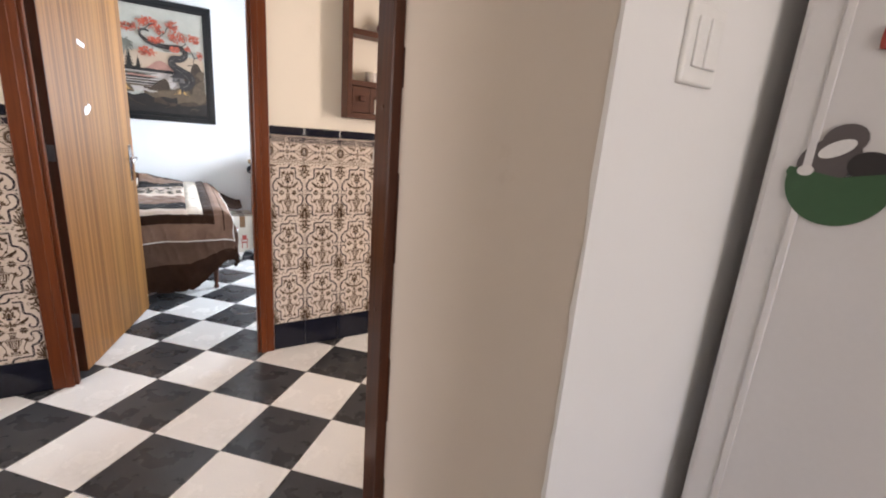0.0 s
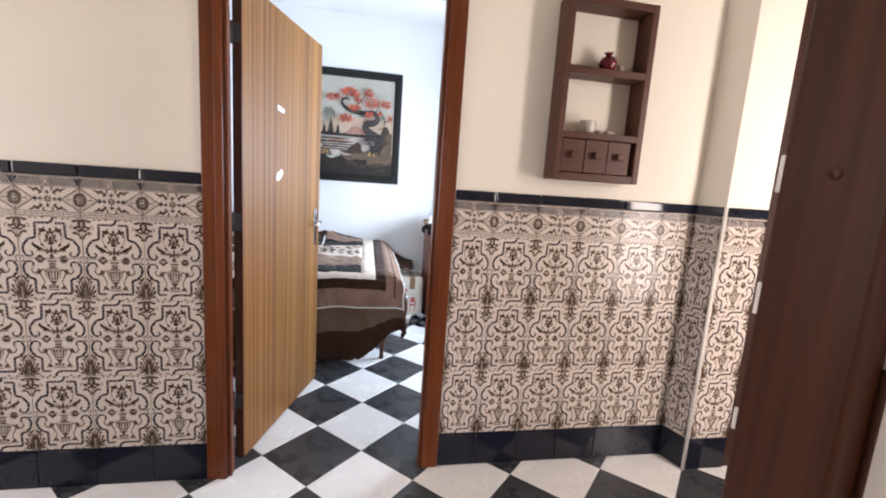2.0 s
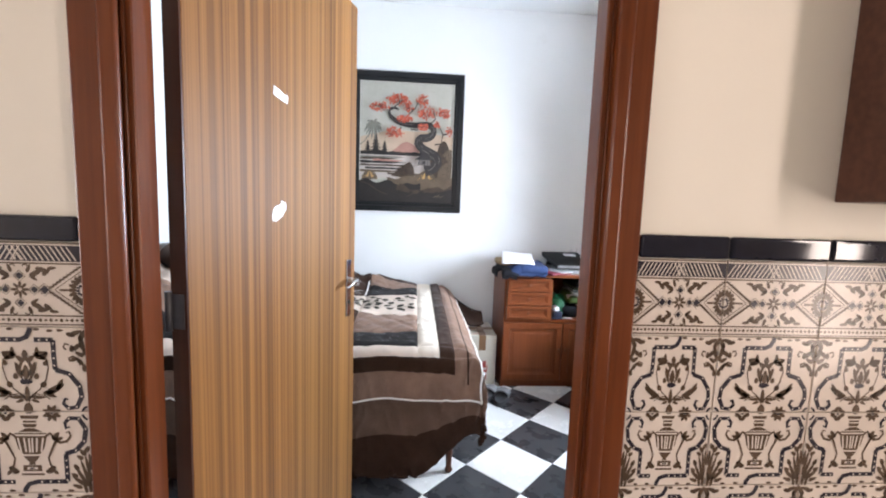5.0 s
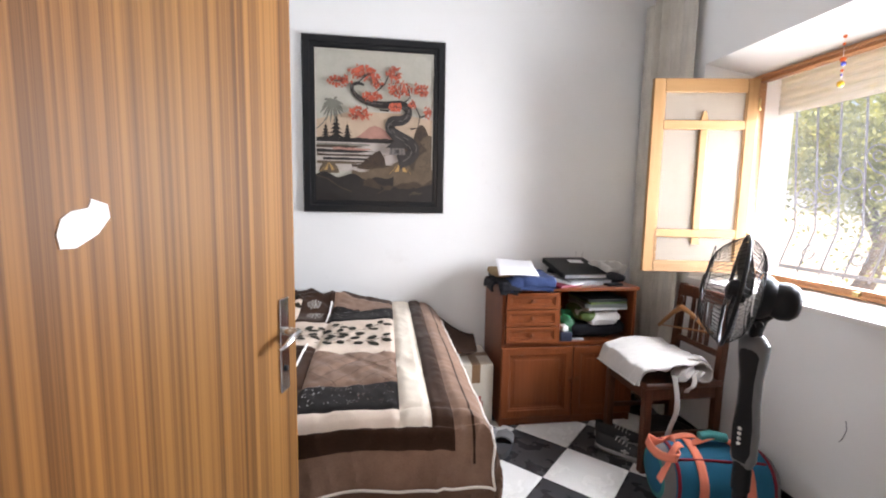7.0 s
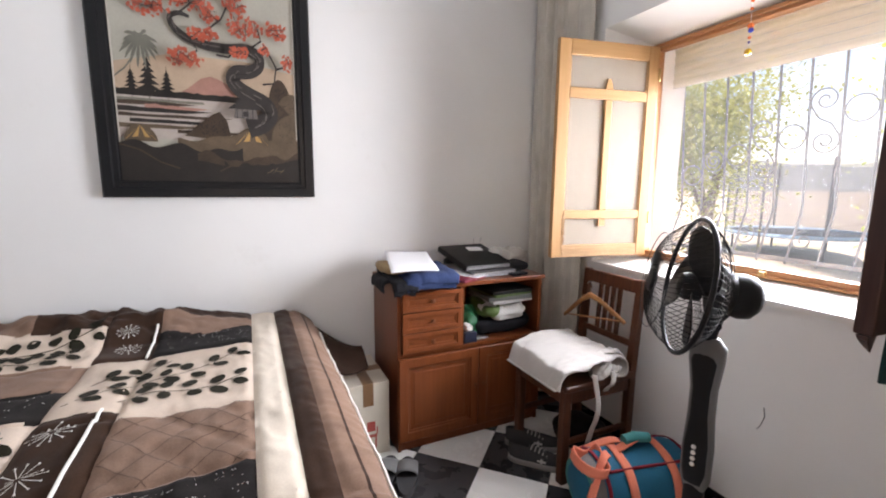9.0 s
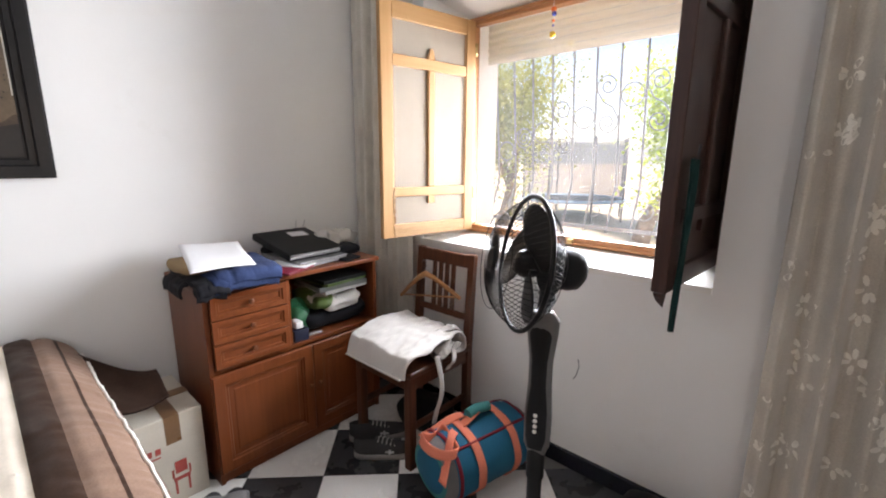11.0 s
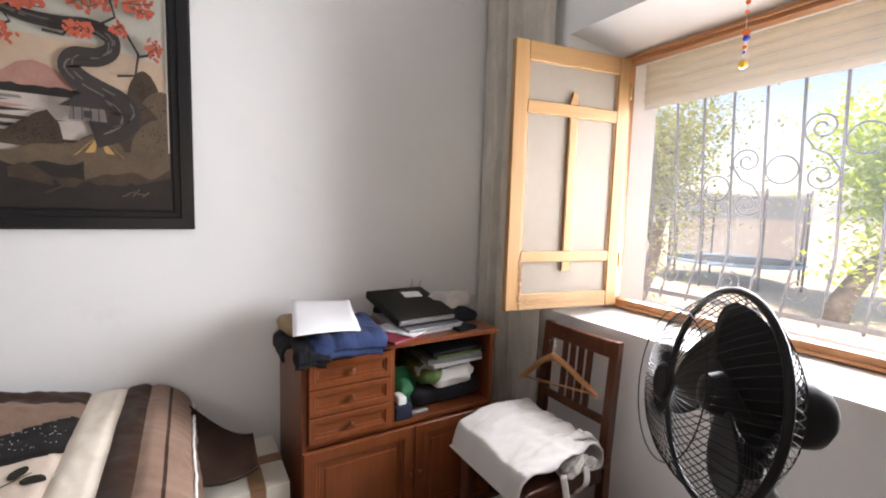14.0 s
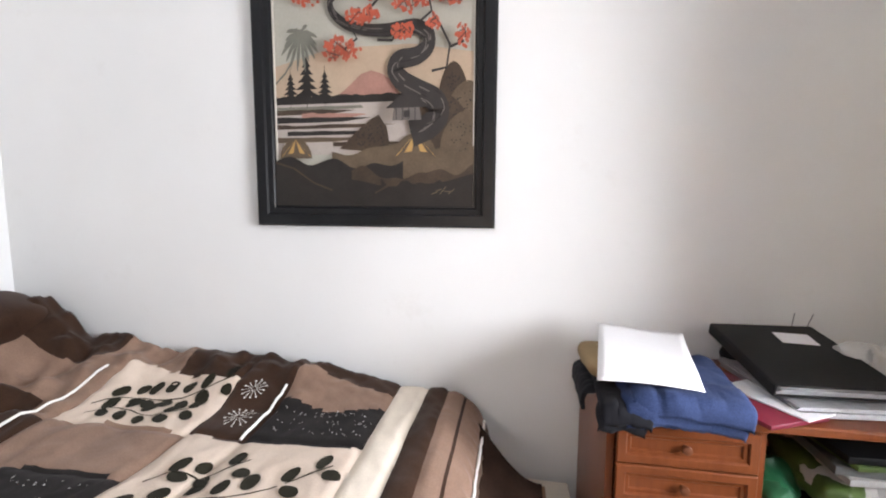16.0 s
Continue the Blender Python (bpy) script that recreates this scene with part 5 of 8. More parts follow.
def duvet_point(s, t):
    k = max(0.0, min(1.0, (s - 0.40) / 0.35))
    if t > 1.62:
        t = 1.62 + (t - 1.62) * (1 - 0.62 * k * k * (3 - 2 * k))
    x, dx = fall(s, 0.605, 0.168, -0.08)
    ty, dy = fall(t, 1.335, 0.085)
    y = BED_BACK - ty
    flat = max(0.0, 1 - (dx + dy) / 0.10)
    z = 0.655 - (max(dx, dy) + 0.22 * min(dx, dy))
    z += 0.014 * noise.noise(Vector((x * 2.6, y * 2.6, 1.7))) + 0.009 * noise.noise(Vector((x * 9, y * 7, 4.2))) + 0.005 * abs(noise.noise(Vector((x * 17, y * 13, 2.2))))
    z -= flat * 0.030 * max(0, min(1, (4.35 - y) / 0.45))
    back = max(0.0, min(1.0, (y - 4.97) / 0.17))
    left = max(0.0, min(1.0, (0.52 - x) / 0.35))
    fold = 0.5 + 0.5 * math.sin(5.3 * x + 2.0) * math.cos(2.1 * x)
    z += back * left * (0.032 + 0.040 * fold + 0.030 * noise.noise(Vector((x * 13, y * 9, 6.1))))
    far = max(0.0, min(1.0, (-0.12 - x) / 0.55))
    z += far * far * (0.045 * max(0, min(1, (y - 4.45) / 0.5)) + 0.055 * noise.noise(Vector((x * 6.5, y * 6.5, 8))) + 0.025 * noise.noise(Vector((x * 14, y * 14, 3))) + 0.022 * abs(math.sin(11 * (x + 0.7 * y))) * back)
    head = max(0.0, min(1.0, (-0.78 - x) / 0.25))
    z += 0.13 * head * head * (3 - 2 * head)
    if dx > 0.05 or dy > 0.05:
        k = max(dx, dy) - 0.05
        w = 0.016 * math.sin(9.0 * (t if dx > dy else s) + 2.2 * math.sin(3 * (t if dx > dy else s))) * min(1, k * 4)
        x += w if dx > dy else 0.3 * w
        y -= w if dy >= dx else 0.3 * w
    pucker = 1 - abs(noise.noise(Vector((s * 7 + 0.4 * math.sin(9 * t), t * 19, 11.3)) if dx > dy else Vector((s * 17, t * 8 + 0.4 * math.sin(9 * s), 11.3)))) * 2.2
    z += 0.0045 * max(0.0, pucker) ** 3 * (0.4 + 0.6 * noise.noise(Vector((s * 3, t * 3, 7.7))) + 0.3)
    if dx > 0.05:
        x += 0.004 * max(0.0, pucker) ** 2
    if dy > 0.05:
        y -= 0.008 * max(0.0, pucker) ** 2
    ridge = max(0.0, min(1.0, (y - 4.90) / 0.20)) * max(0.0, min(1.0, (0.50 - x) / 0.2))
    z += ridge * (0.010 * abs(math.sin(6.5 * x + 3.0 * y)) + 0.014 * abs(noise.noise(Vector((x * 16 + y * 8, y * 20, 9.4)))))
    y_ = BED_BACK - t
    dip = sum(seam(s - q) for q in (0.46, 0.555, 0.632, 0.785)) + sum(seam(t - q) for q in (1.345, 1.423, 1.51, 1.64))
    if s < 0.46 and t < 1.345:
        dip += sum(seam(s - q) for q in (0.117, -0.06, -0.50)) + sum(seam(y_ - q) for q in ((4.83, 4.36, 4.06) if s > -0.06 else (4.82, 4.62, 4.42, 4.1)))
    z -= 0.009 * min(1.3, dip)
    z -= 0.004 * (abs(math.sin(21 * (x + y))) ** 9 + abs(math.sin(21 * (x - y))) ** 9) * (1 if 0.117 < x < 0.455 and 4.05 < y < 4.36 else 0)
    return Vector((x, y, max(z, 0.045 + 0.01 * math.sin(14 * s))))


def duvet_index(s, t):
    lr = next((i for i, w in enumerate((0.095, 0.172, 0.232, 0.241, 0.318, 0.328, 0.50, 9)) if s - 0.46 < w), 7) if s > 0.46 else -1
    lf = next((i for i, w in enumerate((0.078, 0.165, 0.215, 0.222, 0.290, 0.298, 0.47, 9)) if t - 1.345 < w), 7) if t > 1.345 else -1
    lv = max(lr, lf)
    if lv >= 0:
        return (1 if lr >= lf else 0, 2, 3, 2, 3, 3, 5, 2)[lv]
    x, y = s, BED_BACK - t + 0.012 * math.sin(7 * s)
    if y > (5.150 if x > 0.10 else 5.085) + 0.03 * math.sin(9 * x):
        return 3 if -0.62 < x < -0.30 else 2
    if x > 0.117:
        return 3 if y > 5.025 + 0.02 * math.sin(15 * x) else 4 if y > 4.83 else 0 if y > 4.36 else 3 if y > 4.06 else 4
    if x > -0.06:
        if y > 4.83:
            return 2
        return 0 if y > 4.41 else 2
    if x > -0.50:
        return 0 if y > 4.82 else 3 if y > 4.62 else 4 if y > 4.42 else 0 if y > 4.1 else 3
    if x > -0.62:
        return 3 if y > 4.8 else 2
    return 3 if y > 4.9 else 2 if y > 4.72 else 0 if y > 4.45 else 3 if y > 4.2 else 4


bed = thing("bed", (-0.22, 4.5, 0), "double bed with dark legs under a rumpled duvet", "bed")
for nm, b6, mt in (("base", (-0.95, 0.87, -0.655, 0.70, 0.22, 0.34), dark_edge_wood), ("mattress", (-0.96, 0.87, -0.57, 0.71, 0.34, 0.575), dv_white), ("headboard", (-0.985, -0.962, -0.60, 0.72, 0.22, 0.92), chair_wood)):
    part(nm, block(*b6, 0.015, 3), mt, bed)
for x, y in ((0.845, -0.63), (0.83, 0.66), (-0.92, -0.63), (-0.92, 0.66)):
    bm = bmesh.new()
    lathe(bm, [(0.014, 0), (0.020, 0.01), (0.013, 0.03), (0.018, 0.12), (0.026, 0.19), (0.022, 0.22)], 12, 0, Matrix.Translation((x, y, 0)))
    part("leg", bm, chair_wood, bed, "turned dark wooden leg", True)
duvet = thing("duvet", (-0.22, 4.5, 0.6), "brown, cream and black patchwork duvet with leaf appliques and piping", "duvet")
doff = Vector((-0.22, 4.5, 0.6))
bm = bmesh.new()
sheet(bm, lambda u, v: duvet_point(S0 + u * (S1 - S0), v * T1) - doff, 222, 193, lambda u, v: duvet_index(S0 + u * (S1 - S0), v * T1))
bmesh.ops.reverse_faces(bm, faces=bm.faces)
thick(part("patchwork_cover", bm, DUVET, duvet, "", True), 0.012)


def on_duvet(lift):
    def put(x, y):
        s, t = x, BED_BACK - y
        p = duvet_point(s, t)
        n = (duvet_point(s + 0.01, t) - p).cross(duvet_point(s, t - 0.01) - p).normalized()
        return p + n * lift - doff
    return put


rnd = random.Random(4)
stembm = bmesh.new()
lay, lay2 = on_duvet(0.0030), on_duvet(0.0022)


def sprig(x0, y0, x1, y1, n):
    """A stem with leaves in pairs."""
    pts = [(x0 + (x1 - x0) * i / 12, y0 + (y1 - y0) * i / 12 + 0.022 * math.sin(i * 0.6)) for i in range(13)]
    ribbon(stembm, pts, 0.0045, 0, lay2)
    for k in range(n):
        i = 12 * (k + 0.5) / n
        bx, by = x0 + (x1 - x0) * i / 12, y0 + (y1 - y0) * i / 12 + 0.022 * math.sin(i * 0.6)
        for sg in (-1, 1):
            a = math.atan2(y1 - y0, x1 - x0) + sg * rnd.uniform(0.7, 1.25)
            d = rnd.uniform(0.032, 0.050)
            leafbm = bmesh.new()
            blob(leafbm, oval(bx + d * math.cos(a), by + d * math.sin(a), rnd.uniform(0.022, 0.030), rnd.uniform(0.0165, 0.0215), a, 14), 0, lay)
            part("leaf", leafbm, dv_leaf, duvet)


sprig(-0.03, 4.48, 0.42, 4.72, 7)
sprig(0.10, 4.46, 0.43, 4.50, 5)
sprig(0.00, 4.62, 0.20, 4.72, 3)
sprig(-0.46, 4.90, -0.08, 5.06, 7)
sprig(-0.44, 4.86, -0.12, 4.93, 5)
sprig(-0.44, 4.16, -0.10, 4.33, 5)
part("stem_stitching", stembm, dv_leaf, duvet)
quilt = bmesh.new()
for k in range(-5, 12):
    for sg in (-1, 1):
        run = []
        for q in range(25):
            y = 4.065 + 0.29 * q / 24
            x = 0.117 + 0.098 * k + sg * (y - 4.065) * 1.05 + (0.0 if sg > 0 else 0.02) + 0.004 * math.sin(31 * y + k)
            if 0.122 < x < 0.452:
                run.append((x, y))
        if len(run) > 3:
            ribbon(quilt, run, 0.0030, 0, lay2)
tagged(part("quilting", quilt, dv_taupe, duvet, "crossing quilting seams"), kind="stuff")
for x0, y0, x1, y1 in ((0.783, 5.20, 0.783, 3.60), (-1.10, 3.586, 0.78, 3.586), (0.104, 5.08, 0.104, 4.835), (0.080, 4.405, 0.065, 3.895), (-0.554, 5.05, -0.554, 4.10)):
    bm = bmesh.new()
    n = 70 if abs(x1 - x0) + abs(y1 - y0) > 1 else 24
    tube(bm, [on_duvet(0.006)(x0 + (x1 - x0) * k / n , y0 + (y1 - y0) * k / n) for k in range(n + 1)], 0.0045, 6)
    part("piping", bm, dv_cord, duvet, "white piping", True)
seqbm = bmesh.new()
for x0, x1, y0, y1, n in ((0.13, 0.45, 4.86, 5.00, 70), (0.12, 0.45, 3.90, 4.04, 110), (-0.48, -0.07, 4.44, 4.60, 60)):
    for k in range(n):
        x = rnd.uniform(x0, x1)
        y = y0 + (y1 - y0) * ((rnd.randrange(3) + 0.5) / 3 + 0.10 * rnd.uniform(-1, 1))
        r = rnd.uniform(0.0013, 0.0026)
        blob(seqbm, oval(x, y, r, r, 0, 6), 0, lay)
tagged(part("sequins", seqbm, sequin, duvet, "silver sequins"), kind="stuff")
for cx, cy, r in ((0.012, 5.04, 0.042), (0.030, 4.93, 0.050), (0.0, 4.33, 0.050), (-0.01, 4.17, 0.055), (0.0, 4.02, 0.048)):
    starbm = bmesh.new()
    for k in range(13):
        a = 2 * math.pi * k / 13 + rnd.random() * 0.15
        l = r * rnd.uniform(0.75, 1.0)
        ribbon(starbm, [(cx + 0.008 * math.cos(a), cy + 0.008 * math.sin(a)), (cx + l * math.cos(a), cy + l * math.sin(a))], 0.0017, 0, lay)
        blob(starbm, oval(cx + l * math.cos(a), cy + l * math.sin(a), 0.003, 0.003, 0, 6), 0, lay)
    part("star_stitching", starbm, dv_cord, duvet, "white star stitching")

bm = bmesh.new()


def flap(u, v):
    """The duvet's dark back corner: falls from the ridge and kicks out over the box to a pointed tip."""
    w = v * v * (3 - 2 * v)
    x = 0.680 + 0.255 * v + 0.012 * math.sin(5 * u) * (1 - v)
    y = (4.74 + 0.45 * u) * (1 - 0.72 * w) + 4.885 * 0.72 * w
    z = 0.640 - 0.115 * (1 - (1 - v) ** 2) - 0.17 * (1 - u) * v * (1.35 - v) + 0.026 * math.sin(8 * u + 3 * v) * v * (1.2 - v) - 0.03 * (1 - u) * (1 - v)
    return Vector((x, y, z)) - doff


sheet(bm, flap, 26, 24, lambda u, v: 7)
bmesh.ops.reverse_faces(bm, faces=bm.faces)
thick(part("back_corner", bm, DUVET, duvet, "dark satin corner flung over the box", True), 0.010)

# a corner of sheet hanging below the duvet at the bed's foot
sheet_mat = cloth("pale_sheet", (0.60, 0.60, 0.60))
bm = bmesh.new()
sheet(bm, lambda u, v: Vector((0.0 + 0.06 * u - 0.03 * v + 0.012 * math.sin(9 * u + 4 * v), 0.16 * u + 0.02 * math.sin(6 * v), -0.24 * v * (1 - 0.55 * u))), 12, 12)
thick(solo("bed_sheet", bm, sheet_mat, (0.748, 3.885, 0.43), "pale bed sheet corner hanging out under the duvet", "sheet", smooth=True), 0.003)


def soft(w, d, h, e=0.35, nu=36, nv=18, amp=0.0, freq=8.0, seed=0.0, flat_base=True):
    """A padded or folded body: a rounded block of that size on its base, with uneven dents."""
    bm = bmesh.new()

    def sg(c, p):
        return math.copysign(abs(c) ** p, c)

    def fn(u, v):
        a, b = 2 * math.pi * u, math.pi * (v - 0.5)
        x, y, z = sg(math.cos(b), e) * sg(math.cos(a), e), sg(math.cos(b), e) * sg(math.sin(a), e), sg(math.sin(b), e * 1.4)
        p = Vector((x * w / 2, y * d / 2, z * h / 2))
        n = noise.noise(p * freq + Vector((seed, seed * 1.7, 3.1))) + 0.5 * noise.noise(p * freq * 2.3 + Vector((7, seed, 1)))
        k = 1 + amp * n
        p = Vector((p.x * k, p.y * k, p.z * (1 + amp * 1.5 * n)))
        if flat_base:
            p.z = max(p.z, -h / 2)
        return p + Vector((0, 0, h / 2))
    sheet(bm, fn, nu, nv, 0, True)
    bmesh.ops.remove_doubles(bm, verts=bm.verts, dist=0.0004)
    bmesh.ops.recalc_face_normals(bm, faces=bm.faces)
    return bm


solo("pillow", soft(0.30, 0.55, 0.16, 0.55, 36, 18, 0.10, 6, 2), dv_brown, pose(-1.075, 4.93, 0.80, 0, 18, 0), "dark brown pillow heaped at the bed's head", "pillow", smooth=True)

# ---- bedroom: framed painting ----
PW, PH = 0.850, 1.034
pic = thing("framed_painting", (-0.072, 5.254, 1.222), "landscape painting with a red-leaved crooked tree in a black frame", "painting")
fw = 0.072
for nm, quad in (("bottom", ((0, 0), (PW, 0), (PW - fw, fw), (fw, fw))), ("top", ((fw, PH - fw), (PW - fw, PH - fw), (PW, PH), (0, PH))), ("left", ((0, 0), (fw, fw), (fw, PH - fw), (0, PH))), ("right", ((PW - fw, fw), (PW, 0), (PW, PH), (PW - fw, PH - fw)))):
    bm = bmesh.new()
    cx, cz = sum(p[0] for p in quad) / 4, sum(p[1] for p in quad) / 4
    steps = {"bottom": ((0, 1, 2, 3), 1), "top": ((2, 3, 0, 1), 1), "left": ((3, 0, 1, 2), 0), "right": ((1, 2, 3, 0), 0)}[nm][0]
    o0, o1, i1, i0 = [Vector((quad[k][0], 0, quad[k][1])) for k in steps]
    prof = ((0.0, 0.0), (0.0, -0.022), (0.10, -0.030), (0.55, -0.028), (0.62, -0.020), (0.86, -0.018), (0.92, -0.012), (1.0, -0.012), (1.0, 0.0))
    rows = [[bm.verts.new(a.lerp(b, q) + Vector((0, dpt, 0))) for q, dpt in prof] for a, b in ((o0, i0), (o1, i1))]
    for k in range(len(prof) - 1):
        bm.faces.new((rows[0][k], rows[1][k], rows[1][k + 1], rows[0][k + 1]))
    bmesh.ops.recalc_face_normals(bm, faces=bm.faces)
    part("frame_rail", bm, frame_black, pic)
fillet = plain("gilt_fillet", (0.50, 0.46, 0.40), 0.4)
AW, AH = PW - 2 * fw, PH - 2 * fw
bm = bmesh.new()
for b in ((fw - 0.001, PW - fw + 0.001, fw - 0.001, fw + 0.004), (fw - 0.001, PW - fw + 0.001, PH - fw - 0.004, PH - fw + 0.001), (fw - 0.001, fw + 0.004, fw + 0.004, PH - fw - 0.004), (PW - fw - 0.004, PW - fw + 0.001, fw + 0.004, PH - fw - 0.004)):
    box(bm, b[0], b[1], -0.011, -0.003, b[2], b[3])
part("fillet", bm, fillet, pic, "thin pale fillet")


def paint(name, c, v=0.22):
    return plain(name, c, 0.55, 0, v, 14, 160, 0.15, 0.0006, None, 0.1)


art = [paint("art_sky", (0.40, 0.38, 0.32), 0.10), paint("art_pink_hill", (0.36, 0.18, 0.14)), paint("art_red_leaves", (0.44, 0.085, 0.045), 0.35), paint("art_bark", (0.032, 0.026, 0.024)), paint("art_dark_hill", (0.017, 0.013, 0.011), 0.4), paint("art_brown", (0.052, 0.032, 0.020), 0.4), paint("art_tan", (0.105, 0.072, 0.045), 0.35), paint("art_ochre", (0.42, 0.24, 0.08)), paint("art_water", (0.42, 0.36, 0.32), 0.12), paint("art_olive", (0.12, 0.10, 0.05)), paint("art_grey_palm", (0.16, 0.155, 0.125)), paint("art_peach", (0.45, 0.33, 0.235), 0.1), paint("art_bark_light", (0.14, 0.12, 0.11))]
bm = bmesh.new()
depth = [0.0]


def lay_art(x, z):
    return (fw + x * AW, -0.004 - depth[0], fw + z * AH)


def shape(pts, mi):
    depth[0] += 0.00004
    blob(bm, pts, mi, lay_art)


def line(pts, w, mi):
    depth[0] += 0.00004
    ribbon(bm, pts, w, mi, lay_art)


def ridge(z0, amp, fr, seed, mi, floor_z, x0=0.0, x1=1.0, n=40):
    """A band of painted land with an uneven upper edge."""
    top = [(x0 + (x1 - x0) * i / n, z0 + amp * noise.noise(Vector((fr * i / n, seed, 0.3)))) for i in range(n + 1)]
    shape([(x0, floor_z)] + [(x1, floor_z)] + top[::-1], mi)


shape([(0, 0), (1, 0), (1, 1), (0, 1)], 0)
shape([(0, 0.36), (1, 0.36), (1, 0.56), (0.7, 0.60), (0.3, 0.60), (0, 0.54)], 11)
shape([(0.28, 0.40), (0.66, 0.40), (0.60, 0.475), (0.55, 0.50), (0.50, 0.512), (0.45, 0.50), (0.37, 0.445)], 1)
shape([(0, 0.20), (1, 0.20), (1, 0.40), (0, 0.40)], 8)
ridge(0.425, 0.012, 30, 2, 4, 0.395, 0, 1)
shape([(0, 0.385), (0.45, 0.385), (0.46, 0.375), (0, 0.365)], 10)
for x, z, w, h, mi in ((0.0, 0.368, 0.42, 0.014, 5), (0.14, 0.352, 0.34, 0.016, 1), (0.0, 0.338, 0.50, 0.015, 4), (0.0, 0.312, 0.62, 0.012, 5), (0.06, 0.286, 0.50, 0.012, 4), (0.0, 0.262, 0.46, 0.014, 6), (0.30, 0.243, 0.40, 0.012, 5)):
    top = [(x + w * q / 12, z + h * (0.4 + 0.6 * noise.noise(Vector((q * 0.7, z * 40, 0.2))) * (1 - q / 12)) * (1 - (q / 12) ** 3)) for q in range(13)]
    shape([(x, z - h), (x + w * 0.7, z - h * 0.9)] + top[::-1], mi)
for px, pz, s in ((0.17, 0.395, 0.185), (0.085, 0.395, 0.125), (0.265, 0.395, 0.130)):
    for k in range(6):
        q = 1 - k / 7
        shape([(px - 0.44 * s * q, pz + s * k / 6 * 0.9), (px + 0.44 * s * q, pz + s * k / 6 * 0.9), (px + 0.20 * s * q, pz + s * (k / 6 * 0.9 + 0.10)), (px, pz + s * (k / 6 * 0.9 + 0.22)), (px - 0.20 * s * q, pz + s * (k / 6 * 0.9 + 0.10))], 4)
    line([(px, pz - 0.01), (px, pz + s * 1.1)], 0.02 * s, 4)
line([(0.005, 0.475), (0.06, 0.515), (0.105, 0.57), (0.14, 0.645)], 0.008, 10)
for k in range(17):
    a = k * 0.3696 + 0.1
    l = rnd.uniform(0.075, 0.115)
    line([(max(0.004, 0.144 + l * q * math.cos(a)), 0.652 + l * 0.8 * q * math.sin(a) - 0.045 * q * q) for q in (0.0, 0.3, 0.6, 0.85, 1.0)], [0.006, 0.012, 0.017, 0.012, 0.003], 10)
# rounded hills, straw hats and foreground
for cx, cz, rx, rz, mi in ((0.90, 0.40, 0.07, 0.13, 5), (0.97, 0.34, 0.10, 0.12, 6), (0.84, 0.30, 0.13, 0.12, 5), (0.96, 0.22, 0.12, 0.13, 6)):
    shape([(cx + rx * math.cos(a * math.pi / 12) * (0.75 + 0.25 * abs(math.cos(a * math.pi / 12))), cz + rz * math.sin(a * math.pi / 12)) for a in range(13)] + [(cx - rx, cz - 0.1), (cx + rx, cz - 0.1)], mi)
    if cx < 1:
        for k in range(40):
            qx, qz = cx + rx * rnd.uniform(-0.6, 0.6), cz + rz * rnd.uniform(-0.5, 0.7)
            if qx < 0.985:
                shape(oval(qx, qz, 0.004, 0.003, 0, 5), 4)
shape([(0.34, 0.22), (0.60, 0.20), (0.58, 0.30), (0.54, 0.345), (0.50, 0.33), (0.42, 0.28)], 5)
for k in range(60):
    shape(oval(rnd.uniform(0.42, 0.57), rnd.uniform(0.22, 0.31), 0.005, 0.0025, 0.6, 5), 4)


def hat(cx, cz, r):
    shape([(cx + r * math.cos(a * math.pi / 10), cz + 0.9 * r * math.sin(a * math.pi / 10)) for a in range(11)], 6)
    for k in range(4):
        a0, a1 = math.pi * (k * 2 + 0.4) / 8, math.pi * (k * 2 + 1.4) / 8
        shape([(cx, cz + 0.88 * r), (cx + r * math.cos(a0) * 0.97, cz + 0.5 * r * math.sin(a0) * 0.5), (cx + r * math.cos(a1) * 0.97, cz + 0.5 * r * math.sin(a1) * 0.5)][::-1], 7)


hat(0.11, 0.185, 0.085)
ridge(0.22, 0.05, 5, 9, 6, 0.0, 0.30, 1.0)
ridge(0.17, 0.07, 4, 5, 4, 0.0, 0.0, 0.66)
hat(0.72, 0.180, 0.105)
ridge(0.13, 0.06, 5, 13, 5, 0.0, 0.40, 1.0)
ridge(0.10, 0.05, 4, 21, 4, 0.0, 0.0, 1.0)
ridge(0.085, 0.06, 6, 31, 4, 0.0, 0.55, 1.0)
line([(0.0, 0.17), (0.10, 0.145), (0.20, 0.09), (0.30, 0.06)], 0.008, 5)
line([(0.52, 0.05), (0.60, 0.085), (0.66, 0.10), (0.74, 0.11)], 0.008, 5)
for k in range(5):
    line([(0.80 + 0.02 * k, 0.045 + 0.012 * (k % 2)), (0.83 + 0.02 * k, 0.055 + 0.01 * (k % 3))], 0.004, 6)
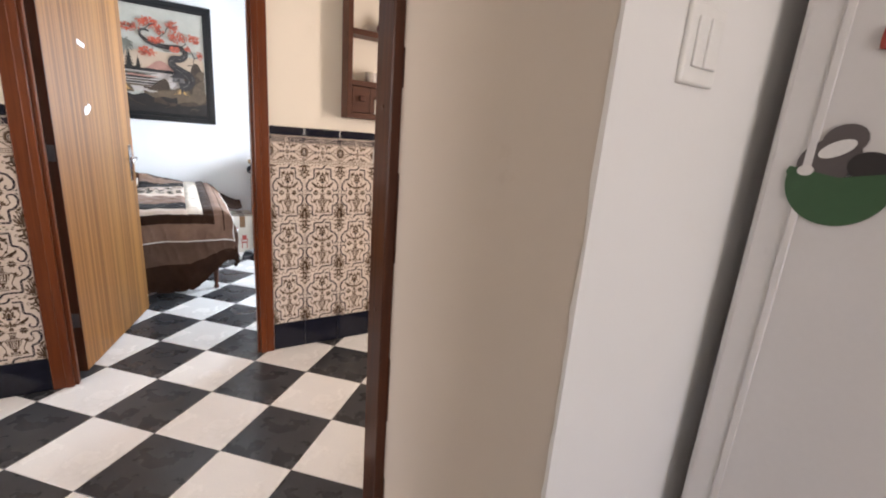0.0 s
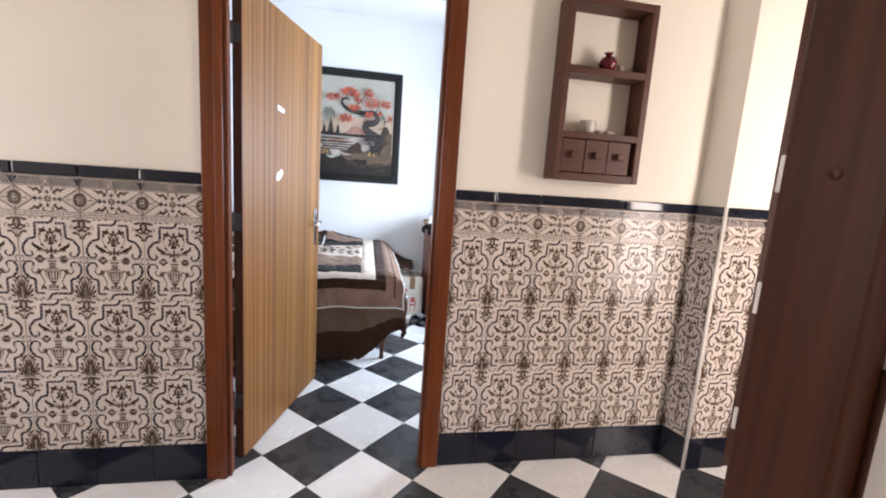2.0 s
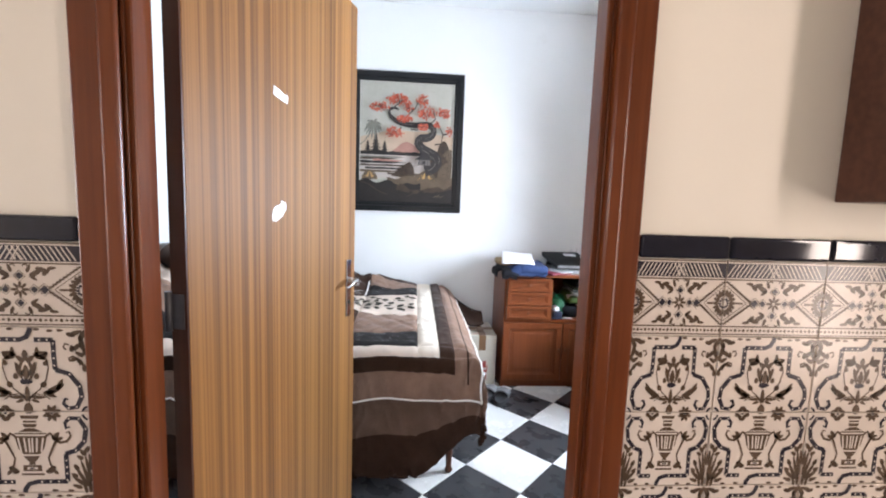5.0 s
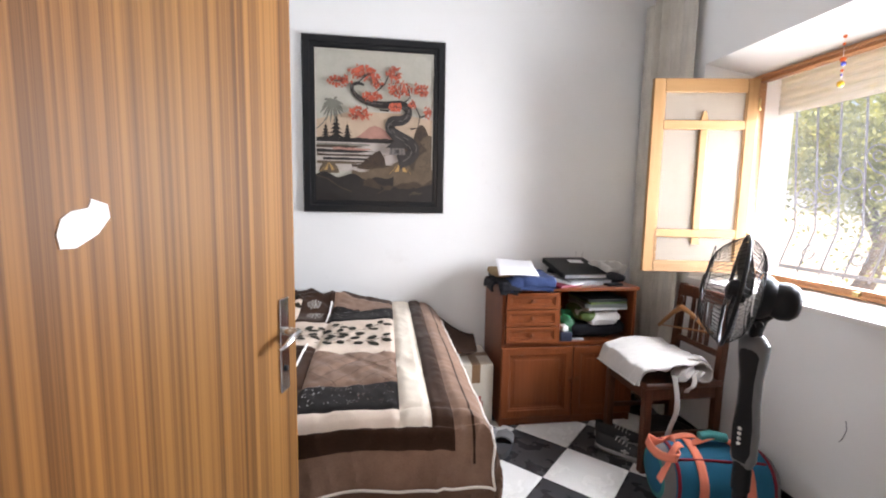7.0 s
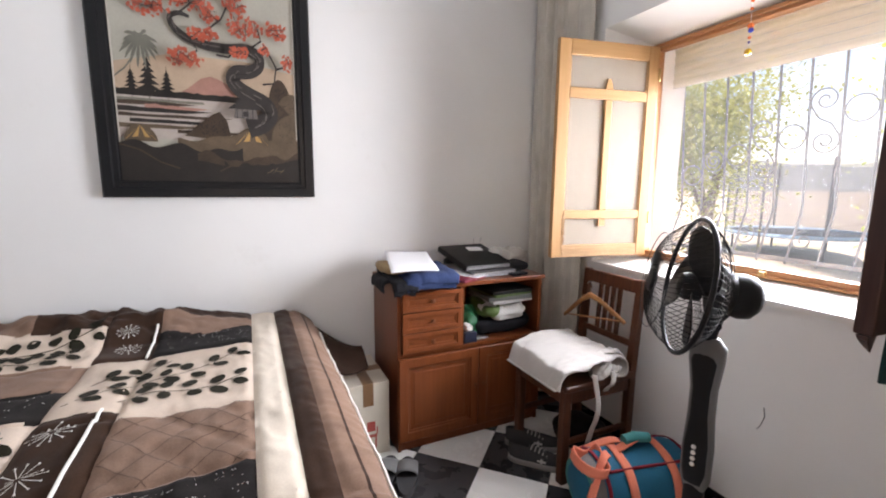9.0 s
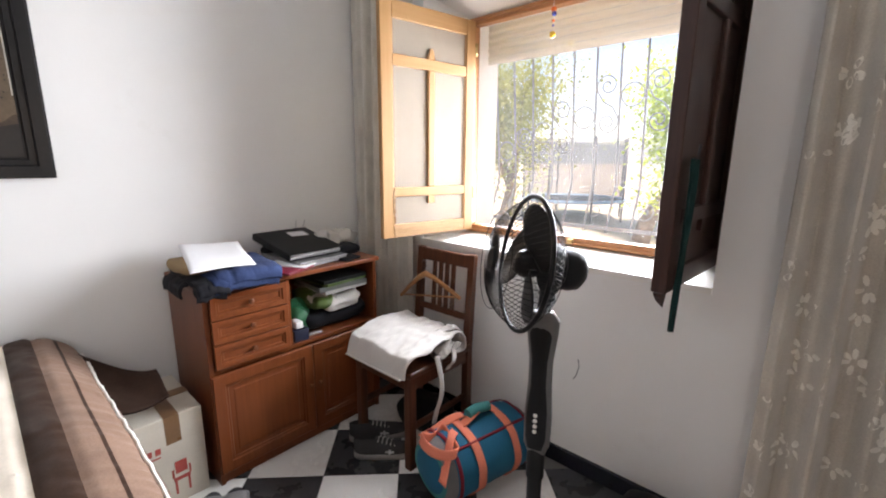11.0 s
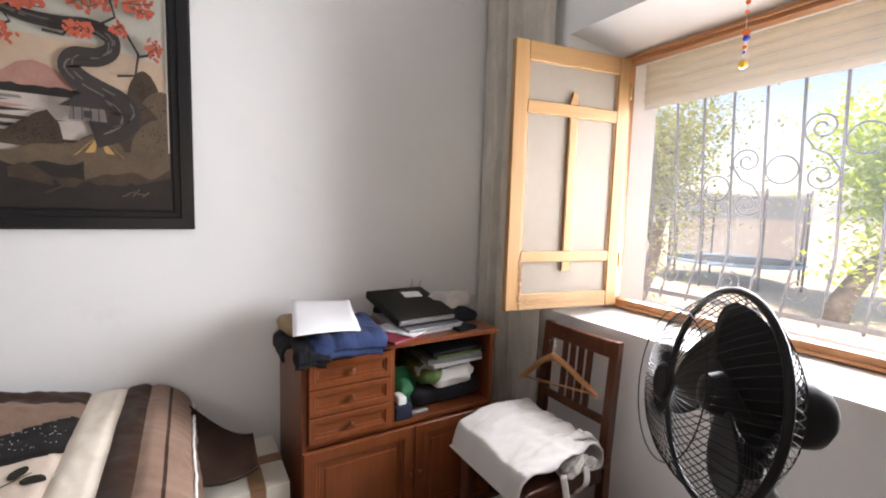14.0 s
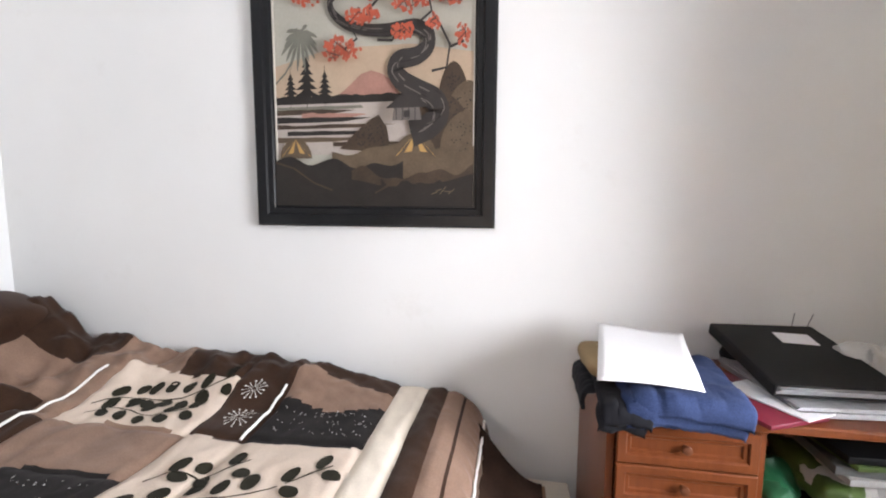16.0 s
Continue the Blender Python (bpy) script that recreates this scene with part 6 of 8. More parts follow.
# the crooked trunk, its branches, the hut
trunk = [(0.70, 0.27), (0.80, 0.30), (0.845, 0.345), (0.82, 0.395), (0.74, 0.425), (0.66, 0.46), (0.615, 0.505), (0.64, 0.545), (0.73, 0.548), (0.785, 0.58), (0.79, 0.63), (0.72, 0.662), (0.60, 0.648), (0.49, 0.652), (0.385, 0.675), (0.315, 0.72), (0.30, 0.77), (0.36, 0.79), (0.42, 0.77)]
smoothed = []
for a, b in zip(trunk, trunk[1:]):
    smoothed += [(a[0] + (b[0] - a[0]) * q / 5, a[1] + (b[1] - a[1]) * q / 5) for q in range(5)]
for _ in range(4):
    smoothed = [smoothed[0]] + [((p[0] + 2 * q[0] + r[0]) / 4, (p[1] + 2 * q[1] + r[1]) / 4) for p, q, r in zip(smoothed, smoothed[1:], smoothed[2:])] + [smoothed[-1]]
m_ = len(smoothed)
line(smoothed, [0.088 * (1 - i / m_) ** 0.8 + 0.012 for i in range(m_)], 3)
for k in range(70):
    i = rnd.randrange(2, m_ - 8)
    off = rnd.uniform(-0.42, 0.42) * 0.088 * (1 - i / m_) ** 0.8
    line([(p[0] + off, p[1] + 0.6 * off) for p in smoothed[i:i + rnd.choice((3, 4, 6))]], 0.0042, rnd.choice((12, 12, 4)))
for pts in ([(0.66, 0.71), (0.61, 0.655), (0.54, 0.66)], [(0.80, 0.54), (0.87, 0.55), (0.885, 0.63), (0.84, 0.70)], [(0.46, 0.70), (0.50, 0.77), (0.58, 0.83), (0.62, 0.90)], [(0.40, 0.72), (0.44, 0.67), (0.34, 0.61)], [(0.34, 0.82), (0.42, 0.88), (0.38, 0.93)], [(0.72, 0.70), (0.80, 0.75), (0.78, 0.82)], [(0.88, 0.62), (0.95, 0.64)], [(0.56, 0.82), (0.48, 0.87)]):
    line([(x, z - 0.045) for x, z in pts], 0.010, 3)
for cx, cz, rx, rz, n in ((0.40, 0.90, 0.13, 0.045, 46), (0.20, 0.84, 0.10, 0.04, 34), (0.52, 0.84, 0.05, 0.05, 22), (0.66, 0.90, 0.07, 0.05, 30), (0.70, 0.80, 0.09, 0.06, 40), (0.88, 0.80, 0.08, 0.04, 30), (0.48, 0.745, 0.09, 0.030, 34), (0.37, 0.625, 0.10, 0.040, 40), (0.67, 0.675, 0.06, 0.03, 22), (0.95, 0.65, 0.03, 0.04, 14), (0.82, 0.70, 0.03, 0.035, 14)):
    cz -= 0.045
    for k in range(int(n * 1.9)):
        a, r = rnd.uniform(0, 6.28), math.sqrt(rnd.random()) * rnd.uniform(0.7, 1.15)
        qx, qz = min(0.985, cx + rx * r * math.cos(a)), cz + rz * r * math.sin(a)
        shape(oval(qx, qz, min(rnd.uniform(0.007, 0.015), 0.99 - qx + 0.001), rnd.uniform(0.005, 0.009), rnd.uniform(0, 3.1), 7, 0.3), 2)
    for k in range(5):
        line([(cx + rx * rnd.uniform(-0.8, 0.8), cz + rz * rnd.uniform(-0.8, 0.8)), (cx + rx * rnd.uniform(-0.9, 0.9), cz + rz * rnd.uniform(-0.9, 0.9))], 0.0035, 3)
shape([(0.62, 0.315), (0.76, 0.315), (0.75, 0.365), (0.63, 0.365)], 12)
shape([(0.59, 0.36), (0.79, 0.36), (0.74, 0.405), (0.66, 0.405)], 3)
for x in (0.64, 0.67, 0.70, 0.73):
    line([(x, 0.315), (x, 0.36)], 0.004, 3)
shape([(0.675, 0.325), (0.705, 0.325), (0.705, 0.35), (0.675, 0.35)], 3)
for f in bm.faces:
    f.normal_update()
    if f.normal.y > 0:
        f.normal_flip()
part("canvas", bm, art, pic, "painted canvas in brown, peach and red")

# ---- bedroom: standing fan ----
fan = thing("pedestal_fan", pose(1.586, 3.732, 0, 0, 0, 141.0), "black pedestal fan with grey column trim, switched off", "fan")
# local x is the way the fan faces
bm = bmesh.new()
lathe(bm, [(0.175, 0.0), (0.178, 0.012), (0.165, 0.024), (0.06, 0.042), (0.035, 0.060), (0.030, 0.075)], 32)
part("base", bm, black_plastic, fan, "", True)
bm = bmesh.new()
lathe(bm, [(0.022, 0.06), (0.022, 0.44)], 16)
lathe(bm, [(0.027, 0.36), (0.027, 0.45), (0.024, 0.46)], 16)
part("pole", bm, black_plastic, fan, "", True)


def column(bm, prof, mi=0):
    """An upright body of rounded sections: (height, half depth, half width, lean)."""
    rings = []
    for z, a, b, o in prof:
        rings.append([bm.verts.new((o + a * math.copysign(abs(math.cos(t)) ** 0.8, math.cos(t)), b * math.copysign(abs(math.sin(t)) ** 0.8, math.sin(t)), z)) for t in [2 * math.pi * k / 20 for k in range(20)]])
    for p, q in zip(rings, rings[1:]):
        for k in range(20):
            bm.faces.new((p[k], p[(k + 1) % 20], q[(k + 1) % 20], q[k])).smooth = True
    bm.faces.new(rings[0][::-1])
    bm.faces.new(rings[-1])
    bmesh.ops.rotate(bm, matrix=Matrix.Rotation(radians(52), 3, "Z"), verts=bm.verts)


bm = bmesh.new()
column(bm, ((0.44, 0.020, 0.026, 0), (0.47, 0.027, 0.038, 0), (0.56, 0.026, 0.040, 0), (0.66, 0.022, 0.034, 0), (0.74, 0.023, 0.034, 0), (0.82, 0.028, 0.044, 0), (0.86, 0.026, 0.046, 0), (0.885, 0.016, 0.026, 0)))
part("column", bm, grey_plastic, fan, "grey plastic column housing", True)
bm = bmesh.new()
column(bm, ((0.465, 0.012, 0.024, 0.017), (0.50, 0.014, 0.031, 0.017), (0.58, 0.013, 0.031, 0.016), (0.66, 0.012, 0.024, 0.013), (0.74, 0.012, 0.024, 0.014), (0.82, 0.013, 0.033, 0.018), (0.845, 0.008, 0.026, 0.018)))
panel = part("control_panel", bm, black_plastic, fan, "glossy black control panel", True)
for k in range(4):
    bm = bmesh.new()
    lathe(bm, [(0.006, 0), (0.006, 0.004), (0.004, 0.006)], 10, 0, Matrix.Rotation(radians(52), 4, "Z") @ Matrix.Translation((0.029, 0, 0.525 + 0.017 * k)) @ Euler((0, radians(90), 0)).to_matrix().to_4x4())
    part("button", bm, white_plastic, panel, "round pale button")
bm = bmesh.new()
tube(bm, [(0, 0, 0.87), (0, 0, 0.90), (-0.01, 0, 0.94), (-0.03, 0, 0.97)], [0.018, 0.020, 0.020, 0.024], 12)
lathe(bm, [(0.010, -0.035), (0.012, -0.02), (0.012, 0.02), (0.010, 0.035)], 10, 0, Matrix.Translation((-0.005, 0, 0.925)) @ Euler((radians(90), 0, 0)).to_matrix().to_4x4())
part("neck", bm, black_plastic, fan, "", True)
head = Matrix.Translation((0.0, 0, 1.012)) @ Euler((0, radians(-9), 0)).to_matrix().to_4x4()
ax = head @ Euler((0, radians(90), 0)).to_matrix().to_4x4()
bm = bmesh.new()
lathe(bm, [(0.012, -0.106), (0.040, -0.102), (0.056, -0.086), (0.060, -0.062), (0.056, -0.035), (0.070, -0.015), (0.072, 0.0)], 24, 0, ax)
part("motor_housing", bm, black_plastic, fan, "", True)
GR, GZ = 0.181, 0.068
bm = bmesh.new()
tube(bm, [ax @ Vector((GR * math.cos(2 * math.pi * k / 56), GR * math.sin(2 * math.pi * k / 56), GZ)) for k in range(56)], 0.0066, 8, closed=True)
part("guard_ring", bm, black_plastic, fan)
for nm, zc, depth_, r0 in (("rear_guard", 0.005, -1, 0.070), ("front_guard", 0.155, 1, 0.030)):
    bm = bmesh.new()
    for k in range(64):
        a = 2 * math.pi * k / 64
        pts = []
        for i in range(7):
            q = i / 6
            r = r0 + (GR - r0) * q
            z = zc + (GZ - zc) * (q ** 3.2)
            pts.append(ax @ Vector((r * math.cos(a + 0.25 * q), r * math.sin(a + 0.25 * q), z)))
        tube(bm, pts, 0.0010, 4, caps=False)
    tube(bm, [ax @ Vector((0.13 * math.cos(2 * math.pi * k / 40), 0.13 * math.sin(2 * math.pi * k / 40), zc + (GZ - zc) * (0.45 ** 3.2))) for k in range(40)], 0.0013, 5, closed=True)
    if nm == "front_guard":
        lathe(bm, [(0.034, 0.150), (0.034, 0.158), (0.026, 0.162)], 20, 0, ax)
    tagged(part(nm, bm, black_plastic, fan, "thin black wire guard"), kind="stuff")
bm = bmesh.new()
lathe(bm, [(0.036, 0.035), (0.038, 0.070), (0.030, 0.085), (0.010, 0.092)], 20, 0, ax)
part("hub", bm, black_plastic, fan, "", True)
for k in range(3):
    bm = bmesh.new()
    rot = ax @ Matrix.Rotation(2 * math.pi * k / 3 + 2.5, 4, "Z")

    def blade(u, v):
        r = 0.030 + 0.132 * u
        half = (0.030 + 0.062 * math.sin(math.pi * min(1, 0.12 + 0.75 * u))) * math.sqrt(max(0.0, 1 - max(0, (u - 0.72) / 0.28) ** 2) + 0.0004)
        y = (v - 0.5) * 2 * half + 0.02 * u
        return rot @ Vector((r, y, 0.055 + 0.30 * y - 0.10 * y * u))
    sheet(bm, blade, 16, 10)
    thick(part("blade", bm, black_plastic, fan, "", True), 0.0025, 0)

# ---- bedroom: chair with a folded garment and a hanger ----
chair = thing("dining_chair", (1.845, 4.510, 0), "dark-stained wooden dining chair with a slatted back", "chair")
for y in (-0.175, 0.150):
    bm = bmesh.new()
    box(bm, -0.205, -0.168, y, y + 0.038, 0, 0.43, 0.004, 2)
    part("front_leg", bm, chair_wood, chair)
    bm = bmesh.new()
    a = [(0.165, y, 0), (0.200, y, 0), (0.200, y + 0.034, 0), (0.165, y + 0.034, 0)]
    b = [(0.165, y, 0.44), (0.200, y, 0.44), (0.200, y + 0.034, 0.44), (0.165, y + 0.034, 0.44)]
    c = [(0.200, y, 0.872), (0.226, y, 0.872), (0.226, y + 0.034, 0.872), (0.200, y + 0.034, 0.872)]
    wedge(bm, a, b)
    wedge(bm, b, c)
    bmesh.ops.remove_doubles(bm, verts=bm.verts, dist=0.0005)
    bmesh.ops.recalc_face_normals(bm, faces=bm.faces)
    part("back_post", bm, chair_wood, chair)
part("seat", block(-0.215, 0.185, -0.190, 0.200, 0.43, 0.458, 0.008, 3), chair_wood, chair)
for b6 in ((-0.200, -0.180, -0.135, 0.148, 0.365, 0.43), (-0.165, 0.165, -0.168, -0.150, 0.365, 0.43), (-0.165, 0.165, 0.160, 0.178, 0.365, 0.43), (-0.165, 0.165, -0.165, -0.148, 0.175, 0.200), (-0.165, 0.165, 0.160, 0.176, 0.175, 0.200)):
    part("stretcher", block(*b6, 0.003, 2), chair_wood, chair)
tilt = Matrix.Translation((0.180, 0, 0.44)) @ Euler((0, radians(3.6), 0)).to_matrix().to_4x4()
for nm, b6 in (("top_rail", (-0.008, 0.014, -0.145, 0.152, 0.370, 0.430)), ("lower_rail", (-0.006, 0.012, -0.145, 0.152, 0.12, 0.150)), ("slat", (-0.003, 0.008, -0.062, -0.038, 0.150, 0.370)), ("slat", (-0.003, 0.008, -0.022, 0.002, 0.150, 0.370)), ("slat", (-0.003, 0.008, 0.018, 0.042, 0.150, 0.370)), ("slat", (-0.003, 0.008, 0.058, 0.082, 0.150, 0.370))):
    bm = bmesh.new()
    box(bm, *b6, 0.003, 2, 0, tilt)
    part(nm, bm, chair_wood, chair)

garment = cloth("off_white_cotton", (0.50, 0.475, 0.45), None, 0.9, 220, 0.06)
gar = thing("folded_garment", (1.785, 4.475, 0.459), "off-white folded cotton garment lying on the chair seat", "clothing")


def folded(u, v, lift, front, drop, y0, y1, seed):
    """A cloth rolled up at its back end, laid flat forwards and dropping over the seat's front edge."""
    y = y0 + (y1 - y0) * v
    end = max(0.0, 1 - v * 3.2)
    w = noise.noise(Vector((u * 5, v * 9, seed))) + 0.55 * noise.noise(Vector((u * 14, v * 22, seed + 4)))
    if u < 0.45:
        k = u / 0.45
        a = radians(-250 + 340 * k)
        r = (0.016 + (0.034 + lift * 0.3) * k) * (1 + 0.14 * w + 0.10 * end)
        x, z = 0.105 + r * 1.35 * math.cos(a), 0.052 + r * math.sin(a)
    else:
        k = (u - 0.45) / 0.55
        x = 0.105 - (0.105 + front) * k
        z = 0.102 + lift * 0.3 - (0.062 - lift) * k ** 0.9 + 0.034 * math.sin(math.pi * k) * (0.5 + 0.7 * v)
        over = max(0.0, k - 0.80) / 0.20
        z -= drop * over ** 1.3 * (0.75 + 0.5 * abs(math.sin(3.2 * v + seed)))
        x += 0.030 * over * over
    z += 0.0120 * w * (0.8 + 0.9 * end)
    y += 0.016 * w * (end + 0.25) - 0.020 * end * math.sin(9 * u + seed)
    if x > -0.235:
        z = max(z, 0.004 + lift * 0.4)
    return Vector((x, y, z))


for nm, args in (("outer_fold", (0.014, 0.262, 0.100, -0.185, 0.175, 1.3)), ("inner_fold", (0.0, 0.240, 0.050, -0.165, 0.155, 6.1))):
    bm = bmesh.new()
    sheet(bm, lambda u, v: folded(u, v, *args), 120, 44)
    thick(part(nm, bm, garment, gar, "", True), 0.006, 0)
bm = bmesh.new()


def bundle(u, v):
    """The gathered near end, pushed together in loose folds."""
    a = 2 * math.pi * u
    f = 1 + 0.20 * math.sin(5 * a + 6 * v) * (0.3 + v) + 0.12 * noise.noise(Vector((math.cos(a) * 3, math.sin(a) * 3, v * 6)))
    r = (0.046 * math.sin(math.pi * (0.12 + 0.80 * v)) ** 0.6) * f
    return Vector((0.02 + 0.10 * (v - 0.4) + 0.3 * r * math.cos(a), -0.150 + r * math.cos(a), max(0.003, 0.040 + 0.022 * v + r * 0.85 * math.sin(a))))


sheet(bm, bundle, 60, 34, 0, True)
part("gathered_end", bm, garment, gar, "", True)
for sx, ln, ph in ((-0.055, 0.30, 0.0), (0.030, 0.085, 1.0)):
    bm = bmesh.new()
    sheet(bm, lambda u, v: Vector((sx + 0.022 * (u - 0.5) + 0.014 * math.sin(4 * v + ph), -0.200 - 0.018 * math.sin(math.pi * min(1, v * 1.3)) - 0.004 * u + 0.006 * math.sin(7 * v), 0.060 - ln * v)), 4, 20)
    thick(part("strap", bm, garment, gar, "hanging strap of the garment", True), 0.003)
hang = thing("clothes_hanger", pose(1.985, 4.555, 0.60, 0, -10, -90), "wooden clothes hanger leaning on the chair back", "hanger")
bm = bmesh.new()
tube(bm, [(-0.20, 0, 0.045), (-0.14, 0, 0.085), (-0.06, 0, 0.135), (0, 0, 0.160), (0.06, 0, 0.135), (0.14, 0, 0.085), (0.20, 0, 0.045)], [0.009, 0.011, 0.012, 0.016, 0.012, 0.011, 0.009], 10)
part("shoulder_bow", bm, hanger_wood, hang, "", True)
bm = bmesh.new()
tube(bm, [(-0.185, 0, 0.050), (0.185, 0, 0.050)], 0.005, 8)
part("trouser_bar", bm, hanger_wood, hang)
bm = bmesh.new()
tube(bm, [(0, 0, 0.165), (0, 0, 0.19)] + [(0.018 * math.cos(a) - 0.0, 0, 0.208 + 0.018 * math.sin(a)) for a in (-1.5, -0.9, -0.2, 0.6, 1.4, 2.2, 2.9)], 0.0020, 6)
part("hook", bm, chrome, hang)

# ---- bedroom floor: duffel bag, shoes, sandals, box, dark bag ----
bag_blue, bag_orange, bag_teal, bag_grey, bag_red = cloth("blue_nylon", (0.012, 0.115, 0.20), None, 0.6), cloth("coral_webbing", (0.75, 0.22, 0.14), None, 0.7), cloth("teal_nylon", (0.045, 0.22, 0.22), None, 0.6), cloth("grey_mesh", (0.17, 0.17, 0.17), None, 0.8, 400, 0.3), cloth("dark_red_piping", (0.20, 0.02, 0.03))
BL, BR = 0.46, 0.135
bag = thing("duffel_bag", pose(1.815, 4.125, 0, 0, 0, -12), "blue and coral sports duffel bag on the floor", "bag")


def barrel(u, v, k=1.0):
    a = 2 * math.pi * u
    x = (v - 0.5) * BL
    r = BR * k * (1 - 0.25 * abs(2 * v - 1) ** 6) * (1 + 0.05 * noise.noise(Vector((3 * v, 2 * math.cos(a), 2 * math.sin(a)))))
    return Vector((x, r * math.cos(a) * 1.08, max(0.004, BR * 0.98 + r * math.sin(a))))


bm = bmesh.new()
sheet(bm, barrel, 40, 24, lambda u, v: 2 if v < 0.10 or v > 0.92 else 0, True)
part("body", bm, [bag_blue, bag_teal, bag_grey], bag, "", True)
for v, nm in ((0.0, "end_panel"), (1.0, "end_panel")):
    bm = bmesh.new()
    rr = [barrel(k / 40, v) for k in range(40)]
    c = Vector(((v - 0.5) * (BL + 0.03), 0, BR * 0.95))
    for q0, q1, mi in ((1.0, 0.82, 0), (0.82, 0.40, 1), (0.40, 0.0, 1)):
        A, B = [p.lerp(c, 1 - q0) for p in rr], [p.lerp(c, 1 - q1) for p in rr]
        for k in range(40):
            f = bm.faces.new([bm.verts.new(p) for p in (A[k], A[(k + 1) % 40], B[(k + 1) % 40], B[k])]) if q1 else bm.faces.new([bm.verts.new(p) for p in (A[k], A[(k + 1) % 40], c)])
            f.material_index, f.smooth = mi, True
    bmesh.ops.remove_doubles(bm, verts=bm.verts, dist=0.0005)
    bmesh.ops.recalc_face_normals(bm, faces=bm.faces)
    part(nm, bm, [bag_teal, bag_blue if v == 0 else bag_grey], bag)
for v, w, mt in ((0.30, 0.034, bag_orange), (0.70, 0.034, bag_orange), (0.105, 0.012, bag_red), (0.915, 0.012, bag_red)):
    bm = bmesh.new()
    sheet(bm, lambda u, q: barrel(u, v + (q - 0.5) * w / BL, 1.022), 40, 3, 0, True)
    thick(part("webbing" if w > 0.02 else "piping", bm, mt, bag, "", True), 0.004, 1)
for s in (-1, 1):
    bm = bmesh.new()
    tube(bm, [barrel(0.25 + s * 0.10, 0.12 + 0.76 * i / 14, 1.02) for i in range(15)], 0.0055, 6)
    part("piping", bm, bag_red, bag)
bm = bmesh.new()


def handle(u, v):
    a = math.pi * u
    return Vector(((0.5 - u) * 0.20 * BL / 0.46 * 2 * 0.46, (v - 0.5) * 0.036 + 0.01 * math.sin(6 * u), BR * 1.95 + 0.035 * math.sin(a)))


sheet(bm, handle, 20, 4)
thick(part("carry_handle", bm, bag_orange, bag, "", True), 0.004)
bm = bmesh.new()
tube(bm, [(0.06, 0.0, BR * 1.95 + 0.036), (0.0, 0.004, BR * 1.95 + 0.044), (-0.05, 0.0, BR * 1.95 + 0.038)], [0.020, 0.021, 0.020], 12)
part("grip", bm, bag_teal, bag, "teal handle grip", True)
bm = bmesh.new()


def loop(u, v):
    a = 2 * math.pi * u
    return Vector((-0.205 + 0.055 * math.cos(a) + (v - 0.5) * 0.012, -0.02 + 0.075 * math.sin(a) + 0.030 * math.cos(2 * a), BR * 1.90 + 0.010 * math.sin(3 * a) + (v - 0.5) * 0.036))


sheet(bm, loop, 32, 4, 0, True)
sheet(bm, lambda u, v: Vector((-0.13 - 0.13 * u, -0.02 - 0.10 * u + (v - 0.5) * 0.040, BR * 1.98 - 0.10 * u * u + 0.014 * math.sin(6 * u))), 14, 4)
sheet(bm, lambda u, v: Vector((-0.05 - 0.17 * u, 0.03 + 0.05 * u + (v - 0.5) * 0.040, BR * 2.02 - 0.05 * u * u + 0.010 * math.sin(5 * u + 1))), 14, 4)
thick(part("shoulder_strap", bm, bag_orange, bag, "tangled coral shoulder strap", True), 0.004)

shoe_black, shoe_sole, shoe_lace = cloth("black_shoe_suede", (0.045, 0.044, 0.045)), plain("grey_shoe_sole", (0.27, 0.26, 0.25), 0.7), cloth("grey_laces", (0.50, 0.49, 0.48))


